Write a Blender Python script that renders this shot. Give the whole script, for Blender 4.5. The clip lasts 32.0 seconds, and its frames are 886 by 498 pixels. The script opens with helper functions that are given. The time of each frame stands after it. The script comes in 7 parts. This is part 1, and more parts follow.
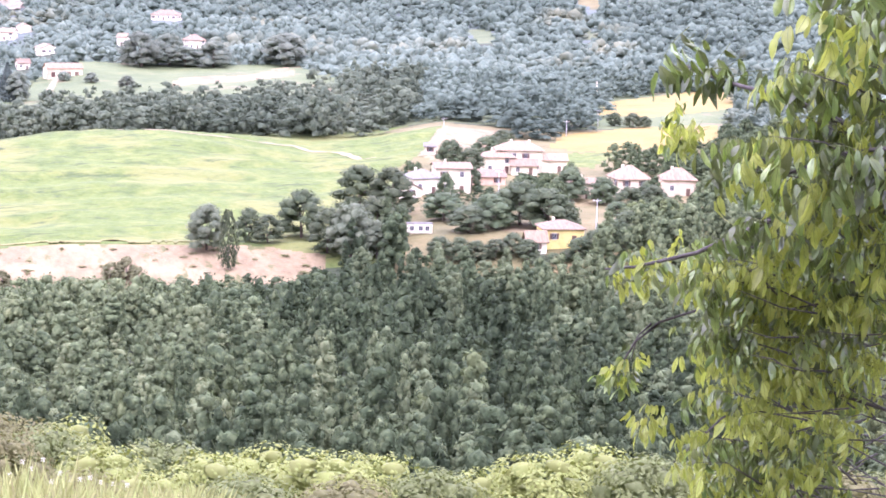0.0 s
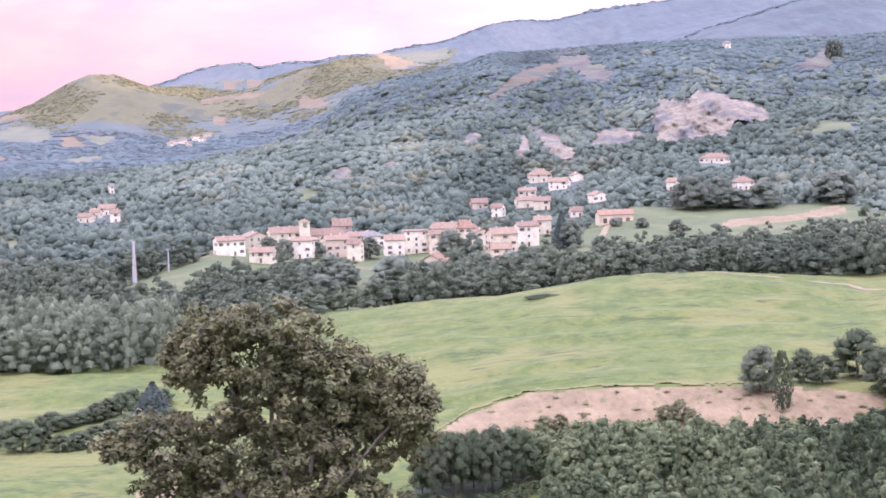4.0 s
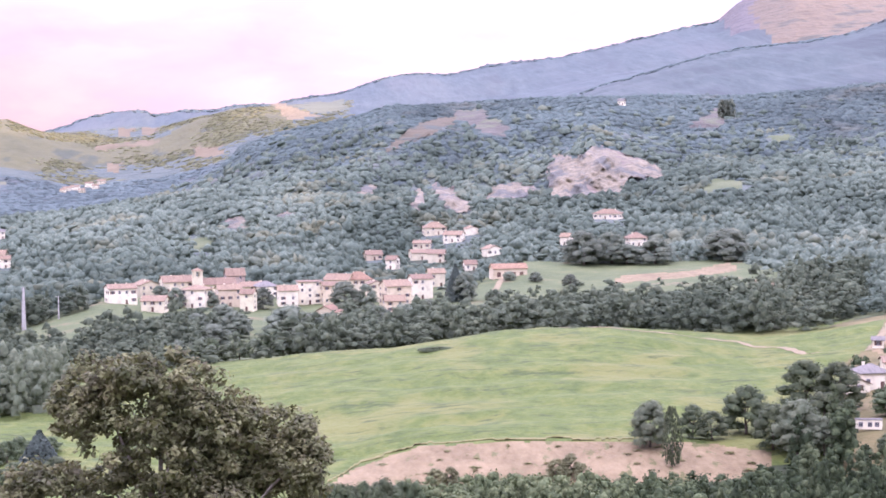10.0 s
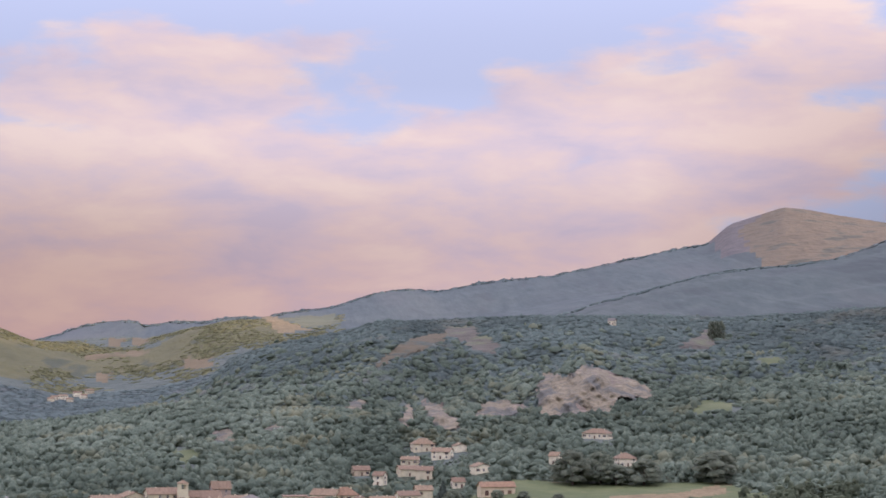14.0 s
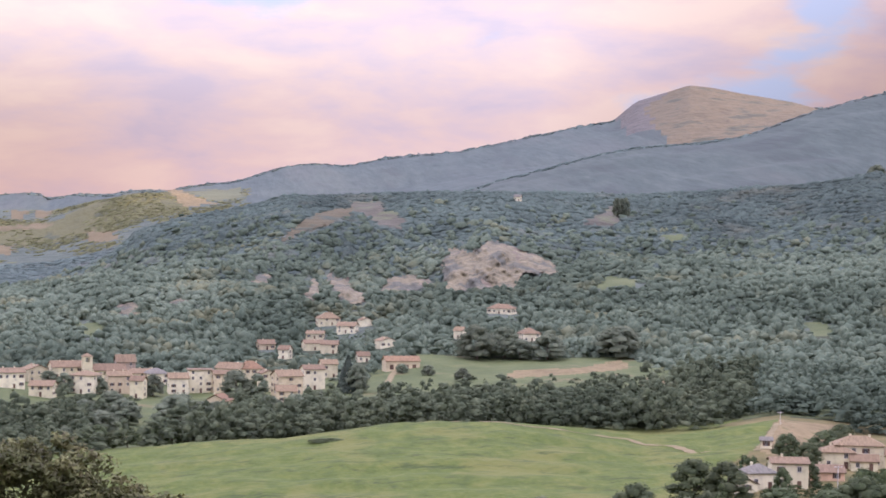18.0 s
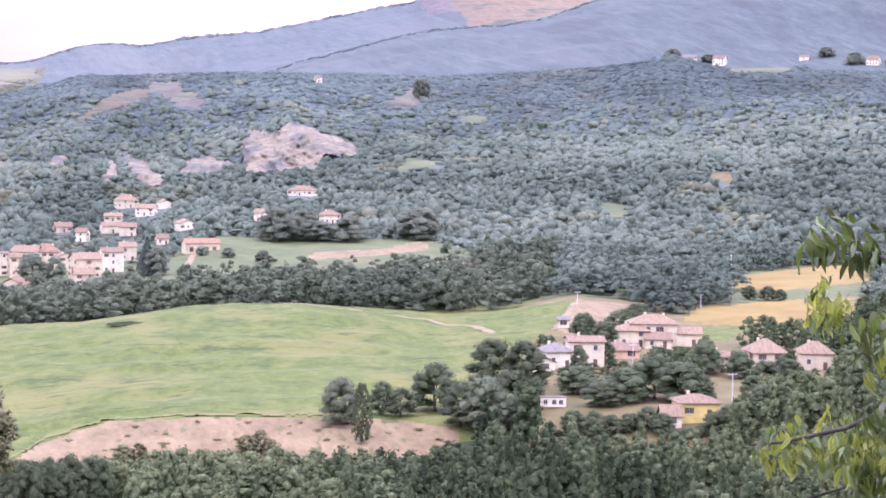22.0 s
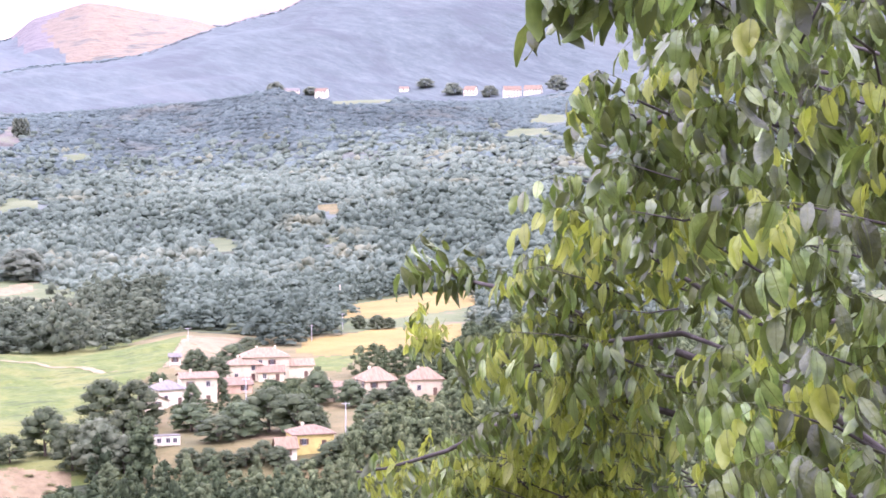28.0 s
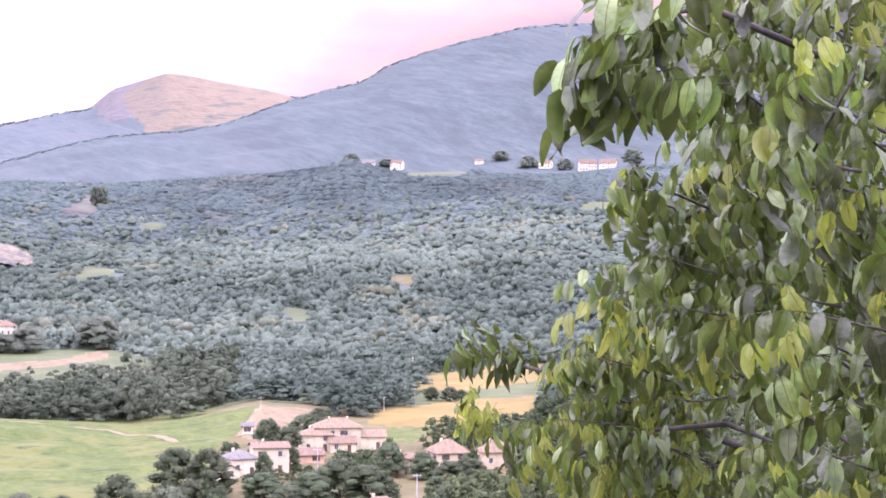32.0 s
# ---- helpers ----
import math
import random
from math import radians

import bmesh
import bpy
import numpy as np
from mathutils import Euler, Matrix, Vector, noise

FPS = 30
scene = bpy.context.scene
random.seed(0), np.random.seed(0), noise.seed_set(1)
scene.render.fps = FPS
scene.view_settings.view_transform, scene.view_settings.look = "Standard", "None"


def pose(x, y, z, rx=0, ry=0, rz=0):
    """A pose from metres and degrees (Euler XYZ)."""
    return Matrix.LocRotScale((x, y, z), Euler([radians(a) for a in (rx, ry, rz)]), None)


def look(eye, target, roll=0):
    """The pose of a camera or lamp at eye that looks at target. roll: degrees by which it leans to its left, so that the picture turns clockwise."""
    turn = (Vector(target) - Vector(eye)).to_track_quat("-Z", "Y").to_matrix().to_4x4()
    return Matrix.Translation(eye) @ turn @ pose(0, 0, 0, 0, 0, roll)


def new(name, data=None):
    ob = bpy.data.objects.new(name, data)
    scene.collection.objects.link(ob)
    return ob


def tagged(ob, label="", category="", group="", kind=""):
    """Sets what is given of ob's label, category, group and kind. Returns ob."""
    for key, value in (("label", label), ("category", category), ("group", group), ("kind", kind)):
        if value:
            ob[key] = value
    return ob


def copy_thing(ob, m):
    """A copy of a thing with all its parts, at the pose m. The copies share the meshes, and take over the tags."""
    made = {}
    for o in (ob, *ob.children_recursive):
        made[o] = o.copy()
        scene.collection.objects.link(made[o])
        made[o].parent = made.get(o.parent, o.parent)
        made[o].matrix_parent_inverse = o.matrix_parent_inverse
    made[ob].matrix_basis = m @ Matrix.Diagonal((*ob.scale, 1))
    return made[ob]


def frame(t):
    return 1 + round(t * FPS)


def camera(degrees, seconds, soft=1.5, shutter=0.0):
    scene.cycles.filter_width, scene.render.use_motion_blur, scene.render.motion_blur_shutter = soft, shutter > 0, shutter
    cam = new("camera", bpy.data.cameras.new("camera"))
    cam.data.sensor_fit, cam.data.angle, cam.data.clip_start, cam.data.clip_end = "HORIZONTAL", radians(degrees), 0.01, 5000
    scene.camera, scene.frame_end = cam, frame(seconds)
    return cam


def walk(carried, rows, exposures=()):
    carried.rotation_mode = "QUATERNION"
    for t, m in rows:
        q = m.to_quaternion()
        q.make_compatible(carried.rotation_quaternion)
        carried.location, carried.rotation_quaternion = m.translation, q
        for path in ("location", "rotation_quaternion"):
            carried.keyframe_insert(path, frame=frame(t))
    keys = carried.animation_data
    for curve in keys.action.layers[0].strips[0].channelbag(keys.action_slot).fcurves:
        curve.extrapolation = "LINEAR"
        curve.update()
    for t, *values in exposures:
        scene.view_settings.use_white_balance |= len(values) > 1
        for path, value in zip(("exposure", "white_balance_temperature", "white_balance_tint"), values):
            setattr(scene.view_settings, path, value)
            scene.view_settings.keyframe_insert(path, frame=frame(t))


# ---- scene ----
cam = camera(25.90, 32.0, soft=1.7)

# seconds, heading, pitch, lean (degrees), sway to the side, rise (metres): the eye stands still at the origin
ROWS = [
    (0, 16.404, -8.974, 1.589, 0.000, 0.000), (0.5, 12.770, -8.840, 1.197, -0.003, 0.000), (1, 9.159, -8.332, 0.645, -0.005, 0.000),
    (1.5, 6.024, -7.437, -0.082, -0.007, 0.000), (2, 3.284, -6.229, -0.887, -0.010, 0.000), (2.5, 1.226, -5.157, -1.474, -0.013, 0.000),
    (3, 0.146, -4.589, -1.727, -0.015, 0.000), (3.5, -0.202, -4.557, -1.799, -0.018, 0.000), (4, 0.000, -4.747, -1.665, -0.020, 0.000),
    (4.5, 0.321, -4.986, -1.516, -0.020, 0.000), (6.5, 0.149, -5.142, -1.196, -0.022, 0.000), (7, -0.143, -5.241, -1.263, -0.023, 0.000),
    (7.5, -0.411, -5.362, -1.405, -0.023, 0.000), (8, -0.443, -5.462, -1.456, -0.024, 0.000), (8.5, -0.085, -5.484, -1.460, -0.024, 0.000),
    (9, 0.662, -5.251, -1.320, -0.024, 0.000), (9.5, 1.784, -4.535, -0.959, -0.025, 0.000), (10, 3.187, -3.257, -0.537, -0.025, 0.000),
    (10.5, 5.027, -1.547, -0.061, -0.026, 0.000), (11, 7.301, 0.192, 0.393, -0.026, 0.000), (11.5, 9.661, 1.632, 0.745, -0.027, 0.000),
    (12, 11.307, 2.605, 0.919, -0.027, 0.000), (12.5, 11.506, 3.143, 1.054, -0.027, 0.000), (13, 9.850, 3.373, 0.963, -0.028, 0.000),
    (13.5, 6.885, 3.353, 0.787, -0.028, 0.000), (14, 3.478, 3.167, 0.571, -0.029, 0.000), (14.5, -0.005, 2.843, 0.296, -0.029, 0.000),
    (16.5, 0.266, 1.140, -0.051, -0.031, 0.000), (17, 2.964, 0.620, 0.453, -0.031, 0.000), (17.5, 5.241, 0.090, 0.896, -0.032, 0.000),
    (18, 6.314, -0.506, 0.973, -0.032, 0.000), (18.5, 6.803, -1.075, 0.683, -0.033, 0.000), (19, 7.154, -1.577, 0.217, -0.033, 0.000),
    (19.5, 7.790, -1.952, -0.046, -0.034, 0.000), (20, 8.764, -2.376, 0.004, -0.034, 0.000), (20.5, 9.933, -2.819, 0.509, -0.034, 0.000),
    (21, 10.943, -3.175, 0.793, -0.034, 0.000), (21.5, 11.748, -3.532, 1.097, -0.034, 0.000), (22, 12.302, -3.914, 1.115, -0.034, 0.000),
    (22.5, 12.820, -4.095, 1.130, -0.034, 0.000), (23, 13.271, -4.264, 1.123, -0.034, 0.000), (23.5, 13.669, -4.123, 1.243, -0.034, 0.000),
    (24, 13.887, -3.858, 1.291, -0.034, 0.000), (24.5, 14.140, -3.544, 1.475, -0.034, 0.000), (26.5, 16.069, -4.450, 0.140, -0.022, 0.010),
    (27, 18.065, -4.338, -0.225, -0.018, 0.011), (27.5, 20.951, -3.762, -0.416, -0.014, 0.008), (28, 23.903, -2.816, -0.202, 0.000, 0.000),
    (28.5, 25.137, -1.682, -0.380, 0.003, 0.009), (29, 24.640, -0.781, -0.355, 0.033, 0.014), (29.5, 23.592, -0.499, -0.576, 0.064, 0.021),
    (30, 22.794, -0.842, -0.673, 0.064, 0.029), (30.5, 22.940, -1.323, -0.619, 0.050, 0.033), (31, 23.439, -1.421, -0.173, 0.097, 0.035),
    (31.5, 23.838, -1.370, 0.045, 0.098, 0.035), (32, 21.700, -0.676, 0.362, 0.077, 0.040),
]


def stand(yaw, pitch, lean, side, rise):
    a, e = radians(yaw), radians(pitch)
    eye = Vector((side * math.cos(radians(28)), -side * math.sin(radians(28)), rise))
    way = Vector((math.sin(a) * math.cos(e), math.cos(a) * math.cos(e), math.sin(e)))
    return look(eye, eye + way * 500, lean)


# the picture brightens when the camera looks down into the valley, and is set to a cool, slightly magenta white
EXPOSURES = [(t, s, 5860 if 10.5 < t < 19.5 else (5640 if t > 26 else (5430 if t < 1.5 else 5470)), 14 if 10.5 < t < 19.5 else 28) for t, s in ((0.0, 1.7), (1.0, 1.52), (2.0, 1.2), (3.0, 0.94), (4.0, 0.88), (9.0, 1.08), (10.0, 0.9), (11.0, 0.36), (12.0, 0.0), (14.0, -0.3),
                                            (16.5, -0.28), (18.0, 0.12), (20.0, 0.58), (21.5, 0.9), (24.0, 1.08), (27.0, 1.45), (28.2, 1.48), (30.0, 1.06), (31.0, 1.2), (32.0, 1.14))]
walk(cam, [(t, stand(*row)) for t, *row in ROWS], EXPOSURES)

# ---- light ----
SUN_HEADING, SUN_HEIGHT = 112.0, 9.0
sun = new("sun", bpy.data.lights.new("sun", "SUN"))
sun.data.energy, sun.data.angle, sun.data.color = 5.0, radians(0.6), (1.0, 0.66, 0.36)
sh, se = radians(SUN_HEADING), radians(SUN_HEIGHT)
sun.matrix_world = look((0, 0, 0), (-math.sin(sh) * math.cos(se), -math.cos(sh) * math.cos(se), -math.sin(se)))


def nodes_of(tree):
    """A short way to add nodes: n(type, {input: value or socket}, attribute=value) gives the node."""
    def n(kind, ins=None, **attrs):
        nd = tree.nodes.new(kind)
        if "operation" in attrs:
            nd.operation = attrs["operation"]
        if "data_type" in attrs:
            nd.data_type = attrs["data_type"]
        if "interpolation_type" in attrs:
            nd.interpolation_type = attrs["interpolation_type"]
        for k, v in (ins or {}).items():
            s = nd.inputs[k]
            if isinstance(v, bpy.types.NodeSocket):
                tree.links.new(v, s)
            else:
                s.default_value = v
        return nd
    return n


def ramp(n, fac, stops):
    r = n("ShaderNodeValToRGB", {0: fac})
    el = r.color_ramp.elements
    while len(el) < len(stops):
        el.new(0.5)
    for e, (p, c) in zip(el, stops):
        e.position, e.color = p, (*c, 1) if len(c) == 3 else c
    return r.outputs[0]


world = bpy.data.worlds.new("evening_sky")
scene.world = world
world.use_nodes = True
wt = world.node_tree
wt.nodes.clear()
n = nodes_of(wt)
sky = n("ShaderNodeTexSky")
sky.sky_type, sky.sun_disc, sky.sun_elevation, sky.sun_rotation = "NISHITA", False, radians(SUN_HEIGHT), radians(SUN_HEADING)
clear = n("ShaderNodeBackground", {0: sky.outputs[0], 1: 0.12})
co = n("ShaderNodeTexCoord")
sep = n("ShaderNodeSeparateXYZ", {0: co.outputs["Generated"]})
up = n("ShaderNodeMath", {0: sep.outputs[2], 1: 0.0}, operation="MAXIMUM").outputs[0]
# cloud bands: a flat noise seen edge on, long from side to side
wide = n("ShaderNodeMapping", {0: co.outputs["Generated"], 1: (0.31, 0.0, 0.02), 3: (1.0, 1.0, 3.0)}).outputs[0]
big = n("ShaderNodeTexNoise", {"Vector": wide, "Scale": 7.0, "Detail": 9.0, "Roughness": 0.52, "Distortion": 0.12}).outputs[0]
fine = n("ShaderNodeTexNoise", {"Vector": wide, "Scale": 13.0, "Detail": 6.0, "Roughness": 0.55, "Distortion": 0.2}).outputs[0]
low = n("ShaderNodeMapRange", {0: up, 1: 0.08, 2: 0.17, 3: 0.2, 4: -0.08}).outputs[0]
dens = n("ShaderNodeMath", {0: big, 1: low}, operation="ADD").outputs[0]
cover = n("ShaderNodeMapRange", {0: dens, 1: 0.45, 2: 0.555, 3: 0.0, 4: 1.0}, interpolation_type="SMOOTHSTEP").outputs[0]
# cloud cover added above the view to warm the light on the land
deck = n("ShaderNodeMapRange", {0: up, 1: 0.2, 2: 0.36, 3: 0.0, 4: 0.3}, interpolation_type="SMOOTHSTEP").outputs[0]
cover = n("ShaderNodeMath", {0: cover, 1: deck}, operation="MAXIMUM").outputs[0]
body = ramp(n, fine, [(0.34, (0.80, 0.67, 0.74)), (0.44, (0.91, 0.72, 0.73)), (0.53, (1.0, 0.76, 0.70)), (0.64, (1.08, 0.83, 0.715))])
# the band along the horizon is pinker and dimmer
blush = ramp(n, up, [(0.0, (0.96, 0.84, 0.84)), (0.04, (0.98, 0.91, 0.91)), (0.09, (1.0, 1.0, 1.0))])
body = n("ShaderNodeMix", {0: 1.0, 6: body, 7: blush}, data_type="RGBA")
body.blend_type = "MULTIPLY"
body = body.outputs[2]
# towards the far valley and beside the mountain the low sky turns peach
peach = ramp(n, n("ShaderNodeMapRange", {0: sep.outputs[0], 1: -0.26, 2: 0.07}).outputs[0], [(0.0, (0.9, 0.85, 0.79)), (0.5, (0.9, 0.86, 0.81)), (1.0, (1.0, 1.0, 1.0))])
peach = n("ShaderNodeMix", {0: n("ShaderNodeMapRange", {0: up, 1: 0.04, 2: 0.11}).outputs[0], 6: peach, 7: (1, 1, 1, 1)}, data_type="RGBA").outputs[2]
rose = ramp(n, n("ShaderNodeMapRange", {0: sep.outputs[0], 1: 0.15, 2: 0.40}).outputs[0], [(0.0, (1.0, 1.0, 1.0)), (1.0, (0.92, 0.8, 0.77))])
rose = n("ShaderNodeMix", {0: n("ShaderNodeMapRange", {0: up, 1: 0.09, 2: 0.17}).outputs[0], 6: rose, 7: (1, 1, 1, 1)}, data_type="RGBA").outputs[2]
peach = n("ShaderNodeMix", {0: 1.0, 6: rose, 7: peach}, data_type="RGBA")
peach.blend_type = "MULTIPLY"
peach = peach.outputs[2]
body = n("ShaderNodeMix", {0: 1.0, 6: body, 7: peach}, data_type="RGBA")
body.blend_type = "MULTIPLY"
body = body.outputs[2]
# overhead, out of view, the added cloud deck outshines the horizon to light the land
lift = n("ShaderNodeMapRange", {0: up, 1: 0.14, 2: 0.70, 3: 0.67, 4: 2.55}).outputs[0]
# the low sky is brightest beyond the mountain and dims to both sides
dim_right = n("ShaderNodeMapRange", {0: sep.outputs[0], 1: 0.16, 2: 0.46, 3: 1.04, 4: 0.36}).outputs[0]
dim_left = n("ShaderNodeMapRange", {0: sep.outputs[0], 1: -0.26, 2: -0.04, 3: 1.0, 4: 1.16}).outputs[0]
dim = n("ShaderNodeMath", {0: dim_right, 1: dim_left}, operation="MULTIPLY").outputs[0]
high = n("ShaderNodeMapRange", {0: up, 1: 0.09, 2: 0.17}, interpolation_type="SMOOTHSTEP").outputs[0]
dim = n("ShaderNodeMix", {0: high, 2: dim, 3: 1.0}).outputs[0]
lift = n("ShaderNodeMath", {0: lift, 1: dim}, operation="MULTIPLY").outputs[0]
# away from the horizon the clouds still catch the sun
glow = n("ShaderNodeMapRange", {0: up, 1: 0.05, 2: 0.13, 3: 1.0, 4: 1.4}, interpolation_type="SMOOTHSTEP").outputs[0]
lift = n("ShaderNodeMath", {0: lift, 1: glow}, operation="MULTIPLY").outputs[0]
clouds = n("ShaderNodeBackground", {0: body, 1: lift})
gap = n("ShaderNodeBackground", {0: (0.73, 0.75, 0.98, 1), 1: lift})
blue = n("ShaderNodeMixShader", {0: 0.87, 1: clear.outputs[0], 2: gap.outputs[0]})
mix = n("ShaderNodeMixShader", {0: cover, 1: blue.outputs[0], 2: clouds.outputs[0]})
n("ShaderNodeOutputWorld", {0: mix.outputs[0]})


# ---- materials ----
def material(name, colours, scale, rough=0.85, bump=0.0, bump_scale=None, second=None, island=0.0, random_object=0.0, through_light=0.0, hue_by=0.05,
             spec=0.3, coords="Object", stretch=(1, 1, 1), metal=0.0, rugged=0.6, sheen=0.0, tone=0.0, streak=None):
    """A surface: colours along a noise ramp at scale (per metre), second = (colour, scale, low, high) laid over in patches,
    streak = (colour, scale, stretch, low, high, turn) laid over in lines,
    island / random_object / tone = how far the tone of each piece or each tree differs, through_light = share of light that passes a leaf."""
    m = bpy.data.materials.new(name)
    m.use_nodes = True
    t = m.node_tree
    t.nodes.clear()
    n = nodes_of(t)
    co = n("ShaderNodeTexCoord").outputs[coords]
    co = n("ShaderNodeMapping", {0: co, 3: stretch}).outputs[0]
    fac = n("ShaderNodeTexNoise", {"Vector": co, "Scale": scale, "Detail": 7.0, "Roughness": rugged}).outputs[0]
    k = len(colours)
    col = ramp(n, fac, [(0.3 + 0.4 * i / max(1, k - 1), c) for i, c in enumerate(colours)])
    if second:
        patch = n("ShaderNodeTexNoise", {"Vector": co, "Scale": second[1], "Detail": 4.0, "Roughness": 0.6}).outputs[0]
        f = n("ShaderNodeMapRange", {0: patch, 1: second[2], 2: second[3]}, interpolation_type="SMOOTHSTEP").outputs[0]
        col = n("ShaderNodeMix", {0: f, 6: col, 7: (*second[0], 1)}, data_type="RGBA").outputs[2]
    if streak:
        lay = n("ShaderNodeMapping", {0: n("ShaderNodeTexCoord").outputs[coords], 2: (0, 0, streak[5]), 3: streak[2]}).outputs[0]
        lines = n("ShaderNodeTexNoise", {"Vector": lay, "Scale": streak[1], "Detail": 5.0, "Roughness": 0.65, "Distortion": 0.6}).outputs[0]
        f = n("ShaderNodeMapRange", {0: lines, 1: streak[3], 2: streak[4]}, interpolation_type="SMOOTHSTEP").outputs[0]
        col = n("ShaderNodeMix", {0: f, 6: col, 7: (*streak[0], 1)}, data_type="RGBA").outputs[2]
    for amount, node, out in ((island, "ShaderNodeNewGeometry", "Random Per Island"), (random_object, "ShaderNodeObjectInfo", "Random")):
        if amount:
            r = n(node).outputs[out]
            v = n("ShaderNodeMapRange", {0: r, 3: 1 - amount, 4: 1 + amount}).outputs[0]
            hue = n("ShaderNodeMapRange", {0: r, 3: 0.5 - amount * hue_by, 4: 0.5 + amount * hue_by}).outputs[0]
            col = n("ShaderNodeHueSaturation", {"Hue": hue, "Value": v, "Color": col}).outputs[0]
    if tone:
        at = n("ShaderNodeAttribute")
        at.attribute_name = "tone"
        v = n("ShaderNodeMapRange", {0: at.outputs["Fac"], 3: 1 - tone, 4: 1 + tone}).outputs[0]
        hue = n("ShaderNodeMapRange", {0: at.outputs["Fac"], 3: 0.5 + tone * 0.035, 4: 0.5 - tone * 0.045}).outputs[0]
        col = n("ShaderNodeHueSaturation", {"Hue": hue, "Value": v, "Color": col}).outputs[0]
    p = n("ShaderNodeBsdfPrincipled", {"Base Color": col, "Roughness": rough, "Metallic": metal, "Specular IOR Level": spec, "Sheen Weight": sheen, "Sheen Roughness": 0.6})
    if bump:
        h = n("ShaderNodeTexNoise", {"Vector": co, "Scale": bump_scale or scale * 4, "Detail": 5.0}).outputs[0]
        b = n("ShaderNodeBump", {"Strength": bump, "Distance": 0.5 / (bump_scale or scale * 4), "Height": h})
        t.links.new(b.outputs[0], p.inputs["Normal"])
    shader = p.outputs[0]
    if through_light:
        tr = n("ShaderNodeBsdfTranslucent", {0: n("ShaderNodeHueSaturation", {"Saturation": 1.15, "Value": 1.25, "Color": col}).outputs[0]})
        shader = n("ShaderNodeMixShader", {0: through_light, 1: shader, 2: tr.outputs[0]}).outputs[0]
    n("ShaderNodeOutputMaterial", {0: shader})
    return m


# the dark streaks paint in the shading between low ridges of turf
MEADOW = material("meadow_grass", [(0.048, 0.072, 0.012), (0.084, 0.109, 0.021), (0.135, 0.146, 0.037)], 0.2, 0.95, 1.0, 0.6, rugged=0.8,
                  second=((0.124, 0.13, 0.034), 0.05, 0.46, 0.62), stretch=(0.8, 0.5, 1), streak=((0.05, 0.068, 0.018), 0.16, (0.5, 1.5, 1), 0.53, 0.66, 0.12))
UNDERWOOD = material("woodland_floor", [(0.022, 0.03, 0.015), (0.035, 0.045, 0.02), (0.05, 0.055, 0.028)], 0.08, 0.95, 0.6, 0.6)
DIRT = material("bare_earth", [(0.115, 0.084, 0.041), (0.18, 0.137, 0.07), (0.25, 0.19, 0.102)], 0.11, 0.95, 0.7, 0.5,
                second=((0.10, 0.098, 0.035), 0.3, 0.58, 0.66), stretch=(1, 0.5, 1), rugged=0.8)
SLOPEGRASS = material("slope_grass", [(0.05, 0.062, 0.022), (0.085, 0.098, 0.036), (0.13, 0.132, 0.06)], 1.2, 0.95, 0.9, 6.0, rugged=0.75,
                      second=((0.12, 0.105, 0.06), 0.5, 0.52, 0.64))
STUBBLE = material("mown_straw", [(0.145, 0.106, 0.026), (0.185, 0.137, 0.035), (0.215, 0.16, 0.045)], 0.06, 0.95, 0.4, 0.9)
DRYGRASS = material("dry_grass", [(0.072, 0.07, 0.024), (0.118, 0.1, 0.038), (0.165, 0.13, 0.056)], 0.08, 0.95, 0.5, 0.9)
ROCK = material("pale_rock", [(0.085, 0.068, 0.052), (0.155, 0.126, 0.096), (0.225, 0.186, 0.142)], 0.06, 0.9, 0.9, 0.12, rugged=0.72,
                second=((0.13, 0.125, 0.09), 0.045, 0.57, 0.66))
CRAG = material("cliff_rock", [(0.05, 0.045, 0.031), (0.16, 0.138, 0.09), (0.28, 0.238, 0.152)], 0.09, 0.9, 0.9, 0.2, rugged=0.8, second=((0.09, 0.09, 0.074), 0.035, 0.5, 0.62))
RUSSET = material("russet_scree", [(0.058, 0.053, 0.04), (0.082, 0.074, 0.056), (0.112, 0.1, 0.076)], 0.05, 0.9, 0.7, 0.15,
                  second=((0.10, 0.11, 0.06), 0.04, 0.52, 0.64))
HILLSTRAW = material("hill_straw", [(0.105, 0.084, 0.045), (0.135, 0.105, 0.056), (0.16, 0.124, 0.068)], 0.02, 0.95, 0.4, 0.3)
FARFIELD = material("hill_pasture", [(0.085, 0.094, 0.055), (0.112, 0.118, 0.068), (0.138, 0.138, 0.08)], 0.02, 0.95, 0.4, 0.3)
PALEFIELD = material("pale_pasture", [(0.055, 0.075, 0.026), (0.085, 0.103, 0.038), (0.12, 0.13, 0.052)], 0.06, 0.95, 0.3, 0.3, rugged=0.75, second=((0.135, 0.115, 0.06), 0.03, 0.58, 0.66))
HEATH = material("brown_heath", [(0.06, 0.053, 0.03), (0.09, 0.076, 0.045), (0.125, 0.102, 0.063)], 0.05, 0.95, 0.7, 0.1, second=((0.055, 0.066, 0.05), 0.025, 0.5, 0.6), rugged=0.75)
CLEARING = material("clearing_grass", [(0.06, 0.078, 0.03), (0.088, 0.104, 0.042), (0.115, 0.125, 0.056)], 0.03, 0.95, 0.3, 0.3)
HILLGRASS = material("hill_scrub", [(0.076, 0.076, 0.034), (0.102, 0.098, 0.043), (0.132, 0.12, 0.054)], 0.012, 0.95, 0.6, 0.06,
                     second=((0.06, 0.068, 0.04), 0.012, 0.5, 0.6), rugged=0.7, stretch=(1, 0.35, 1))
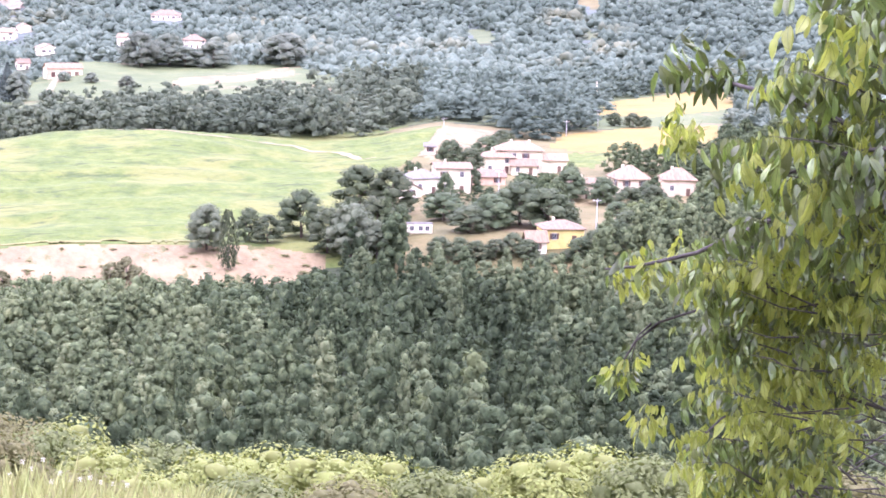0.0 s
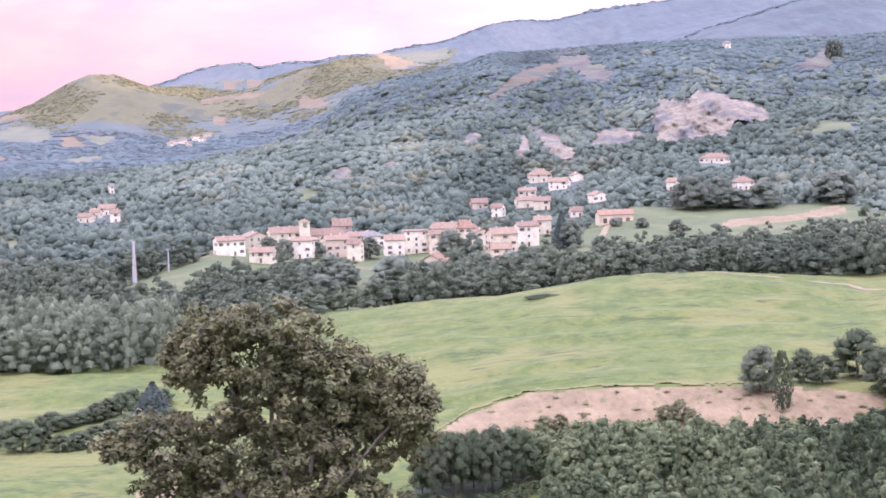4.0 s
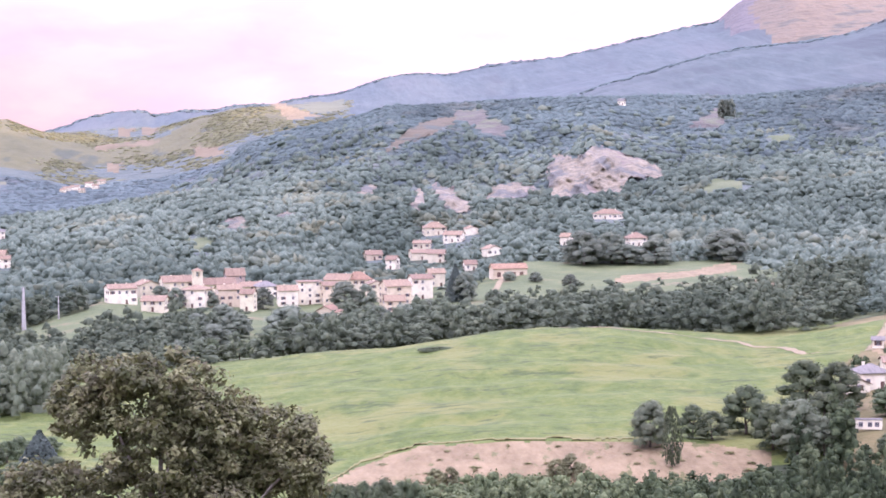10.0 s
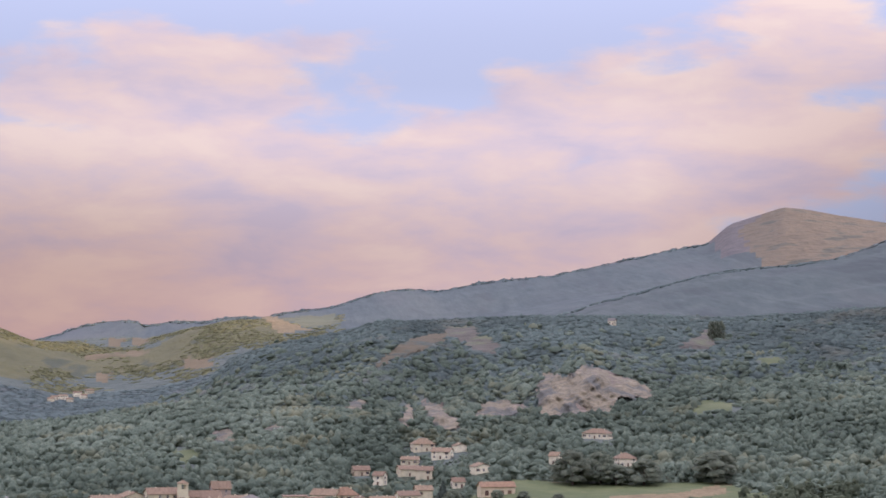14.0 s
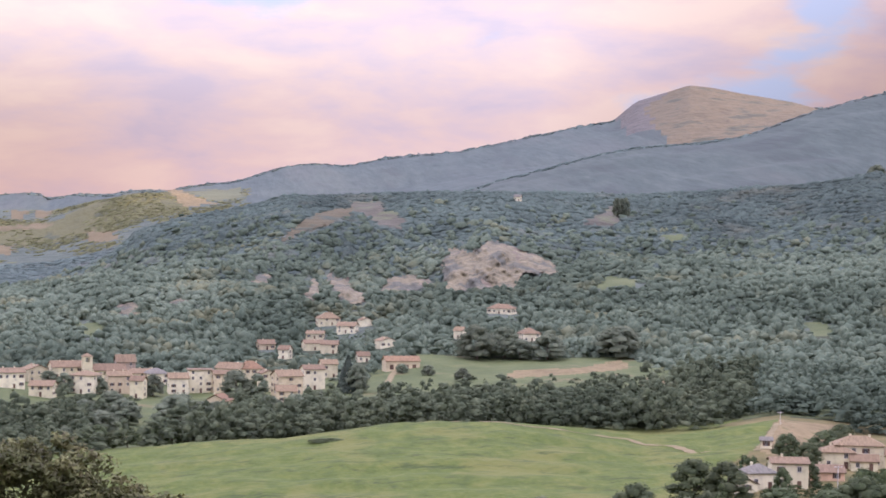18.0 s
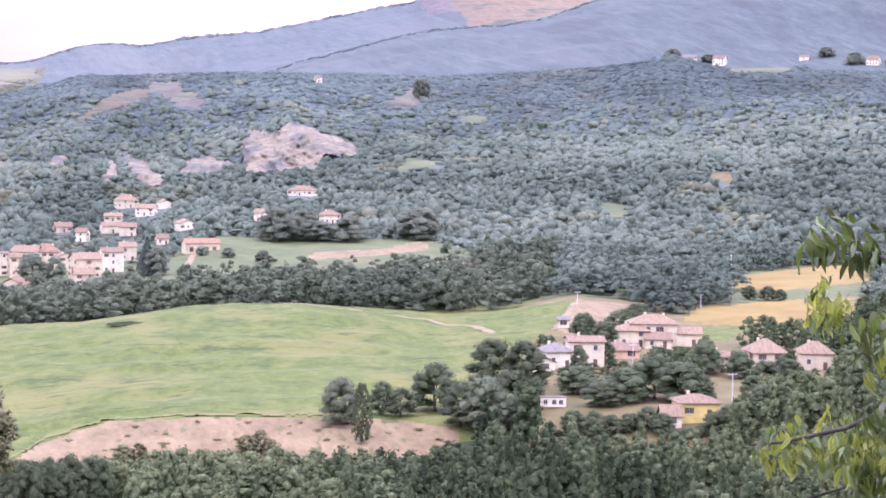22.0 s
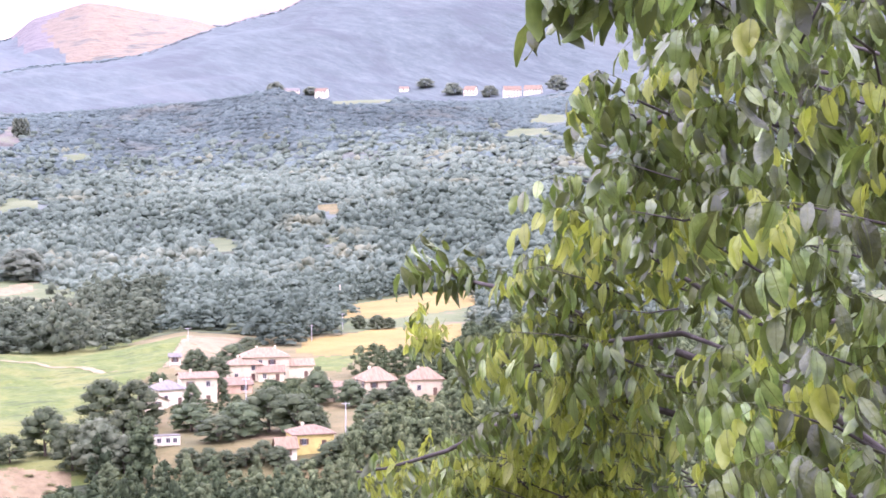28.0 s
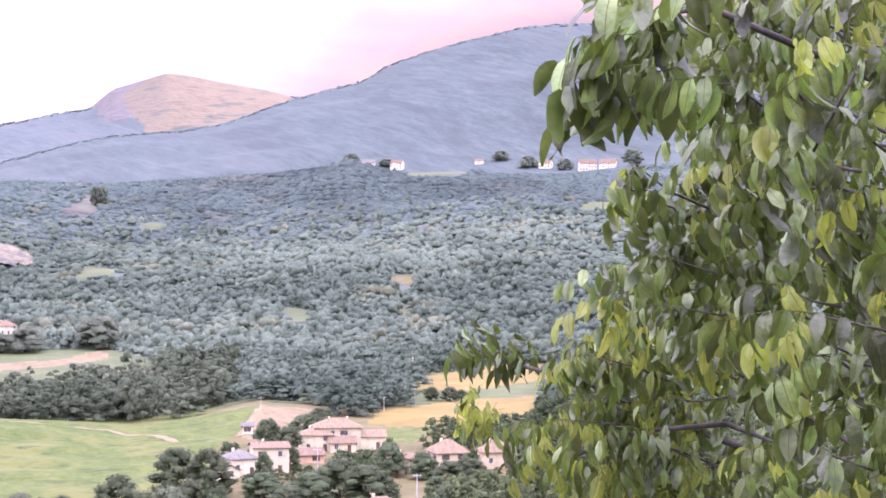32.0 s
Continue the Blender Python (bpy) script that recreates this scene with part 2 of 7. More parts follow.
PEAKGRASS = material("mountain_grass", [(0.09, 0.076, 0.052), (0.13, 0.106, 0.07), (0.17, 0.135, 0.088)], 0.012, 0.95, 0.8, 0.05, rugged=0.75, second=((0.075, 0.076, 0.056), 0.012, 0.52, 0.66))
# blue-grey distance haze is in both ridge colours; dark streaks paint in shaded gullies
RIDGE_HAZED = material("hazed_ridge_canopy", [(0.036, 0.05, 0.046), (0.06, 0.078, 0.072), (0.088, 0.107, 0.096)], 0.05, 0.95, 0.4, 0.08, rugged=0.82,
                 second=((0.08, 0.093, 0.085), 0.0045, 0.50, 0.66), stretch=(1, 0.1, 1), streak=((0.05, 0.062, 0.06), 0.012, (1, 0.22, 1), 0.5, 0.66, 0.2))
FARRIDGE_HAZED = material("hazed_far_ridge_canopy", [(0.046, 0.061, 0.059), (0.069, 0.088, 0.084), (0.094, 0.114, 0.106)], 0.045, 0.95, 0.4, 0.07, rugged=0.82,
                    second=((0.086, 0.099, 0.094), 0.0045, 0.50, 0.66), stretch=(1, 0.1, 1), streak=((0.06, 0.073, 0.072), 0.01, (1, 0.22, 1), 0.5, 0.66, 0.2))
# the mountain grass again, with the shade of the left flank in its colour
PEAKSHADE = material("mountain_shaded_flank", [(0.075, 0.07, 0.07), (0.105, 0.095, 0.088), (0.13, 0.115, 0.10)], 0.02, 0.95, 0.8, 0.05, rugged=0.75)
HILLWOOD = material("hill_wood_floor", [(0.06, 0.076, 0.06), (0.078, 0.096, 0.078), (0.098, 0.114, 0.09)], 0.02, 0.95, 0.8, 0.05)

WOOD = material("woodland_leaves", [(0.037, 0.05, 0.023), (0.081, 0.103, 0.047), (0.155, 0.182, 0.082)], 0.9, 0.9, island=0.1, tone=0.6, through_light=0.16, spec=0.12,
                second=((0.14, 0.16, 0.06), 0.03, 0.60, 0.74), bump=0.9, bump_scale=1.6)
WOODLIGHT = material("light_woodland_leaves", [(0.08, 0.10, 0.048), (0.135, 0.16, 0.076), (0.195, 0.215, 0.105)], 0.9, 0.9, island=0.1, tone=0.4, through_light=0.2, spec=0.12, bump=0.9, bump_scale=1.6)
# distance haze is mixed into these leaf colours: paler, and bluer farther off
WOODSLOPE_HAZED = material("hazed_lower_slope_leaves", [(0.078, 0.103, 0.076), (0.123, 0.155, 0.113), (0.18, 0.211, 0.146)], 0.6, 0.95, tone=0.4, through_light=0.25, spec=0.05,
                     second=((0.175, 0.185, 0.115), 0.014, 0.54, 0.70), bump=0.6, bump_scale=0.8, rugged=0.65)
WOODFAR_HAZED = material("hazed_slope_leaves", [(0.064, 0.088, 0.079), (0.098, 0.127, 0.112), (0.138, 0.167, 0.142)], 0.4, 0.95, tone=0.3, through_light=0.25, spec=0.05,
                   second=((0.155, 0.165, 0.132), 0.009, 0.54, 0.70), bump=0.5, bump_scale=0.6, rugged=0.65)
# the farthest leaves carry the most blue haze in their base colour
WOODRIDGE_HAZED = material("hazed_ridge_leaves", [(0.098, 0.128, 0.12), (0.122, 0.155, 0.143), (0.148, 0.182, 0.163)], 0.1, 0.95, tone=0.14, through_light=0.25, spec=0.05,
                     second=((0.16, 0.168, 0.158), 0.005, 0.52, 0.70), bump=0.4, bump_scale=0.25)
WOODMID = material("belt_leaves", [(0.05, 0.064, 0.04), (0.082, 0.1, 0.06), (0.128, 0.144, 0.086)], 0.5, 0.9, island=0.05, tone=0.3, through_light=0.18, spec=0.1,
                   second=((0.16, 0.175, 0.105), 0.03, 0.58, 0.72), bump=0.9, bump_scale=0.9)
WOODHILL = material("hill_scrub_leaves", [(0.15, 0.155, 0.08), (0.182, 0.182, 0.093), (0.215, 0.208, 0.11)], 0.12, 0.95, tone=0.14, through_light=0.4, spec=0.03, bump=0.3, bump_scale=0.2)
WOODPALE = material("pale_woodland_leaves", [(0.12, 0.144, 0.09), (0.152, 0.178, 0.11), (0.195, 0.217, 0.132)], 0.7, 0.9, island=0.06, tone=0.22, through_light=0.35, spec=0.1,
                    bump=0.9, bump_scale=1.2)
BUSH = material("bramble_leaves", [(0.11, 0.13, 0.03), (0.195, 0.215, 0.052), (0.29, 0.3, 0.09)], 0.25, 0.7, island=0.12, through_light=0.2)
BARK = material("bark", [(0.06, 0.045, 0.035), (0.11, 0.085, 0.065), (0.16, 0.13, 0.10)], 3.0, 0.9, 0.8, 14)


# ---- the land ----
# Crest lines and valley floors as seen from the eye: heading and elevation in degrees, ring by ring outward.
RINGS = []


def ring(r, *pairs):
    RINGS.append((r, [p[0] for p in pairs], [p[1] for p in pairs]))


def flat(r, z):
    e = math.degrees(math.atan2(z, r))
    ring(r, (-180, e), (180, e))


flat(0.02, -1.65)
flat(6, -2.6)
flat(14, -4.6)
flat(40, -14.5)
flat(80, -29)
flat(130, -50)
flat(210, -73)
flat(330, -80)
ring(424, (-25, -10.3), (-2, -10.4), (4, -10.6), (14, -10.4), (30, -10.0))
ring(434, (-25, -10.1), (-2, -10.2), (0.5, -10.1), (4, -9.85), (13, -9.75), (16, -9.4), (30, -9.2))
ring(452, (-25, -9.7), (-2, -9.8), (0.3, -9.6), (2.4, -9.12), (5, -8.98), (9, -8.98), (13, -8.9), (16, -8.55), (22, -8.4), (30, -8.3))
ring(545, (-25, -7.85), (-9, -8.0), (-4, -7.95), (0, -7.5), (6, -7.2), (12, -7.2), (16, -7.0), (20, -6.95), (30, -6.7))
ring(640, (-25, -7.3), (-10, -7.3), (-4.6, -6.75), (-2.7, -6.53), (-1, -6.35), (1.5, -6.16), (4.9, -5.67), (8.2, -5.55), (12.4, -6.0), (14.4, -5.85),
     (16.3, -5.45), (18.5, -5.75), (20, -5.75), (24, -5.6), (30, -5.5))
ring(740, (-25, -6.6), (-9, -6.3), (-4, -6.35), (0, -6.4), (5, -5.95), (8, -5.8), (13, -5.35), (16, -5.0), (20, -4.9), (24, -4.8), (30, -4.7))
ring(900, (-25, -5.6), (-12, -5.5), (-10, -5.45), (-7, -4.75), (-5, -4.95), (-1, -5.15), (2.8, -4.85), (5, -4.7), (7, -4.65), (10, -4.35),
     (13.4, -4.4), (17, -4.2), (20, -4.25), (25, -4.0), (38, -4.0))
ring(1050, (-25, -4.7), (-12, -4.6), (-9, -4.4), (-4, -4.2), (0, -4.2), (4, -4.05), (5.6, -3.72), (8, -3.8), (12, -3.68), (16, -3.4), (20, -3.3), (38, -3.3))
ring(1250, (-25, -4.0), (-13, -3.9), (-8, -3.6), (-4, -3.3), (0, -3.2), (3, -3.1), (8, -2.7), (12, -2.75), (16, -2.5), (20, -2.3), (26, -2.0), (38, -2.1))
ring(1540, (-25, -3.2), (-13, -3.1), (-8, -2.7), (-4, -2.1), (0, -1.7), (4, -1.75), (6.2, -1.85), (9, -1.75), (12, -1.3), (16, -1.1), (20, -0.9),
     (26, -0.5), (38, -0.6))
ring(1660, (-25, -3.0), (-13, -2.9), (-8, -2.5), (-4, -1.75), (0, -1.1), (4, -1.0), (6.2, -0.75), (7.6, -0.33), (9.6, -0.65), (12, -0.7), (16, -0.6),
     (20, -0.3), (26, 0.05), (38, 0.1))
ring(2150, (-25, -2.3), (-13, -2.2), (-8, -2.1), (-5.8, -1.7), (-4.2, -1.25), (-3.4, -0.8), (-2.7, -0.1), (-1.6, 0.25), (0.2, 0.65), (1.5, 1.05),
     (3.5, 1.15), (8, 1.25), (12, 1.12), (16.5, 1.45), (19, 1.85), (20.4, 1.55), (22.5, 1.62), (26, 1.45), (30, 1.6), (38, 2.0))
ring(2500, (-25, -2.2), (-13, -2.05), (-8, -2.0), (-4, -1.7), (-1, -0.6), (2, 0.3), (8, 0.9), (12, 1.0), (16, 1.3), (19, 1.5), (22, 1.5), (26, 1.7),
     (30, 2.2), (38, 3.0))
# past heading 30 the crest is unseen, raised to shade the valley
ring(3300, (-25, -1.5), (-13, -1.15), (-9.6, -1.35), (-7, -1.55), (-4, -1.2), (-2, -0.6), (2, 0.2), (6, 0.9), (8.1, 1.6), (9.3, 1.98), (11, 2.47),
     (12.1, 2.68), (13.5, 2.77), (15.2, 3.02), (17.15, 3.73), (19.2, 4.28), (20.1, 4.82), (21.2, 5.22), (22.5, 5.55), (24, 5.92), (25, 6.04), (30, 6.4),
     (38, 8.5), (60, 13))
ring(4000, (-25, -0.6), (-12.8, -0.45), (-11.8, -0.08), (-10.8, 0.5), (-10.2, 0.74), (-9.5, 0.69), (-8.7, 0.36), (-8, 0.16), (-7, -0.02), (-5.5, 0.0),
     (-4.6, 0.3), (-3.9, 0.62), (-3, 0.88), (-1.9, 1.0), (-1.2, 0.95), (0, 0.9), (5, 1.2), (8, 1.8), (12, 2.4), (17, 2.9), (25, 4.2), (38, 6))
ring(4700, (-25, -0.6), (-13, -0.6), (-9, 0.2), (-8.07, 0.42), (-7.06, 0.8), (-6.2, 0.94), (-5.5, 0.95), (-5.3, 0.8), (-4.6, 0.93), (-3.6, 0.92),
     (-2.9, 1.05), (-1.9, 1.08), (-1.2, 1.25), (0.16, 1.42), (1.46, 1.84), (2.5, 2.0), (3.44, 1.93), (4.6, 2.22), (6.8, 2.42), (8.45, 2.78), (10.1, 3.16),
     (11.3, 3.41), (11.96, 4.0), (12.8, 4.27), (13.5, 4.52), (14.1, 4.45), (15.1, 4.25), (16.5, 4.02), (17.2, 3.82), (19, 3.5), (25, 4), (38, 5))
ring(4950, (-25, -1.0), (-8, 0.0), (0, 0.9), (8, 2.0), (13.5, 3.2), (17, 3.0), (25, 3), (38, 4))
AZ = np.concatenate([np.arange(-180, -30, 5.0), np.arange(-30, -15, 0.5), np.arange(-15, 39, 0.17), np.arange(39, 60, 0.5), np.arange(60, 180.1, 5.0)])
RR = np.concatenate([[0.02], np.geomspace(0.5, 120, 46)[:-1], np.arange(120, 400, 5.0), np.arange(400, 470, 1.0), np.arange(470, 700, 3.0), np.arange(700, 1100, 5.0),
                     np.arange(1100, 2300, 14.0), np.arange(2300, 3300, 40.0), np.arange(3300, 4950, 16.0), [4950.0]])


def smooth(a, k):
    w = np.hanning(k + 2)[1:-1]
    w /= w.sum()
    p = np.concatenate([np.repeat(a[:1], k // 2, 0), a, np.repeat(a[-1:], k // 2, 0)])
    return sum(w[i] * p[i:i + len(a)] for i in range(k))


def build_heights():
    rad = np.array([r for r, _, _ in RINGS])
    z = np.array([r * np.tan(np.radians(np.interp(AZ, a, e))) for r, a, e in RINGS])
    g = np.array([np.interp(RR, rad, z[:, j]) for j in range(len(AZ))]).T
    g[RR > 470] = smooth(g, 5)[RR > 470]
    ruff = np.zeros_like(g)
    for i, r in enumerate(RR):
        amp = 0.25 + 0.004 * r if r < 400 else (0.7 if r < 1100 else min(15.0, (r - 1100) * 0.03 + 0.7))
        if r > 1900:
            amp = max(6.0, 15.0 - (r - 1900) * 0.04) if r < 4100 else 2.5
        if 2500 < r < 3200:
            amp = 13.0
        s = 1 / 60 if r < 1100 else 1 / 260
        a = np.radians(AZ)
        for j in range(len(AZ)):
            x, y = r * math.sin(a[j]), r * math.cos(a[j])
            ruff[i, j] = amp * (noise.noise((x * s, y * s, 0.3)) + 0.45 * noise.noise((x * s * 3.1, y * s * 3.1, 4.0)))
    # hummocks in the great meadow
    for i in np.where((RR > 455) & (RR < 650))[0]:
        for j in np.where((AZ > -15) & (AZ < 16))[0]:
            x, y = RR[i] * math.sin(radians(AZ[j])), RR[i] * math.cos(radians(AZ[j]))
            ruff[i, j] += 1.5 * noise.noise(((x + 0.6 * y) / 40, y / 17, 3.0)) + 0.5 * noise.noise((x / 13, y / 7, 9.0)) + 0.4 * noise.noise((x / 6, y / 8, 2.0))
    # broken rock in the quarry and the faces beside it
    for i in np.where((RR > 1400) & (RR < 1760))[0]:
        for j in np.where((AZ > 2.0) & (AZ < 10.2))[0]:
            x, y = RR[i] * math.sin(radians(AZ[j])), RR[i] * math.cos(radians(AZ[j]))
            k = min(1.0, (AZ[j] - 2.0) / 0.6, (10.2 - AZ[j]) / 0.6)
            ruff[i, j] += k * (9.0 * abs(noise.noise((x / 24, y / 45, 7.0))) + 3.5 * noise.noise((x / 9, y / 18, 1.0)))
    return g + ruff


HEIGHT = build_heights()


def ground_z(az, r):
    """Height of the land at a heading (degrees) and a distance, for arrays too."""
    az, r = np.asarray(az, float), np.asarray(r, float)
    i = np.clip(np.searchsorted(RR, r) - 1, 0, len(RR) - 2)
    j = np.clip(np.searchsorted(AZ, az) - 1, 0, len(AZ) - 2)
    u = np.clip((r - RR[i]) / (RR[i + 1] - RR[i]), 0, 1)
    v = np.clip((az - AZ[j]) / (AZ[j + 1] - AZ[j]), 0, 1)
    return (HEIGHT[i, j] * (1 - u) * (1 - v) + HEIGHT[i + 1, j] * u * (1 - v) + HEIGHT[i, j + 1] * (1 - u) * v + HEIGHT[i + 1, j + 1] * u * v)


def spot(az, r, lift=0.0):
    """The point on the land at a heading and a distance."""
    a = radians(az)
    return Vector((r * math.sin(a), r * math.cos(a), float(ground_z(az, r)) + lift))


def reach(az, el, r0=90.0, r1=4700.0):
    """How far the sight line at that heading and elevation goes before it meets the land."""
    r = np.arange(r0, r1, 2.0)
    e = np.degrees(np.arctan2(ground_z(np.full_like(r, az), r), r))
    k = np.argmax(e >= el)
    return float(r[k]) if e[k] >= el else r1


# fields, clearings and bare rock: surface, nearest and farthest distance, corners (heading, elevation)
FIELDS = []


def field(mat, r0, r1, *corners):
    FIELDS.append((mat, r0, r1, corners))


def inside(az, el, corners):
    hit = np.zeros(np.shape(az), bool)
    x1, y1 = corners[-1]
    for x2, y2 in corners:
        if y1 != y2:
            hit ^= ((y1 > el) != (y2 > el)) & (az < (x2 - x1) * (el - y1) / (y2 - y1) + x1)
        x1, y1 = x2, y2
    return hit


# the great meadow, its left arm and the bank of bare earth along its foot
field(MEADOW, 300, 665, (-26, -15), (-2.2, -15), (-1.2, -11.5), (-0.4, -10.3), (0.6, -9.72), (2.4, -9.15), (5, -9.0), (9, -9.0), (14.2, -8.4), (14.2, -6.9), (15.6, -6.25),
      (16.25, -5.3), (16, -5), (-26, -5))
field(MEADOW, 330, 385, (1.0, -12.72), (1.6, -12.4), (2.5, -12.05), (2.78, -12.15), (2.66, -12.6), (2.5, -13.2), (1.4, -13.3), (0.7, -13.2))
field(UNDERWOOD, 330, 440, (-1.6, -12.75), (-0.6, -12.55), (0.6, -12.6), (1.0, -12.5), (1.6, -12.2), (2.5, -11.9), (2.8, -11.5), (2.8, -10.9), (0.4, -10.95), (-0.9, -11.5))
field(DIRT, 405, 462, (-1.0, -11.4), (-0.4, -10.25), (0.6, -9.66), (2.4, -9.1), (5, -8.96), (9, -8.97), (11, -9.0), (12.9, -9.25), (12.9, -9.9), (9, -10.4), (3, -10.5), (0.4, -10.9))
field(DIRT, 300, 470, (-9.65, -11.92), (-9.22, -11.54), (-8.63, -11.29), (-8.21, -11.38), (-8.22, -11.71), (-8.99, -12.13))
field(STUBBLE, 600, 900, (19.46, -5.85), (19.95, -5.45), (22.26, -5.15), (24.5, -5.0), (24.5, -5.5), (21.46, -5.92), (20.3, -5.95))
field(STUBBLE, 700, 1000, (20.85, -4.86), (21.25, -4.45), (23.54, -4.1), (25, -4.05), (25, -4.5), (22.42, -4.88))
field(DIRT, 560, 760, (15.69, -6.24), (16.34, -5.32), (18.11, -5.42), (17.96, -5.9), (16.95, -5.98), (16.28, -6.36))
field(MEADOW, 540, 720, (19.64, -6.4), (20.13, -6.0), (21.46, -5.95), (20.81, -6.45))
field(DRYGRASS, 430, 520, (15.6, -8.6), (17.34, -8.3), (19.03, -8.25), (19.3, -8.78), (18.29, -9.3), (17.02, -8.94))
field(DIRT, 440, 520, (17.1, -8.4), (17.51, -8.18), (19.4, -8.14), (19.4, -8.4))
field(DRYGRASS, 450, 560, (20.17, -7.42), (21.83, -7.36), (22.02, -8.01), (20.86, -8.3))
# the strip of pasture under the slope, the greens round the village
field(PALEFIELD, 850, 1100, (3.2, -4.87), (5.66, -3.62), (8.15, -3.74), (11.84, -3.6), (13.37, -4.08), (13.38, -4.56), (10.85, -4.4), (8.5, -4.43), (6.66, -4.76))
field(DIRT, 880, 1100, (8.16, -4.33), (8.49, -4.07), (9.5, -4.01), (10.5, -3.96), (11.68, -3.67), (11.93, -3.94), (10.51, -4.13))
field(DIRT, 880, 1100, (12.11, -4.44), (12.36, -4.2), (13.03, -4.25), (12.96, -4.51))
field(PALEFIELD, 760, 960, (-10.29, -5.72), (-8.13, -5.1), (-5.95, -4.7), (-5.12, -4.9), (-7.65, -5.6))
field(PALEFIELD, 700, 960, (-2.71, -5.8), (-2.44, -5.16), (-1.6, -5.19), (-1.45, -5.75))
field(PALEFIELD, 700, 960, (-4.2, -6.1), (-3.81, -5.8), (-2.46, -5.72), (-2.3, -6.05))
field(PALEFIELD, 760, 1000, (3.13, -4.9), (4.99, -4.4), (5.99, -4.5), (3.63, -5.02))
# clearings on the wooded slopes
for c in [((10.8, -1.64), (11.13, -1.2), (12.22, -1.33), (12.06, -1.52)), ((16.86, -2.4), (17.87, -2.53), (17.79, -2.86), (17.21, -2.84)),
          ((20.34, -2.68), (20.44, -2.35), (20.82, -2.38), (20.8, -2.68)), ((12.65, 0.03), (13.54, 0.06), (13.54, -0.12), (12.96, -0.15)),
          ((20.54, 1.5), (20.73, 1.9), (22.45, 1.88), (22.46, 1.55)), ((25.53, 0.52), (25.9, 0.76), (27.07, 0.79), (27.24, 0.52)),
          ((26.4, 0.94), (26.82, 1.2), (27.9, 1.12), (27.9, 0.96)), ((-4.46, -2.83), (-3.71, -2.85), (-3.55, -3.19), (-4.14, -3.29))]:
    field(CLEARING, 1000, 2300, *c)
field(CLEARING, 900, 1500, (-13.1, -4.2), (-12.38, -3.86), (-12.4, -4.22))
field(DRYGRASS, 1000, 2000, (20.18, -1.71), (20.25, -1.44), (20.91, -1.46), (20.84, -1.72))
# quarry and lesser rock faces
field(ROCK, 1450, 1800, (6.41, -1.75), (6.31, -0.88), (6.57, -0.47), (7.31, -0.58), (7.69, -0.21), (8.54, -0.44), (9.52, -0.8), (9.76, -1.14), (8.7, -1.19), (8.53, -1.6), (7.53, -1.74))
for c in [((4.43, -1.8), (4.64, -1.42), (5.39, -1.27), (6.05, -1.51), (5.55, -1.78)),
          ((2.88, -1.62), (2.88, -1.34), (3.47, -1.47), (3.71, -1.78), (4.07, -1.9), (3.95, -2.19), (3.37, -2.14)),
          ((2.13, -2.1), (2.46, -1.44), (2.76, -1.7), (2.53, -2.11)), ((0.66, -1.69), (0.79, -1.39), (1.21, -1.32), (1.16, -1.66)),
          ((-3.25, -2.53), (-3.19, -2.32), (-2.82, -2.21), (-2.55, -2.44), (-2.69, -2.6)), ((-1.8, -2.32), (-1.59, -2.13), (-1.25, -2.01), (-1.17, -2.21), (-1.43, -2.37))]:
    field(ROCK, 1250, 2000, *c)
field(HEATH, 1700, 2300, (1.4, -0.41), (2.17, 0.32), (2.93, 0.63), (3.6, 0.66), (3.51, 0.45), (2.58, 0.06))
field(RUSSET, 1700, 2300, (3.52, 0.86), (4.44, 0.84), (5.17, 0.32), (5.0, 0.07), (4.26, 0.26), (3.6, 0.66))
field(RUSSET, 1700, 2300, (10.43, 0.32), (10.84, 0.56), (11.25, 0.9), (11.56, 0.62), (11.48, 0.29))
# the bare heads of the far hills: grass and scrub
field(HILLGRASS, 3500, 4300, (-13, -0.5), (-10.3, 1.0), (-8, 0.6), (-6.8, 0.1), (-5, 0.1), (-3.6, 1.1), (-0.8, 1.2), (-1.3, 0.5), (-2.6, 0.2), (-3.4, -0.2), (-5.2, -0.5), (-9, -0.9), (-12, -0.6))
# pastures of the far hills
for c in [((-7.1, -0.1), (-6.2, 0.0), (-5.26, 0.06), (-5.27, -0.1), (-6.3, -0.15), (-6.9, -0.22)), ((-6.68, -0.85), (-6.6, -0.62), (-6.21, -0.6), (-6.39, -0.88)),
          ((-13.3, -0.6), (-12.5, -0.36), (-11.9, -0.38), (-12.7, -0.58)), ((-6.34, 0.4), (-5.8, 0.43), (-5.95, 0.2), (-6.27, 0.17)), ((-5.7, 0.46), (-5.09, 0.46), (-5.27, 0.25), (-5.75, 0.27)),
          ((-11.25, -1.08), (-10.72, -1.05), (-10.25, -1.34), (-11.1, -1.38)), ((-13.4, -1.5), (-12.55, -1.64), (-13.3, -1.83))]:
    field(HILLSTRAW, 2200, 4300, *c)
field(HILLSTRAW, 3000, 4300, (-4.21, -0.41), (-4.12, -0.15), (-3.37, -0.17), (-3.29, -0.36), (-3.79, -0.46))
field(DIRT, 3600, 4750, (-2.04, 1.16), (-1.57, 1.15), (-0.44, 0.7), (-1.25, 0.59), (-1.41, 0.71))
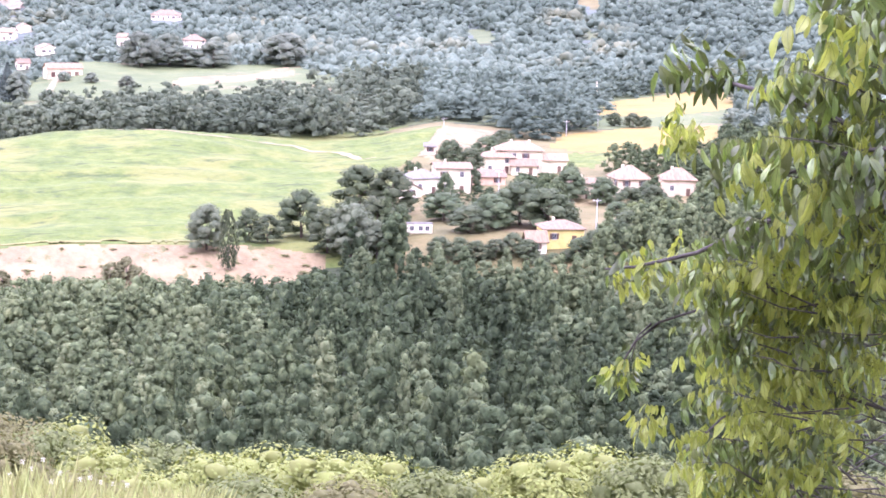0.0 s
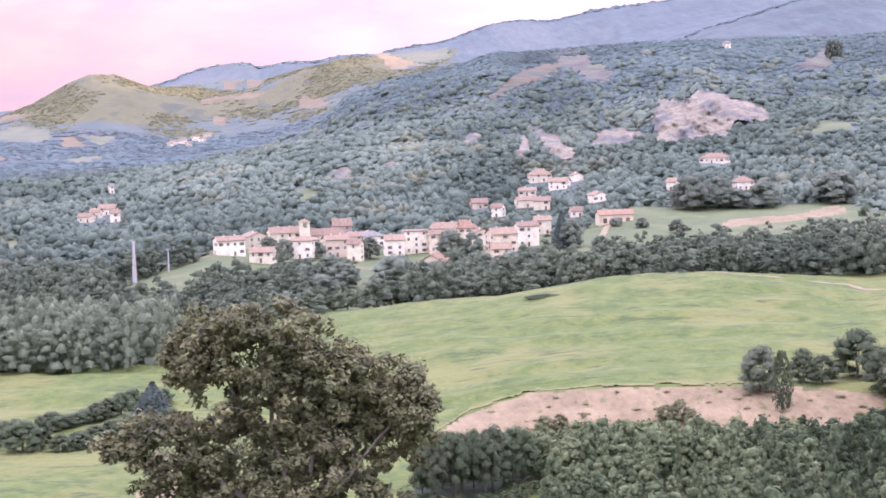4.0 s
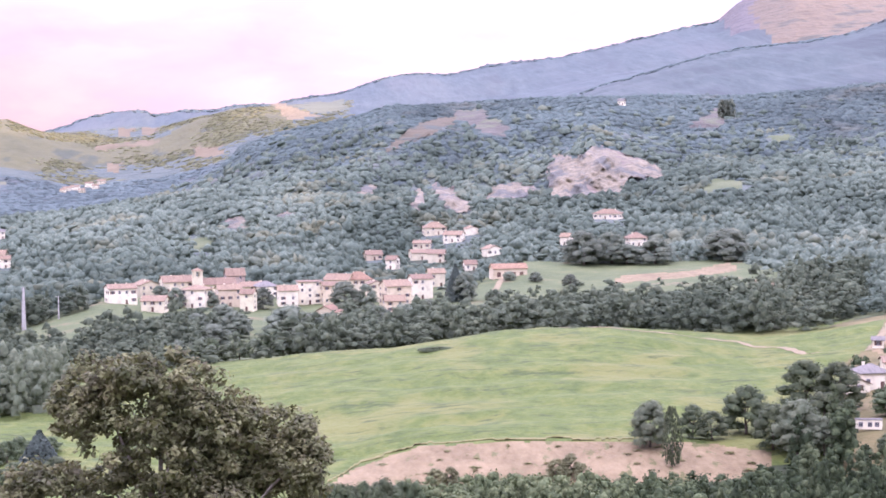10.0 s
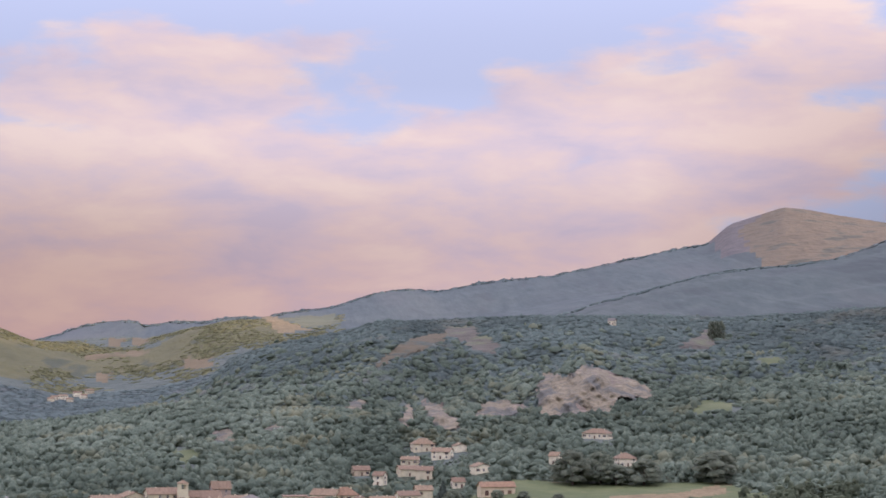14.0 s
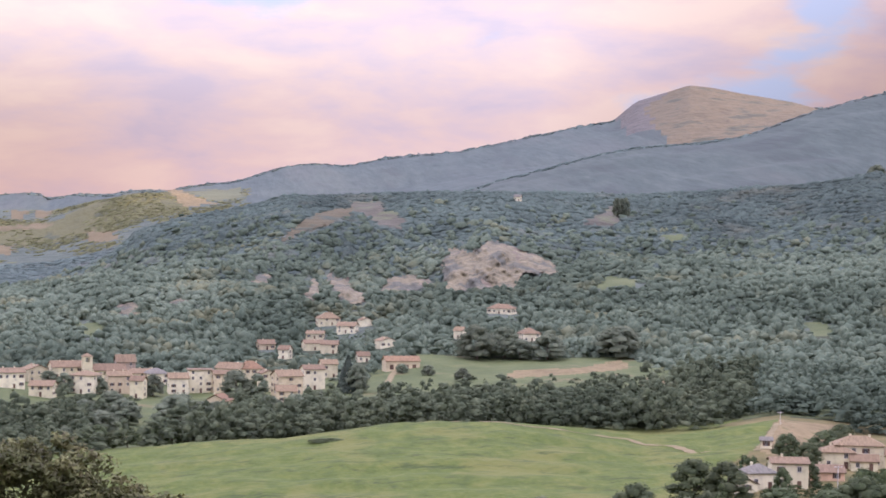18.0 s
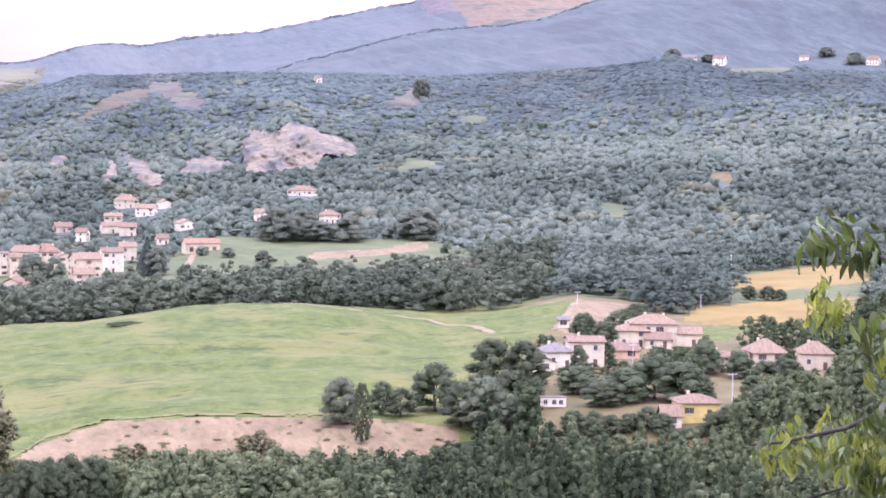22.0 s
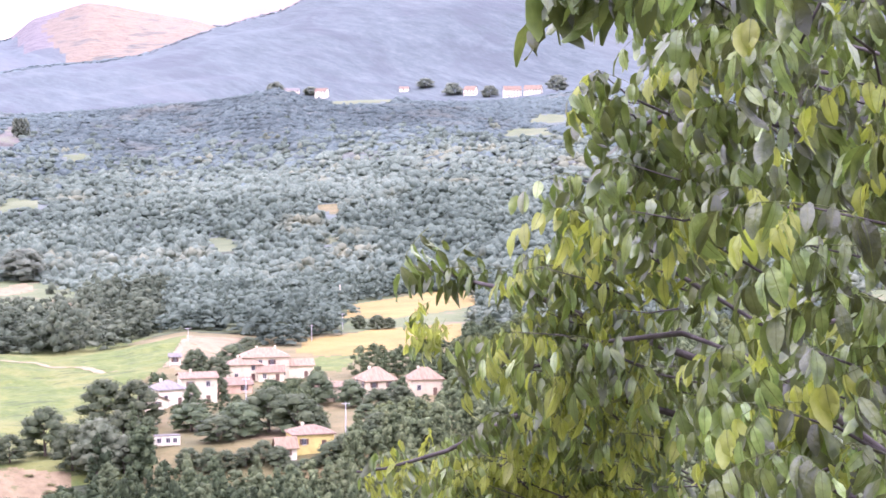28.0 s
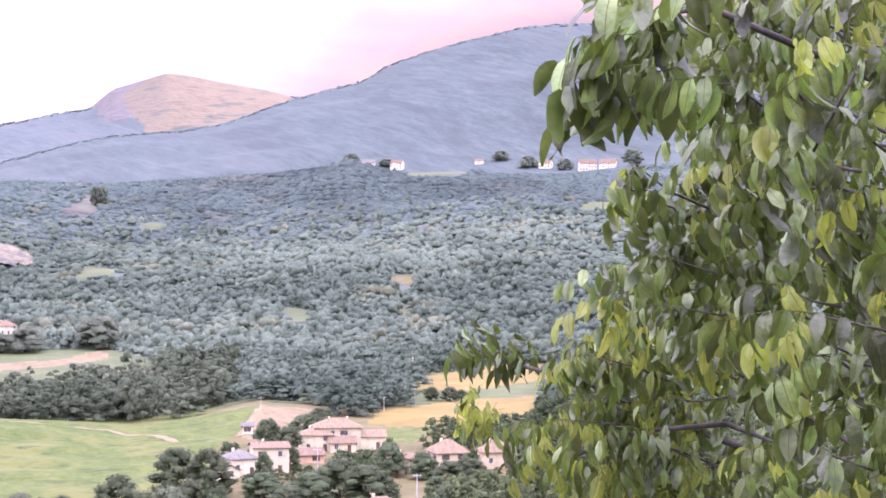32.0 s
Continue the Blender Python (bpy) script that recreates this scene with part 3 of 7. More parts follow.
for c in [((-1.24, 1.04), (0.27, 1.21), (0.43, 0.95), (-0.41, 0.78)),
          ((-13.4, -1.1), (-12.81, -0.8), (-12.2, -0.72), (-11.4, -0.86), (-11.3, -1.06), (-11.6, -1.22)), ((-10.6, -1.0), (-9.54, -1.14), (-9.8, -1.36), (-10.2, -1.3)),
          ((-10.96, -1.73), (-9.88, -1.58), (-9.94, -1.78), (-10.8, -1.84)), ((-10.76, -2.17), (-9.68, -1.9), (-9.75, -1.98), (-10.12, -2.08))]:
    field(FARFIELD, 2200, 4800, *c)
# the bare mountain top, its left flank coloured darker and greyer as shade
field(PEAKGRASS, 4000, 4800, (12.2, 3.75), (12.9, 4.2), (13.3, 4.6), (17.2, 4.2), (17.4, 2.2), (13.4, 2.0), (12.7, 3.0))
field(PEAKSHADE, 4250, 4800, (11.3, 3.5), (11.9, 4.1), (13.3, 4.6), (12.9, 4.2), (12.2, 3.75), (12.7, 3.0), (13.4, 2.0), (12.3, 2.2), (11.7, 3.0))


def mesh_object(name, verts, faces, mats, parent=None, mat_index=None, smooth_it=True, tone=None):
    """One mesh from arrays: verts (n, 3), faces (m, 3 or 4)."""
    faces = np.asarray(faces, np.int32)
    me = bpy.data.meshes.new(name)
    m, k = faces.shape
    me.vertices.add(len(verts))
    me.vertices.foreach_set("co", np.asarray(verts, np.float32).ravel())
    me.loops.add(m * k)
    me.loops.foreach_set("vertex_index", faces.ravel())
    me.polygons.add(m)
    me.polygons.foreach_set("loop_start", np.arange(0, m * k, k, dtype=np.int32))
    if mat_index is not None:
        me.polygons.foreach_set("material_index", np.asarray(mat_index, np.int32))
    me.polygons.foreach_set("use_smooth", np.full(m, smooth_it))
    for mt in mats:
        me.materials.append(mt)
    if tone is not None:
        me.attributes.new("tone", "FLOAT", "POINT").data.foreach_set("value", np.asarray(tone, np.float32))
    me.update(calc_edges=True)
    ob = new(name, me)
    if parent:
        ob.parent = parent
    return ob


def build_ground():
    ni, nj = HEIGHT.shape
    a = np.radians(AZ)
    v = np.stack([RR[:, None] * np.sin(a), RR[:, None] * np.cos(a), HEIGHT], -1).reshape(-1, 3)
    i, j = np.meshgrid(np.arange(ni - 1), np.arange(nj - 1), indexing="ij")
    p = (i * nj + j).ravel()
    f = np.stack([p, p + 1, p + nj + 1, p + nj], -1)[:, ::-1]
    rc = RR[i.ravel()] * 0.5 + RR[i.ravel() + 1] * 0.5
    ac = AZ[j.ravel()] * 0.5 + AZ[j.ravel() + 1] * 0.5
    zc = ground_z(ac, rc)
    ec = np.degrees(np.arctan2(zc, rc))
    # ragged edges
    wob = np.array([noise.noise((x * 40 / 600, y * 0.06, 2)) for x, y in zip(ac * rc * 0.01745 / 6, rc)])
    ec2 = ec + wob * 22 / rc + np.array([noise.noise((x * 1.7, y * 0.35, 5)) for x, y in zip(ac * rc * 0.01745 / 6, rc)]) * 14 / rc
    far = np.clip((rc - 1200) / 400, 0, 1)
    ec2 += far * 0.09 * np.array([noise.noise((x * 5.0, y * 0.012, 9)) for x, y in zip(ac, rc)])
    ac2 = ac + far * 0.16 * np.array([noise.noise((x * 3.0, y * 0.02, 1)) for x, y in zip(ac, rc)])
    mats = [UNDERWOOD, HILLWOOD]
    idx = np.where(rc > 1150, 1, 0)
    mats += [DRYGRASS, RIDGE_HAZED]
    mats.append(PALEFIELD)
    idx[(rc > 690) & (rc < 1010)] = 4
    # beyond 2330 m the ground colour itself carries the haze
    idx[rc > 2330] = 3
    mats.append(FARRIDGE_HAZED)
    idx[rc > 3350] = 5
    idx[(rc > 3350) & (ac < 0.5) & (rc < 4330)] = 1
    mats.append(MEADOW)
    idx[(ac > -16) & (ac < 15.2) & (rc > 438 + 6 * wob) & (rc < 690)] = 6
    idx[(ac > -16) & (ac + wob * 0.3 < 1.2 - (rc - 300) * 0.012) & (rc > 200) & (rc < 445)] = 6
    idx[(ac + wob * 0.8 > 15.0) & (ac + wob < 25) & (rc > 424 + 8 * wob) & (rc < 690 + 25 * wob)] = 2
    for mat, r0, r1, cs in FIELDS:
        if mat not in mats:
            mats.append(mat)
        idx[(rc > r0) & (rc < r1) & inside(ac2, ec2, cs)] = mats.index(mat)
    mats.append(SLOPEGRASS)
    idx[rc < 60] = len(mats) - 1
    return tagged(mesh_object("ground", v, f, mats, mat_index=idx), "valley land of green meadow, bare earth, woodland floor and hills", "ground", kind="structure")


build_ground()


# ---- trees ----
def ico(sub):
    bm = bmesh.new()
    bmesh.ops.create_icosphere(bm, subdivisions=sub, radius=1.0)
    v = np.array([x.co[:] for x in bm.verts])
    f = np.array([[q.index for q in p.verts] for p in bm.faces])
    bm.free()
    return v, f


ICO_V, ICO_F = ico(1)
rng = np.random.default_rng(7)


def sprays(points, normals, size, rg, droop=0.25, loose=0.26):
    """Small bent leaf sprays (two triangles each) at points, facing along normals."""
    m = len(points)
    nn = normals + rg.normal(0, loose, (m, 3))
    nn /= np.linalg.norm(nn, axis=1)[:, None]
    t = np.cross(nn, rg.normal(0, 1, (m, 3)))
    t /= np.linalg.norm(t, axis=1)[:, None]
    b = np.cross(nn, t)
    s = (size * rg.uniform(0.6, 1.3, m))[:, None]
    c = points
    v = np.stack([c + t * s * 0.58, c + b * s * 0.36 - nn * s * droop, c - t * s * 0.58, c - b * s * 0.36 - nn * s * droop], 1).reshape(-1, 3)
    k = np.arange(m)[:, None] * 4
    f = np.concatenate([k + np.array([[0, 1, 2]]), k + np.array([[0, 2, 3]])])
    return v, f


def billow(seed, lumps, tall=1.0, flat_by=0.8, leaves=0, size=0.05, top=0.0, ragged=0.13, wide=0.27, up_by=0.9, core=1.0, small=1.0, slim=1.0):
    """A rounded crown of unit width standing on z = 0: overlapping billows of foliage, open below, with leaf sprays on them.
    slim is how many times taller than wide it will be planted."""
    rg = np.random.default_rng(seed)
    tall = tall * slim
    iv, jf = ICO_V, ICO_F
    jf = jf[iv[jf][:, :, 2].max(1) > -0.25]
    used = np.unique(jf)
    jf = np.searchsorted(used, jf)
    iv = iv[used]
    vs, fs, base, cs, rs = [], [], 0, [], []
    for i in range(lumps):
        h = (i + 0.5) / lumps
        if lumps == 1:
            c, q = np.array([0, 0, 0.1 * tall]), 0.5
        else:
            w = wide * math.sin(math.pi * (0.22 + 0.74 * h)) ** 0.8 * (1 - top * h)
            a = i * 2.4 + rg.uniform(-0.6, 0.6)
            c = np.array([w * math.cos(a), w * math.sin(a), tall * (0.1 + 0.74 * h)])
            q = (0.19 + 0.55 / (lumps + 2)) * rg.uniform(0.75, 1.2) * (1 - 0.55 * top * h) * small
        v = iv * (1 + rg.normal(0, ragged, (len(iv), 1)))
        if lumps == 1:
            v = v * np.array([1, 1, 1.6]) * np.where(v[:, 2:] < 0, [1.1, 1.1, 0.0], 1.0)
        vs.append(c + v * q * core * np.array([1.08, 1.08, flat_by]))
        fs.append(jf + base)
        base += len(iv)
        cs.append(c)
        rs.append(q)
    if leaves:
        cs, rs = np.array(cs), np.array(rs)
        which = rg.integers(0, lumps, leaves)
        d = rg.normal(0, 1, (leaves, 3))
        d[:, 2] = np.abs(d[:, 2]) * 0.95 - 0.3
        d /= np.linalg.norm(d, axis=1)[:, None]
        p = cs[which] + d * (rs[which] * rg.uniform(0.82, 1.14, leaves))[:, None] * np.array([1.08, 1.08, flat_by])
        v, f = sprays(p, d + np.array([0, 0, up_by]), size, rg, 0.15, 0.3)
        vs.append(v)
        fs.append(f + base)
    return np.concatenate(vs) * np.array([1, 1, 1 / slim]), np.concatenate(fs)


def in_fields(az, r, tall):
    """True where a tree of that height would stand in or hide a field."""
    z = ground_z(az, r)
    hit = np.zeros(len(az), bool)
    for mat, r0, r1, cs in FIELDS:
        if mat is HILLGRASS:
            continue
        near = (r > r0 - 25) & (r < r1)
        for part_up in (0.0, 0.25, 0.5, 0.75):
            hit |= near & ((part_up < 0.55) | (r < 1200)) & inside(az, np.degrees(np.arctan2(z + tall * part_up, r)), cs)
    return hit


def plant(name, label, protos, az, r, width, tall, mat, sink=0.6, drape=False):
    """Many crowns joined into one wood; draped crowns lean with the slope they stand on."""
    vs, fs, tones, base = [], [], [], 0
    z = ground_z(az, r)
    a = np.radians(az)
    stand = np.array([0.8 * noise.noise((q * math.sin(b) / 70, q * math.cos(b) / 110, 5.0)) + 0.9 * noise.noise((q * math.sin(b) / 240, q * math.cos(b) / 420, 2.0)) for b, q in zip(a, r)])
    kind = rng.integers(0, len(protos), len(az))
    for k, (pv, pf) in enumerate(protos):
        s = np.where(kind == k)[0]
        if not len(s):
            continue
        th = rng.uniform(0, 6.283, len(s))
        c, sn = np.cos(th)[:, None], np.sin(th)[:, None]
        w, h = width[s][:, None], tall[s][:, None]
        x = (pv[None, :, 0] * c - pv[None, :, 1] * sn) * w + (r[s] * np.sin(a[s]))[:, None]
        y = (pv[None, :, 0] * sn + pv[None, :, 1] * c) * w + (r[s] * np.cos(a[s]))[:, None]
        foot = ground_z(np.degrees(np.arctan2(x, y)), np.hypot(x, y)) if drape else z[s][:, None]
        zz = pv[None, :, 2] * h + foot - sink[s][:, None]
        vs.append(np.stack([x, y, zz], -1).reshape(-1, 3))
        fs.append((pf[None] + (np.arange(len(s)) * len(pv))[:, None, None] + base).reshape(-1, 3))
        tones.append(np.repeat(np.clip(0.42 * rng.beta(1.6, 1.6, len(s)) + 0.58 * (0.5 + stand[s]), 0, 1), len(pv)))
        base += len(s) * len(pv)
    ob = mesh_object(name, np.concatenate(vs), np.concatenate(fs), [mat], tone=np.concatenate(tones))
    return tagged(ob, label, "trees", kind="stuff")


def scatter(az0, az1, r0, r1, spacing, keep=None):
    """Headings and distances of trees at about that spacing, jittered."""
    out_a, out_r = [], []
    r = r0
    while r < r1:
        step = math.degrees(spacing / r)
        a = np.arange(az0, az1, step)
        a = a + rng.uniform(-0.45, 0.45, len(a)) * step
        out_a.append(a)
        out_r.append(r + rng.uniform(-0.45, 0.45, len(a)) * spacing)
        r += spacing * 0.9
    az, rr = np.concatenate(out_a), np.concatenate(out_r)
    if keep is not None:
        s = keep(az, rr)
        az, rr = az[s], rr[s]
    return az, rr


CLEAR = []


def blocks_house(az, r, wide, tall):
    """True where a tree would stand in a house or hide it from the eye."""
    top = np.degrees(np.arctan2(ground_z(az, r) + tall, r))
    hit = np.zeros(len(az), bool)
    for a0, r0, half, depth, e0, e1 in CLEAR:
        side = np.abs(az - a0) * r0 * 0.01745
        hit |= (side < half + wide * 0.35) & (r > r0 - 160) & (r < r0) & (top > e0 + 0.3 * (e1 - e0))
        hit |= (side < half + wide * 0.4) & (np.abs(r - r0) < depth + wide * 0.4)
    return hit


NEAREST_CROWNS = [billow(60 + i, 15 + i % 4, 1.05, 1.1, 380, 0.09, 0.2 + 0.25 * (i % 3), 0.24, 0.31, 0.15, 0.78, 0.9, 2.3) for i in range(8)]
NEAR_CROWNS = [billow(10 + i, 13 + i % 3, 1.05, 1.1, 200, 0.11, 0.2 + 0.25 * (i % 3), 0.24, 0.31, 0.15, 0.8, 0.95, 2.2) for i in range(8)]
EDGE_CROWNS = [billow(20 + i, 13, 1.0, 0.85, 230, 0.09, 0.15, 0.24, 0.34, 0.35, 0.72, 0.85, 1.25) for i in range(7)]
ROW_CROWNS = [billow(90 + i, 13, 1.05, 1.15, 320, 0.085, 0.35, 0.24, 0.3, 0.4, 0.8, 1.0, 1.9) for i in range(6)]
BELT_CROWNS = [billow(40 + i, 8, 1.05, 0.75, 75, 0.12, 0.1 * (i % 3), 0.24, 0.33, 0.8, 0.76, 0.9, 1.3) for i in range(7)]
UPPER_CROWNS = [billow(80 + i, 2, 1.0, 0.75, 0, 0.1, 0.1 * (i % 2), 0.3, 0.22) for i in range(9)]
MID_CROWNS = [billow(30 + i, 3, 1.0, 0.75, 12, 0.16, 0.1 * (i % 2), 0.3, 0.25, core=0.95) for i in range(9)]
FAR_CROWNS = [billow(50 + i, 1, 1.0, 0.72, 0, 0.1, 0.0, 0.28) for i in range(12)]

# how high the land rises in front of a place, to leave out trees that nothing could show
SKYLINE = np.maximum.accumulate(np.degrees(np.arctan2(HEIGHT, RR[:, None])), axis=0)


def wood(name, label, protos, mat, az, r, wide, high, spread=0.25, clear=True, sink=0.6, drape=False):
    k = ~in_fields(az, r, high) if clear else np.ones(len(az), bool)
    az, r = az[k], r[k]
    wide = wide[k] if np.ndim(wide) else wide
    w = wide * rng.uniform(1 - spread, 1 + spread, len(az))
    h = high * rng.uniform(1 - spread, 1 + spread, len(az))
    # stands of taller and lower trees
    h = h * np.array([1 + 0.28 * noise.noise((q * math.sin(radians(a)) / 55, q * math.cos(radians(a)) / 55, 8.0)) for a, q in zip(az, r)])
    # trees that would hide a house from the eye are shrunk
    for _ in range(5):
        hides_house = blocks_house(az, r, w, h)
        h, w = np.where(hides_house, h * 0.6, h), np.where(hides_house, w * 0.75, w)
    k = ~blocks_house(az, r, w, h)
    i, j = np.clip(np.searchsorted(RR, r - 25), 0, len(RR) - 1), np.clip(np.searchsorted(AZ, az), 0, len(AZ) - 1)
    k &= np.degrees(np.arctan2(ground_z(az, r) + h * 1.1, r)) > SKYLINE[i, j] - 0.02
    k &= h > 0.3 * np.asarray(high).mean()
    az, r, w, h = az[k], r[k], w[k], h[k]
    return plant(name, label, protos, az, r, w, h, mat, np.minimum(sink, h * 0.42) if sink > 1 else np.full(len(h), sink), drape)


# ---- buildings ----
def part(name, bm, material_, parent, label=""):
    """Links a bmesh as one mesh object under a thing or a part."""
    me = bpy.data.meshes.new(name)
    bm.to_mesh(me)
    bm.free()
    for mt in (material_ if isinstance(material_, (list, tuple)) else [material_]):
        me.materials.append(mt)
    ob = new(name, me)
    ob.parent = parent
    return tagged(ob, label)


def piece(name, mesh, parent, m):
    ob = new(name, mesh)
    ob.parent = parent
    ob.matrix_basis = m
    return ob


def box(bm, x0, x1, y0, y1, z0, z1, mat=0):
    v = [bm.verts.new(p) for p in ((x0, y0, z0), (x1, y0, z0), (x1, y1, z0), (x0, y1, z0), (x0, y0, z1), (x1, y0, z1), (x1, y1, z1), (x0, y1, z1))]
    for q in ((3, 2, 1, 0), (4, 5, 6, 7), (0, 1, 5, 4), (1, 2, 6, 5), (2, 3, 7, 6), (3, 0, 4, 7)):
        bm.faces.new([v[i] for i in q]).material_index = mat
    return v


def plaster(name, c):
    lo = tuple(x * 0.72 for x in c)
    hi = tuple(min(0.85, x * 1.08) for x in c)
    return material(name, [lo, c, hi], 0.35, 0.9, 0.25, 9, second=(tuple(x * 0.6 for x in c), 0.22, 0.6, 0.8), random_object=0.06)


def tiles(name, c):
    lo = tuple(x * 0.6 for x in c)
    hi = tuple(min(0.8, x * 1.25) for x in c)
    return material(name, [lo, c, hi], 0.9, 0.85, 0.7, 3.5, second=(tuple(x * 0.45 for x in c), 0.5, 0.58, 0.75), random_object=0.12, stretch=(2.5, 0.6, 0.6))


WHITE_PLASTER = plaster("white_plaster", (0.72, 0.66, 0.47))
CREAM_PLASTER = plaster("cream_plaster", (0.61, 0.55, 0.37))
PINK_PLASTER = plaster("pink_plaster", (0.57, 0.48, 0.32))
YELLOW_PLASTER = plaster("yellow_plaster", (0.62, 0.50, 0.17))
ORANGE_PLASTER = plaster("apricot_plaster", (0.66, 0.45, 0.30))
TAN_STONE = plaster("tan_stone", (0.40, 0.32, 0.25))
ROOF_TILE = tiles("faded_roof_tile", (0.2, 0.142, 0.088))
ROOF_RED = tiles("red_roof_tile", (0.215, 0.135, 0.08))
ROOF_SLATE = tiles("grey_roof", (0.15, 0.138, 0.118))
ROOF_BROWN = tiles("brown_roof", (0.178, 0.124, 0.08))
GLASS = material("window_glass", [(0.05, 0.055, 0.06), (0.09, 0.09, 0.09)], 0.4, 0.15, spec=0.6)
SHUTTER = material("shutter_wood", [(0.10, 0.06, 0.04), (0.16, 0.10, 0.07)], 2.0, 0.7, random_object=0.3)
STONE = material("stone_trim", [(0.45, 0.41, 0.37), (0.6, 0.55, 0.5)], 1.5, 0.9, 0.4, 8)
METAL = material("galvanised_steel", [(0.34, 0.32, 0.28), (0.44, 0.42, 0.37)], 1.0, 0.7, spec=0.2)


def window_mesh(w, h):
    bm = bmesh.new()
    for x0, x1, z0, z1 in ((-w / 2 - 0.09, -w / 2, 0, h), (w / 2, w / 2 + 0.09, 0, h), (-w / 2 - 0.09, w / 2 + 0.09, h, h + 0.09), (-w / 2 - 0.16, w / 2 + 0.16, -0.1, 0)):
        box(bm, x0, x1, -0.07, 0.02, z0, z1)
    box(bm, -0.03, 0.03, -0.04, 0.02, 0, h)
    me = bpy.data.meshes.new("window")
    bm.to_mesh(me)
    bm.free()
    me.materials.append(STONE)
    return me


def slab_mesh(name, x0, x1, y0, y1, z0, z1, mat):
    bm = bmesh.new()
    box(bm, x0, x1, y0, y1, z0, z1)
    me = bpy.data.meshes.new(name)
    bm.to_mesh(me)
    bm.free()
    me.materials.append(mat)
    return me


WINDOW = window_mesh(1.0, 1.35)
PANE = slab_mesh("pane", -0.5, 0.5, -0.02, 0.02, 0, 1.35, GLASS)
SHUTTER_LEAF = slab_mesh("shutter", -0.27, 0.27, -0.10, -0.02, 0, 1.35, SHUTTER)
DOOR = slab_mesh("door", -0.55, 0.55, -0.06, 0.03, 0, 2.1, SHUTTER)
CHIMNEY = slab_mesh("chimney", -0.32, 0.32, -0.32, 0.32, -0.9, 1.1, CREAM_PLASTER)
hrng = random.Random(11)


def roof_mesh(bm, w, d, h, rise, kind):
    o, t = 0.5, 0.22
    X, Y = w / 2 + o, d / 2 + o
    drop = h - 0.05
    if kind == "flat":
        box(bm, -X, X, -Y, Y, h, h + 0.25)
        bmesh.ops.bevel(bm, geom=bm.edges[:], offset=0.05, segments=1)
        return
    k = 0.0 if kind == "gable" else min(Y * 0.95, X * 0.85)
    pts = [(-X, -Y, drop), (X, -Y, drop), (X, Y, drop), (-X, Y, drop), (-X + k, 0, h + rise), (X - k, 0, h + rise)]
    top = [bm.verts.new((x, y, z + t)) for x, y, z in pts]
    low = [bm.verts.new(p) for p in pts]
    for q in ((0, 1, 5, 4), (2, 3, 4, 5), (1, 2, 5), (3, 0, 4)):
        if len(q) == 3 and kind == "gable":
            continue
        bm.faces.new([top[i] for i in q])
        bm.faces.new([low[i] for i in reversed(q)])
    rim = [(0, 1), (2, 3)] + ([(1, 2), (3, 0)] if kind != "gable" else [(1, 5), (5, 2), (3, 4), (4, 0)])
    for a, b in rim:
        bm.faces.new([low[a], low[b], top[b], top[a]])


def wing(parent, w, d, h, rise, kind, wall_mat, roof_mat, at=(0, 0), turn=0.0, chimneys=1, deep=2.0, openings=True, gable_front=False):
    """One block of a building: wall, roof, chimneys, windows with panes, shutters, a door. Its front is -y."""
    m = pose(at[0], at[1], 0, 0, 0, turn + (90 if gable_front else 0))
    if gable_front:
        w, d = d, w
    bm = bmesh.new()
    box(bm, -w / 2, w / 2, -d / 2, d / 2, -deep, h)
    if kind == "gable":
        for s in (-1, 1):
            a, b, c = bm.verts.new((s * w / 2, -d / 2, h)), bm.verts.new((s * w / 2, d / 2, h)), bm.verts.new((s * w / 2, 0, h + rise * d / (d + 1)))
            bm.faces.new((a, b, c) if s > 0 else (b, a, c))
    part("wall", bm, wall_mat, parent).matrix_basis = m
    bm = bmesh.new()
    roof_mesh(bm, w, d, h, rise, kind)
    part("roof", bm, roof_mat, parent).matrix_basis = m
    for c in range(chimneys):
        piece("chimney", CHIMNEY, parent, m @ pose((c - 0.4) * w * 0.4, 0.15 * d, h + rise * 0.75))
    if not openings:
        return
    storeys = max(1, round(h / 2.9))
    fl = h / storeys
    for turn_f, length, off in ((0, w, d / 2), (90, d, w / 2), (-90, d, w / 2)):
        cols = max(1, int(length / 3.3))
        for s in range(storeys):
            for c in range(cols):
                x = (c - (cols - 1) / 2) * length / cols
                mm = m @ pose(0, 0, 0, 0, 0, turn_f) @ pose(x, -off, s * fl + fl * 0.36)
                if s == 0 and c == cols // 2 and turn_f == 0 and h > 2.4:
                    piece("door", DOOR, parent, m @ pose(x, -off, 0.02))
                    continue
                if hrng.random() < 0.25:
                    continue
                wd = piece("window", WINDOW, parent, mm)
                piece("pane", PANE, wd, Matrix())
                if hrng.random() < 0.45:
                    for sx in (-0.8, 0.8):
                        piece("shutter", SHUTTER_LEAF, wd, pose(sx, 0, 0))


def clear_view(az, r, w, d, h):
    g = float(ground_z(az, r))
    CLEAR.append((az, r, w / 2, d / 2, math.degrees(math.atan2(g, r)), math.degrees(math.atan2(g + h, r))))


def house(name, label, group, az, r, w, d, h, rise, yaw, kind, wall_mat, roof_mat):
    ob = new(name)
    ob.matrix_basis = Matrix.Translation(spot(az, r)) @ pose(0, 0, 0, 0, 0, -az + yaw)
    small = w < 6.5
    clear_view(az, r, w, d, h)
    wing(ob, w, d, h, rise, kind, wall_mat, roof_mat, chimneys=0 if small or kind == "flat" else 1 + (w > 11), gable_front=abs(yaw) == 20 and kind == "gable" and w < 12)
    return tagged(ob, label, "house" if name == "house" else "shed", group)


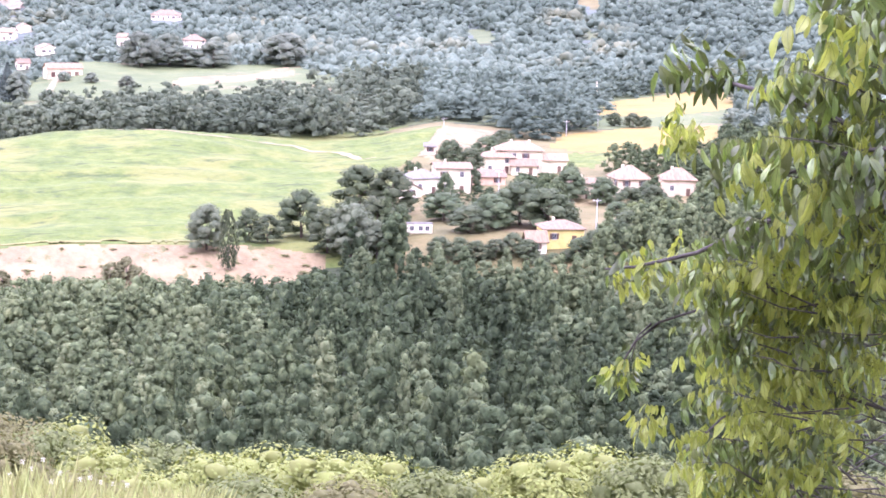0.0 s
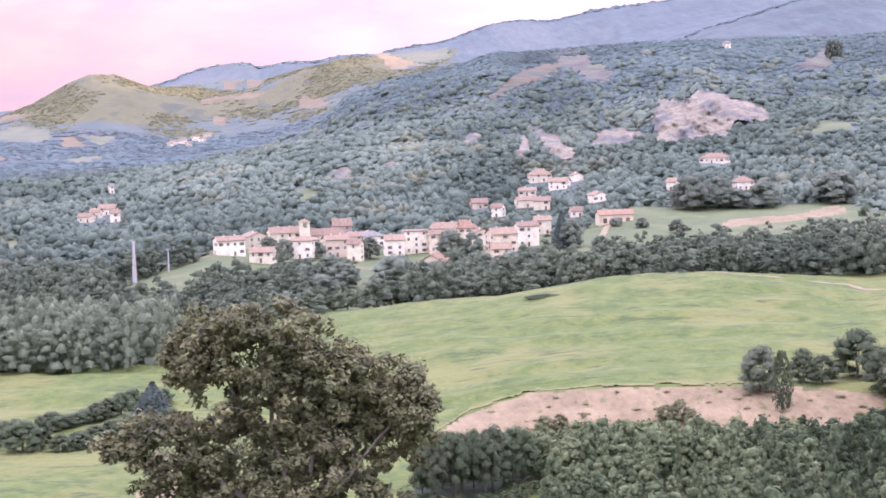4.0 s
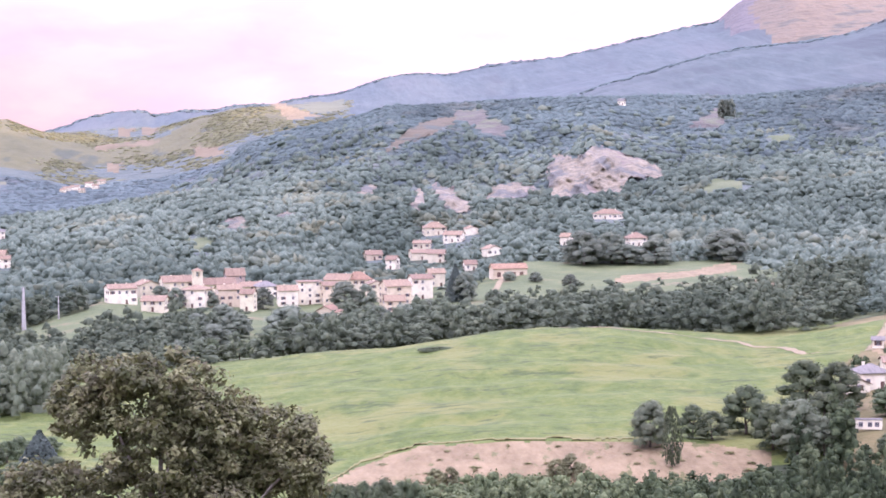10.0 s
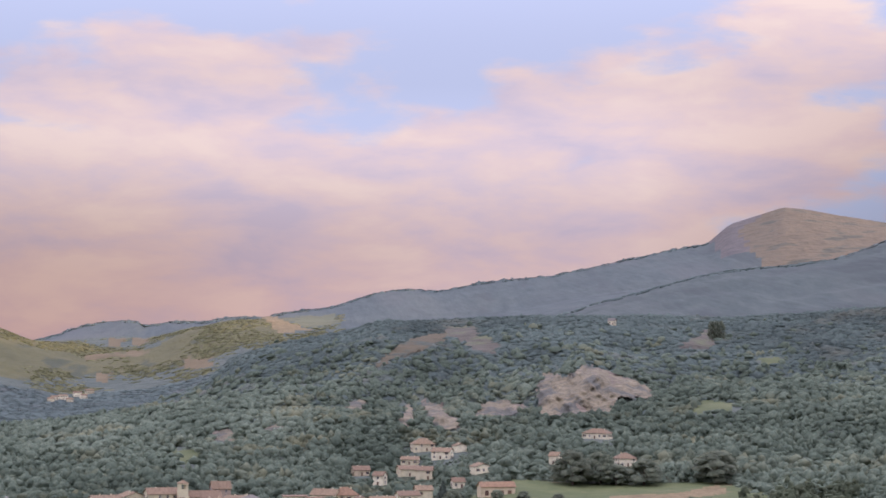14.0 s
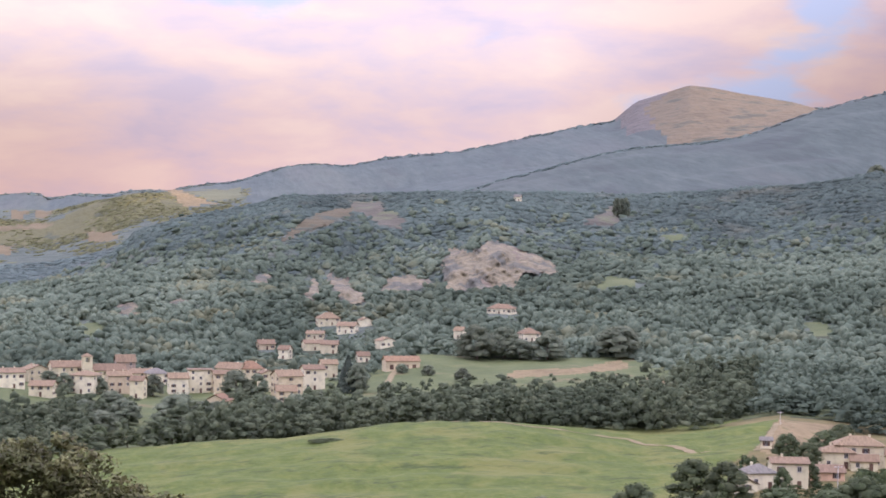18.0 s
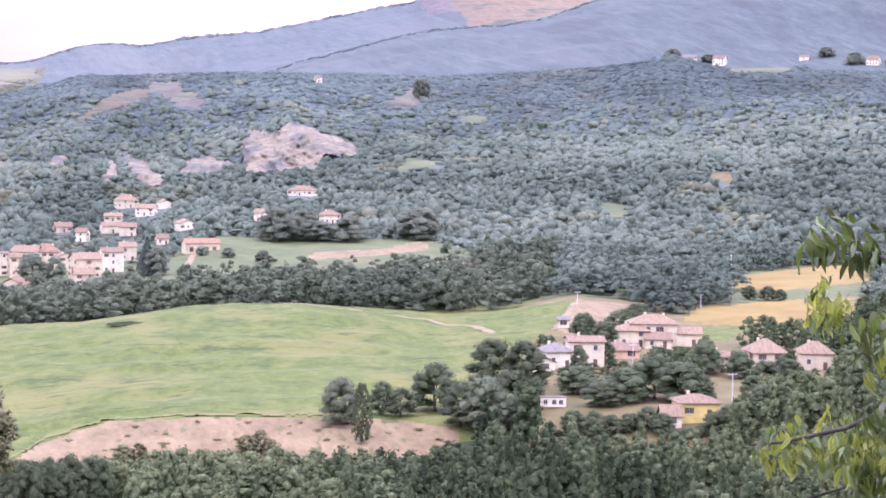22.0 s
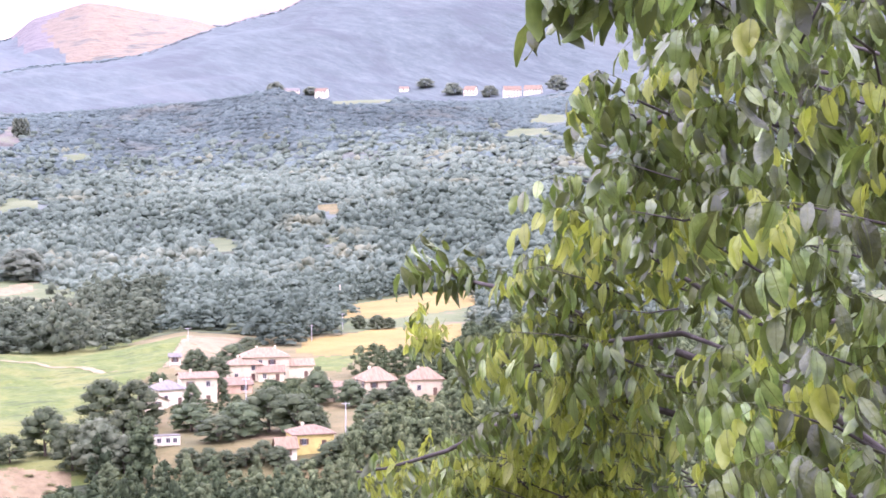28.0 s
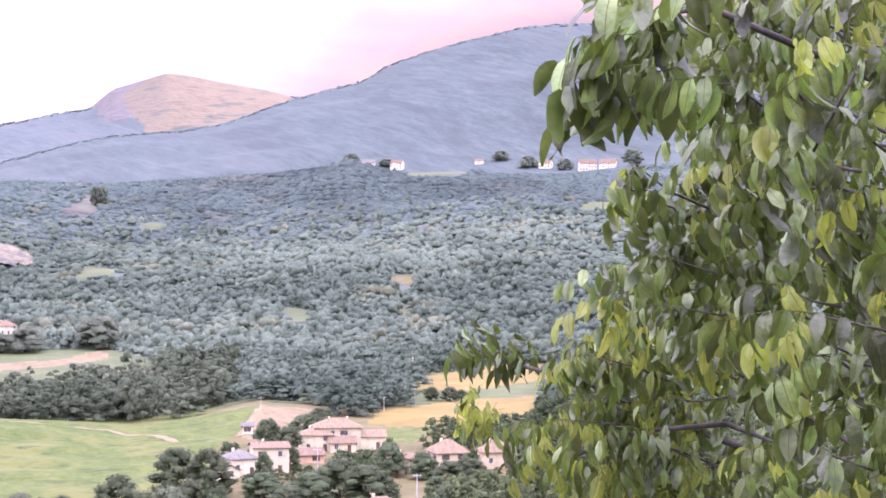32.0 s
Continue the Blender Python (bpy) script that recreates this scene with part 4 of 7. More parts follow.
house("house", "white plastered one-storey house with a grey slate roof", "houses of the hamlet", 15.7, 518, 8.0, 7.5, 4.3, 2.0, 24, "hip", WHITE_PLASTER, ROOF_SLATE)
house("house", "cream plastered two-storey house with a faded pink tile roof", "houses of the hamlet", 16.58, 524, 9.7, 8.6, 6.7, 1.2, 8, "gable", CREAM_PLASTER, ROOF_TILE)
house("house", "apricot plastered one-storey house with a brown tile roof", "houses of the hamlet", 17.66, 542, 9.1, 8.2, 2.3, 1.7, 10, "gable", ORANGE_PLASTER, ROOF_BROWN)
house("house", "pale pink plastered one-storey house with a faded pink tile roof", "houses of the hamlet", 20.56, 520, 7.1, 6.5, 4.1, 1.2, -12, "gable", PINK_PLASTER, ROOF_TILE)
house("house", "pale pink plastered two-storey house with a faded pink tile roof", "houses of the hamlet", 21.89, 524, 9.1, 9.3, 5.1, 3.3, 20, "hip", PINK_PLASTER, ROOF_TILE)
house("house", "pale pink plastered one-storey house with a faded pink tile roof", "houses of the hamlet", 23.33, 530, 9.0, 7.6, 4.3, 3.0, 12, "hip", PINK_PLASTER, ROOF_TILE)
house("house", "yellow plastered one-storey house with a faded pink tile roof", "houses of the hamlet", 19.91, 448, 9.5, 7.9, 3.5, 1.6, 14, "hip", YELLOW_PLASTER, ROOF_TILE)
house("shed", "white plastered one-storey shed with a faded pink tile roof", "houses of the hamlet", 19.17, 442, 4.6, 3.8, 2.3, 2.4, 14, "gable", WHITE_PLASTER, ROOF_TILE)
house("shed", "white plastered one-storey shed with a faded pink tile roof", "houses of the hamlet", 15.32, 514, 5.8, 4.8, 2.3, 1.5, 20, "gable", WHITE_PLASTER, ROOF_TILE)
house("shed", "white plastered one-storey shed with a grey slate roof", "houses of the hamlet", 15.94, 594, 3.3, 2.7, 2.3, 1.0, 0, "gable", WHITE_PLASTER, ROOF_SLATE)
house("house", "white plastered two-storey house with a faded pink tile roof", "houses of the village", -6.35, 920, 13.3, 11.0, 7.2, 1.9, 12, "gable", WHITE_PLASTER, ROOF_TILE)
house("house", "cream plastered two-storey house with a faded pink tile roof", "houses of the village", -5.58, 976, 11.0, 11.0, 6.3, 2.2, 20, "gable", CREAM_PLASTER, ROOF_TILE)
house("house", "cream plastered two-storey house with a faded pink tile roof", "houses of the village", -5.35, 892, 10.8, 10.2, 4.7, 2.2, -14, "gable", CREAM_PLASTER, ROOF_TILE)
house("house", "cream plastered three-storey house with a faded pink tile roof", "houses of the village", -4.72, 966, 15.4, 11.0, 8.4, 2.9, 12, "gable", CREAM_PLASTER, ROOF_TILE)
house("house", "white plastered three-storey house with a faded pink tile roof", "houses of the village", -4.14, 916, 12.0, 11.0, 8.5, 1.9, -22, "hip", WHITE_PLASTER, ROOF_TILE)
house("house", "tan stone plastered three-storey house with a brown roof", "houses of the village", -3.01, 1012, 9.7, 8.0, 7.6, 3.7, 10, "gable", TAN_STONE, ROOF_BROWN)
house("house", "pale pink plastered three-storey house with a faded pink tile roof", "houses of the village", -3.2, 926, 11.2, 8.9, 8.2, 2.1, 12, "gable", PINK_PLASTER, ROOF_TILE)
house("house", "cream plastered three-storey house with a faded pink tile roof", "houses of the village", -2.61, 910, 6.3, 6.5, 7.9, 2.2, -18, "gable", CREAM_PLASTER, ROOF_TILE)
house("house", "cream plastered two-storey house with a faded pink tile roof", "houses of the village", -2.47, 986, 12.7, 11.0, 4.5, 2.1, -6, "gable", CREAM_PLASTER, ROOF_TILE)
house("house", "white plastered two-storey house with a grey slate roof", "houses of the village", -2.11, 980, 10.2, 10.4, 5.1, 2.6, 20, "hip", WHITE_PLASTER, ROOF_SLATE)
house("house", "white plastered three-storey house with a faded pink tile roof", "houses of the village", -1.46, 934, 9.5, 9.2, 7.5, 2.4, 5, "gable", WHITE_PLASTER, ROOF_TILE)
house("house", "white plastered four-storey house with a faded pink tile roof", "houses of the village", -0.82, 944, 11.4, 10.1, 11.0, 0.9, 6, "flat", WHITE_PLASTER, ROOF_TILE)
house("house", "pale pink plastered three-storey house with a faded pink tile roof", "houses of the village", -0.21, 938, 7.7, 6.9, 8.8, 1.8, 12, "gable", PINK_PLASTER, ROOF_TILE)
house("house", "pale pink plastered one-storey house with a red tile roof", "houses of the village", -0.25, 870, 9.8, 9.9, 3.5, 2.9, -20, "gable", PINK_PLASTER, ROOF_RED)
house("house", "cream plastered two-storey house with a faded pink tile roof", "houses of the village", 0.09, 994, 13.0, 10.3, 6.9, 2.9, -22, "gable", CREAM_PLASTER, ROOF_TILE)
house("house", "cream plastered two-storey house with a red tile roof", "houses of the village", 0.65, 996, 13.5, 11.0, 6.1, 3.8, 5, "hip", CREAM_PLASTER, ROOF_RED)
house("house", "cream plastered three-storey house with a faded pink tile roof", "houses of the village", 1.15, 928, 7.3, 6.5, 8.7, 1.5, 20, "gable", CREAM_PLASTER, ROOF_TILE)
house("house", "pale pink plastered three-storey house with a faded pink tile roof", "houses of the village", 1.75, 906, 12.1, 11.0, 8.9, 2.7, 20, "gable", PINK_PLASTER, ROOF_TILE)
house("house", "pale pink plastered two-storey house with a faded pink tile roof", "houses of the village", 1.72, 876, 9.1, 8.3, 5.0, 2.6, 5, "gable", PINK_PLASTER, ROOF_TILE)
house("house", "white plastered three-storey house with a faded pink tile roof", "houses of the village", 2.5, 926, 10.1, 9.4, 9.7, 1.9, 14, "gable", WHITE_PLASTER, ROOF_TILE)
house("house", "cream plastered two-storey house with a faded pink tile roof", "houses of the village", 2.96, 986, 8.3, 7.7, 6.9, 2.2, 12, "gable", CREAM_PLASTER, ROOF_TILE)
house("house", "cream plastered one-storey house with a faded pink tile roof", "houses of the village", 2.51, 1164, 12.5, 10.5, 4.1, 2.0, 12, "gable", CREAM_PLASTER, ROOF_TILE)
house("house", "cream plastered two-storey house with a faded pink tile roof", "houses of the village", 3.0, 1140, 9.7, 9.3, 5.2, 2.2, -6, "gable", CREAM_PLASTER, ROOF_TILE)
house("house", "white plastered two-storey house with a faded pink tile roof", "houses of the village", 1.68, 1108, 6.3, 6.5, 5.4, 2.3, -22, "gable", WHITE_PLASTER, ROOF_TILE)
house("house", "pale pink plastered one-storey house with a faded pink tile roof", "houses of the village", 1.1, 1176, 9.9, 9.4, 3.3, 2.5, 12, "gable", PINK_PLASTER, ROOF_TILE)
house("house", "white plastered two-storey house with a faded pink tile roof", "houses of the village", 3.52, 1246, 12.1, 11.0, 4.6, 2.4, -14, "gable", WHITE_PLASTER, ROOF_TILE)
house("house", "cream plastered one-storey house with a faded pink tile roof", "houses of the village", 2.57, 1232, 11.1, 11.0, 3.2, 1.7, -6, "gable", CREAM_PLASTER, ROOF_TILE)
house("house", "cream plastered two-storey house with a faded pink tile roof", "houses of the village", 2.93, 1294, 14.5, 11.0, 4.5, 3.8, 12, "hip", CREAM_PLASTER, ROOF_TILE)
house("house", "white plastered one-storey house with a faded pink tile roof", "houses of the village", 4.03, 1276, 7.9, 7.5, 3.8, 1.8, 20, "gable", WHITE_PLASTER, ROOF_TILE)
house("house", "white plastered one-storey house with a faded pink tile roof", "houses of the village", 4.66, 1144, 10.4, 10.3, 3.8, 2.2, 20, "gable", WHITE_PLASTER, ROOF_TILE)
house("house", "white plastered one-storey house with a faded pink tile roof", "houses of the village", 3.98, 1078, 6.7, 6.5, 3.2, 2.3, 12, "gable", WHITE_PLASTER, ROOF_TILE)
house("house", "white plastered one-storey house with a faded pink tile roof", "houses on the slopes", 8.1, 1324, 18.2, 11.0, 3.5, 3.0, -22, "hip", WHITE_PLASTER, ROOF_TILE)
house("house", "white plastered two-storey house with a faded pink tile roof", "houses of the village", 8.91, 1150, 10.8, 11.0, 4.6, 3.2, 20, "hip", WHITE_PLASTER, ROOF_TILE)
house("house", "white plastered two-storey house with a faded pink tile roof", "houses of the village", 6.86, 1162, 5.8, 6.5, 4.7, 2.4, -22, "gable", WHITE_PLASTER, ROOF_TILE)
house("house", "cream plastered one-storey house with a faded pink tile roof", "houses on the slopes", -10.19, 1342, 7.2, 6.5, 4.0, 2.6, -22, "gable", CREAM_PLASTER, ROOF_TILE)
house("house", "white plastered one-storey house with a faded pink tile roof", "houses on the slopes", -9.84, 1372, 12.0, 9.4, 4.1, 3.1, -14, "gable", WHITE_PLASTER, ROOF_TILE)
house("house", "white plastered two-storey house with a faded pink tile roof", "houses on the slopes", -9.64, 1300, 6.5, 6.5, 5.7, 2.3, 5, "gable", WHITE_PLASTER, ROOF_TILE)
house("house", "cream plastered one-storey house with a faded pink tile roof", "houses on the slopes", -10.48, 1310, 9.4, 7.5, 3.7, 2.3, -22, "gable", CREAM_PLASTER, ROOF_TILE)
house("house", "white plastered two-storey house with a grey slate roof", "houses on the slopes", -9.72, 1538, 3.6, 6.5, 5.4, 1.9, 12, "gable", WHITE_PLASTER, ROOF_SLATE)
for az, r, w, h, yaw, wall in ((-7.85, 3330, 12.0, 4.6, 5, WHITE_PLASTER), (-7.6, 3350, 15.0, 6.0, -12, WHITE_PLASTER), (-7.42, 3320, 10.0, 4.4, 18, CREAM_PLASTER), (-7.2, 3400, 14.0, 6.5, -6, WHITE_PLASTER),
                               (-7.02, 3380, 11.0, 5.0, 14, WHITE_PLASTER), (-6.85, 3430, 15.0, 5.6, 4, CREAM_PLASTER), (-7.95, 3290, 10.0, 4.0, -15, CREAM_PLASTER)):
    house("house", "small pale house with a faded tile roof in the far valley", "houses of the far hamlet", az, r, w, 9.0, h, 2.4, yaw, "gable", wall, ROOF_TILE)
house("house", "white plastered two-storey house with a grey slate roof", "houses on the slopes", 19.45, 2564, 19.8, 11.0, 5.4, 3.6, -6, "gable", WHITE_PLASTER, ROOF_SLATE)
house("house", "white plastered three-storey house with a brown tile roof", "houses on the slopes", 20.33, 2540, 15.7, 11.0, 8.4, 4.0, -22, "gable", WHITE_PLASTER, ROOF_BROWN)
house("house", "white plastered two-storey house with a brown tile roof", "houses on the slopes", 24.74, 2488, 15.4, 11.0, 6.1, 5.2, -22, "gable", WHITE_PLASTER, ROOF_BROWN)
house("house", "white plastered three-storey house with a brown tile roof", "houses on the slopes", 25.97, 2430, 21.6, 11.0, 8.9, 5.1, 12, "gable", WHITE_PLASTER, ROOF_BROWN)
house("house", "white plastered two-storey house with a brown tile roof", "houses on the slopes", 26.59, 2430, 21.6, 11.0, 6.4, 5.1, -14, "gable", WHITE_PLASTER, ROOF_BROWN)
house("house", "white plastered one-storey house with a brown tile roof", "houses on the slopes", 22.77, 2550, 12.0, 11.0, 3.1, 2.7, -6, "gable", WHITE_PLASTER, ROOF_BROWN)
house("house", "white plastered one-storey house with a grey slate roof", "houses on the slopes", 8.51, 1988, 7.0, 6.7, 4.2, 2.4, -14, "gable", WHITE_PLASTER, ROOF_SLATE)

# the long house of the hamlet: a tall block, a lower wing on either side and one in front
ob = new("farmhouse")
clear_view(18.45, 568, 20, 10, 6.4)
ob.matrix_basis = Matrix.Translation(spot(18.58, 572)) @ pose(0, 0, 0, 0, 0, -18.6 + 6)
wing(ob, 13.5, 9, 6.4, 2.4, "hip", CREAM_PLASTER, ROOF_TILE, chimneys=2)
wing(ob, 9.8, 8, 4.6, 1.8, "hip", CREAM_PLASTER, ROOF_TILE, at=(-6.6, -3.5), chimneys=1)
wing(ob, 9.0, 7, 3.6, 1.7, "gable", CREAM_PLASTER, ROOF_TILE, at=(9.6, -0.5), chimneys=0)
wing(ob, 7.6, 5, 2.5, 1.8, "gable", CREAM_PLASTER, ROOF_TILE, at=(0.8, -7.5), chimneys=0)
tagged(ob, "large cream farmhouse with low wings and faded pink tile roofs", "house", "houses of the hamlet")

ob = new("church")
clear_view(-3.6, 965, 22, 8, 8)
ob.matrix_basis = Matrix.Translation(spot(-3.55, 965)) @ pose(0, 0, 0, 0, 0, 3.5 + 10)
wing(ob, 18.0, 10, 7.0, 3.0, "gable", CREAM_PLASTER, ROOF_TILE, chimneys=0)
bm = bmesh.new()
box(bm, -2.3, 2.3, -2.3, 2.3, -2, 11.2)
for sx in (-1, 1):
    for sy in (-1, 1):
        box(bm, sx * 1.65 - 0.65, sx * 1.65 + 0.65, sy * 1.65 - 0.65, sy * 1.65 + 0.65, 11.2, 13.6)
box(bm, -2.5, 2.5, -2.5, 2.5, 13.6, 14.1)
part("bell_tower", bm, CREAM_PLASTER, ob).matrix_basis = pose(-10.2, -4.5, 0)
bm = bmesh.new()
roof_mesh(bm, 4.2, 4.2, 14.1, 1.3, "hip")
part("tower_roof", bm, ROOF_TILE, ob).matrix_basis = pose(-10.2, -4.5, 0)
bm = bmesh.new()
bmesh.ops.create_cone(bm, cap_ends=True, segments=12, radius1=0.6, radius2=0.25, depth=1.0)
part("bell", bm, METAL, ob, "bronze church bell").matrix_basis = pose(-10.2, -4.5, 12.4)
tagged(ob, "cream village church with a square open bell tower", "church")

ob = new("barn")
clear_view(5.12, 998, 18, 8, 4)
ob.matrix_basis = Matrix.Translation(spot(5.12, 998)) @ pose(0, 0, 0, 0, 0, -5.1 + 14)
wing(ob, 18.0, 9, 4.2, 2.4, "gable", PINK_PLASTER, ROOF_RED, chimneys=0, openings=False)
for x in (-6, -2, 2, 6):
    piece("door", DOOR, ob, pose(x, -4.5, 0.02) @ Matrix.Diagonal((1.8, 1, 1.2, 1)))
tagged(ob, "long pink barn with a red metal roof beside a track", "barn")

# white site cabin at the edge of the hamlet
ob = new("site_cabin")
clear_view(15.68, 455, 6, 2.5, 2.4)
ob.matrix_basis = Matrix.Translation(spot(15.68, 455, 0.25)) @ pose(0, 0, 0, 0, 0, -11)
bm = bmesh.new()
box(bm, -3.0, 3.0, -1.2, 1.2, 0.1, 2.3)
bmesh.ops.bevel(bm, geom=bm.edges[:], offset=0.06, segments=2)
part("body", bm, WHITE_PLASTER, ob)
bm = bmesh.new()
box(bm, -3.1, 3.1, -1.3, 1.3, 2.3, 2.42)
part("roof", bm, ROOF_SLATE, ob)
for x in (-1.9, 0.2, 1.8):
    piece("window", WINDOW, ob, pose(x, -1.2, 0.75) @ Matrix.Diagonal((0.9, 1, 0.75, 1)))
    piece("pane", PANE, ob, pose(x, -1.2, 0.75) @ Matrix.Diagonal((0.9, 1, 0.75, 1)))
for x in (-2.6, 2.6):
    bm = bmesh.new()
    box(bm, x - 0.2, x + 0.2, -1.0, 1.0, -0.6, 0.1)
    part("support", bm, STONE, ob)
tagged(ob, "white flat-roofed site cabin on short concrete supports", "cabin")


def mast(name, label, category, az, r, h, thick, mat, arms=0, group=""):
    """A tapered pole standing on the land, with cross arms and insulators."""
    ob = new(name)
    ob.matrix_basis = Matrix.Translation(spot(az, r)) @ pose(0, 0, 0, 0, 0, -az + 15)
    bm = bmesh.new()
    bmesh.ops.create_cone(bm, cap_ends=True, segments=10, radius1=thick, radius2=thick * 0.45, depth=h + 1)
    bmesh.ops.translate(bm, verts=bm.verts, vec=(0, 0, h / 2 - 0.5))
    part("pole", bm, mat, ob)
    for k in range(arms):
        bm = bmesh.new()
        box(bm, -1.0, 1.0, -0.06, 0.06, h - 0.5 - k * 0.9, h - 0.38 - k * 0.9)
        arm = part("cross_arm", bm, mat, ob)
        for x in (-0.9, 0, 0.9):
            bm = bmesh.new()
            bmesh.ops.create_cone(bm, cap_ends=True, segments=8, radius1=0.07, radius2=0.05, depth=0.25)
            bmesh.ops.translate(bm, verts=bm.verts, vec=(x, 0, h - 0.26 - k * 0.9))
            part("insulator", bm, STONE, arm)
    return tagged(ob, label, category, group)


CONCRETE = material("pole_concrete", [(0.42, 0.40, 0.38), (0.58, 0.56, 0.53)], 0.8, 0.9, 0.3, 6)
for az, r, h, thick in ((20.98, 462, 7.4, 0.2), (18.02, 520, 6.6, 0.16), (19.98, 665, 5.5, 0.15), (20.9, 700, 6.0, 0.15), (16.33, 640, 4.5, 0.12), (21.6, 520, 5.0, 0.14)):
    mast("utility_pole", "grey concrete utility pole with a cross arm and insulators", "pole", az, r, h, thick, CONCRETE, 1, "utility poles")
mast("mast", "tall white tapered mast above a straw field", "mast", 20.83, 790, 10.5, 0.45, WHITE_PLASTER)
mast("pylon_pole", "tall pale steel tube mast standing in the trees", "mast", -9.15, 868, 19.0, 1.1, METAL, 2)
mast("pylon_pole", "slim pale steel mast on the grassy rise", "mast", -8.15, 880, 10.5, 0.4, METAL, 1)
mast("utility_pole", "grey concrete utility pole with a cross arm and insulators", "pole", 0.32, 820, 9.0, 0.3, CONCRETE, 1, "utility poles")


PATH = material("worn_path", [(0.16, 0.13, 0.07), (0.21, 0.17, 0.095), (0.25, 0.2, 0.12)], 0.3, 0.95, 0.5, 1.0)


# ---- tracks ----
def track(name, label, width, mat, *way):
    """A worn track draped on the land through sight points (heading, elevation, least distance)."""
    pts = []
    for az, el, r0 in way:
        pts.append((az, reach(az, el, r0)))
    v, f = [], []
    steps = 14
    for (a0, r0), (a1, r1) in zip(pts, pts[1:]):
        for k in range(steps + (pts[-1] == (a1, r1))):
            u = k / steps
            v.append((a0 + (a1 - a0) * u, r0 + (r1 - r0) * u))
    plan = [Vector((r * math.sin(radians(a)), r * math.cos(radians(a)))) for a, r in v]
    out = []
    for i, p in enumerate(plan):
        d = (plan[min(i + 1, len(plan) - 1)] - plan[max(i - 1, 0)]).normalized()
        s = Vector((-d.y, d.x)) * width * 0.5 * (1 + 0.25 * math.sin(i * 1.7))
        for q in (p - s, p, p + s):
            r, a = q.length, math.degrees(math.atan2(q.x, q.y))
            out.append((q.x, q.y, float(ground_z(a, r)) + 0.12))
    for i in range(len(plan) - 1):
        for k in range(2):
            f.append((i * 3 + k, i * 3 + k + 1, i * 3 + 4 + k, i * 3 + 3 + k))
    return tagged(mesh_object(name, np.array(out), np.array(f), [mat]), label, "track", kind="structure")


track("farm_track", "pale worn farm track crossing the top of the meadow", 2.6, PATH, (6.6, -5.62, 560), (9.5, -5.76, 540), (11.9, -6.05, 520), (13.2, -6.2, 500), (14.2, -6.35, 500))
track("farm_track", "pale farm track climbing beside the bare field", 2.6, PATH, (15.7, -6.25, 500), (16.0, -5.85, 520), (16.3, -5.42, 560))
track("barn_track", "pale track leading up to the barn", 3.2, PATH, (4.72, -4.55, 850), (4.85, -4.3, 850), (4.97, -4.12, 850))


# ---- the bank of bare earth ----
TURF = material("turf_edge_grass", [(0.10, 0.105, 0.032), (0.14, 0.135, 0.045), (0.18, 0.16, 0.065)], 0.5, 0.95, 0.6, 2.0)
ROOTEARTH = material("root_earth", [(0.08, 0.065, 0.04), (0.13, 0.1, 0.062), (0.18, 0.14, 0.085)], 0.6, 0.95, 0.8, 2.0)


def turf_edge():
    """The broken lip of turf above the bank: it juts out over a low step of dark earth."""
    v, f, mi = [], [], []
    az = np.arange(-0.35, 9.2, 0.035)
    top = np.interp(az, [-0.4, 0.6, 2.4, 5, 9, 11], [-10.2, -9.62, -9.07, -8.93, -8.93, -8.97])
    for i, (a, e) in enumerate(zip(az, top)):
        e += 0.05 * noise.noise((a * 1.3, 0.0, 2.0)) + 0.03 * noise.noise((a * 6.0, 0.0, 7.0))
        r = reach(a, e, 400)
        high = max(0.0, 0.9 * noise.noise((a * 1.9, 3.0, 0.0)) + 0.5 * noise.noise((a * 9.0, 1.0, 0.0)))
        for back, up_by in ((2.2, 0.05), (0.5, high + 0.12), (-0.6, high + 0.02), (-0.5, high * 0.7), (0.15, high * 0.45), (-0.3, -0.3)):
            q = r + back
            p = spot(a, q)
            v.append((p.x, p.y, max(float(ground_z(a, r)), p.z if back > 1 else -1e9) + up_by))
        if i:
            for k in range(5):
                f.append(((i - 1) * 6 + k, i * 6 + k, i * 6 + k + 1, (i - 1) * 6 + k + 1))
                mi.append(0 if k < 2 else 1)
    ob = mesh_object("turf_edge", np.array(v), np.array(f), [TURF, ROOTEARTH], mat_index=mi)
    tagged(ob, "broken edge of turf jutting over the bank of bare earth", "bank", kind="structure")


turf_edge()


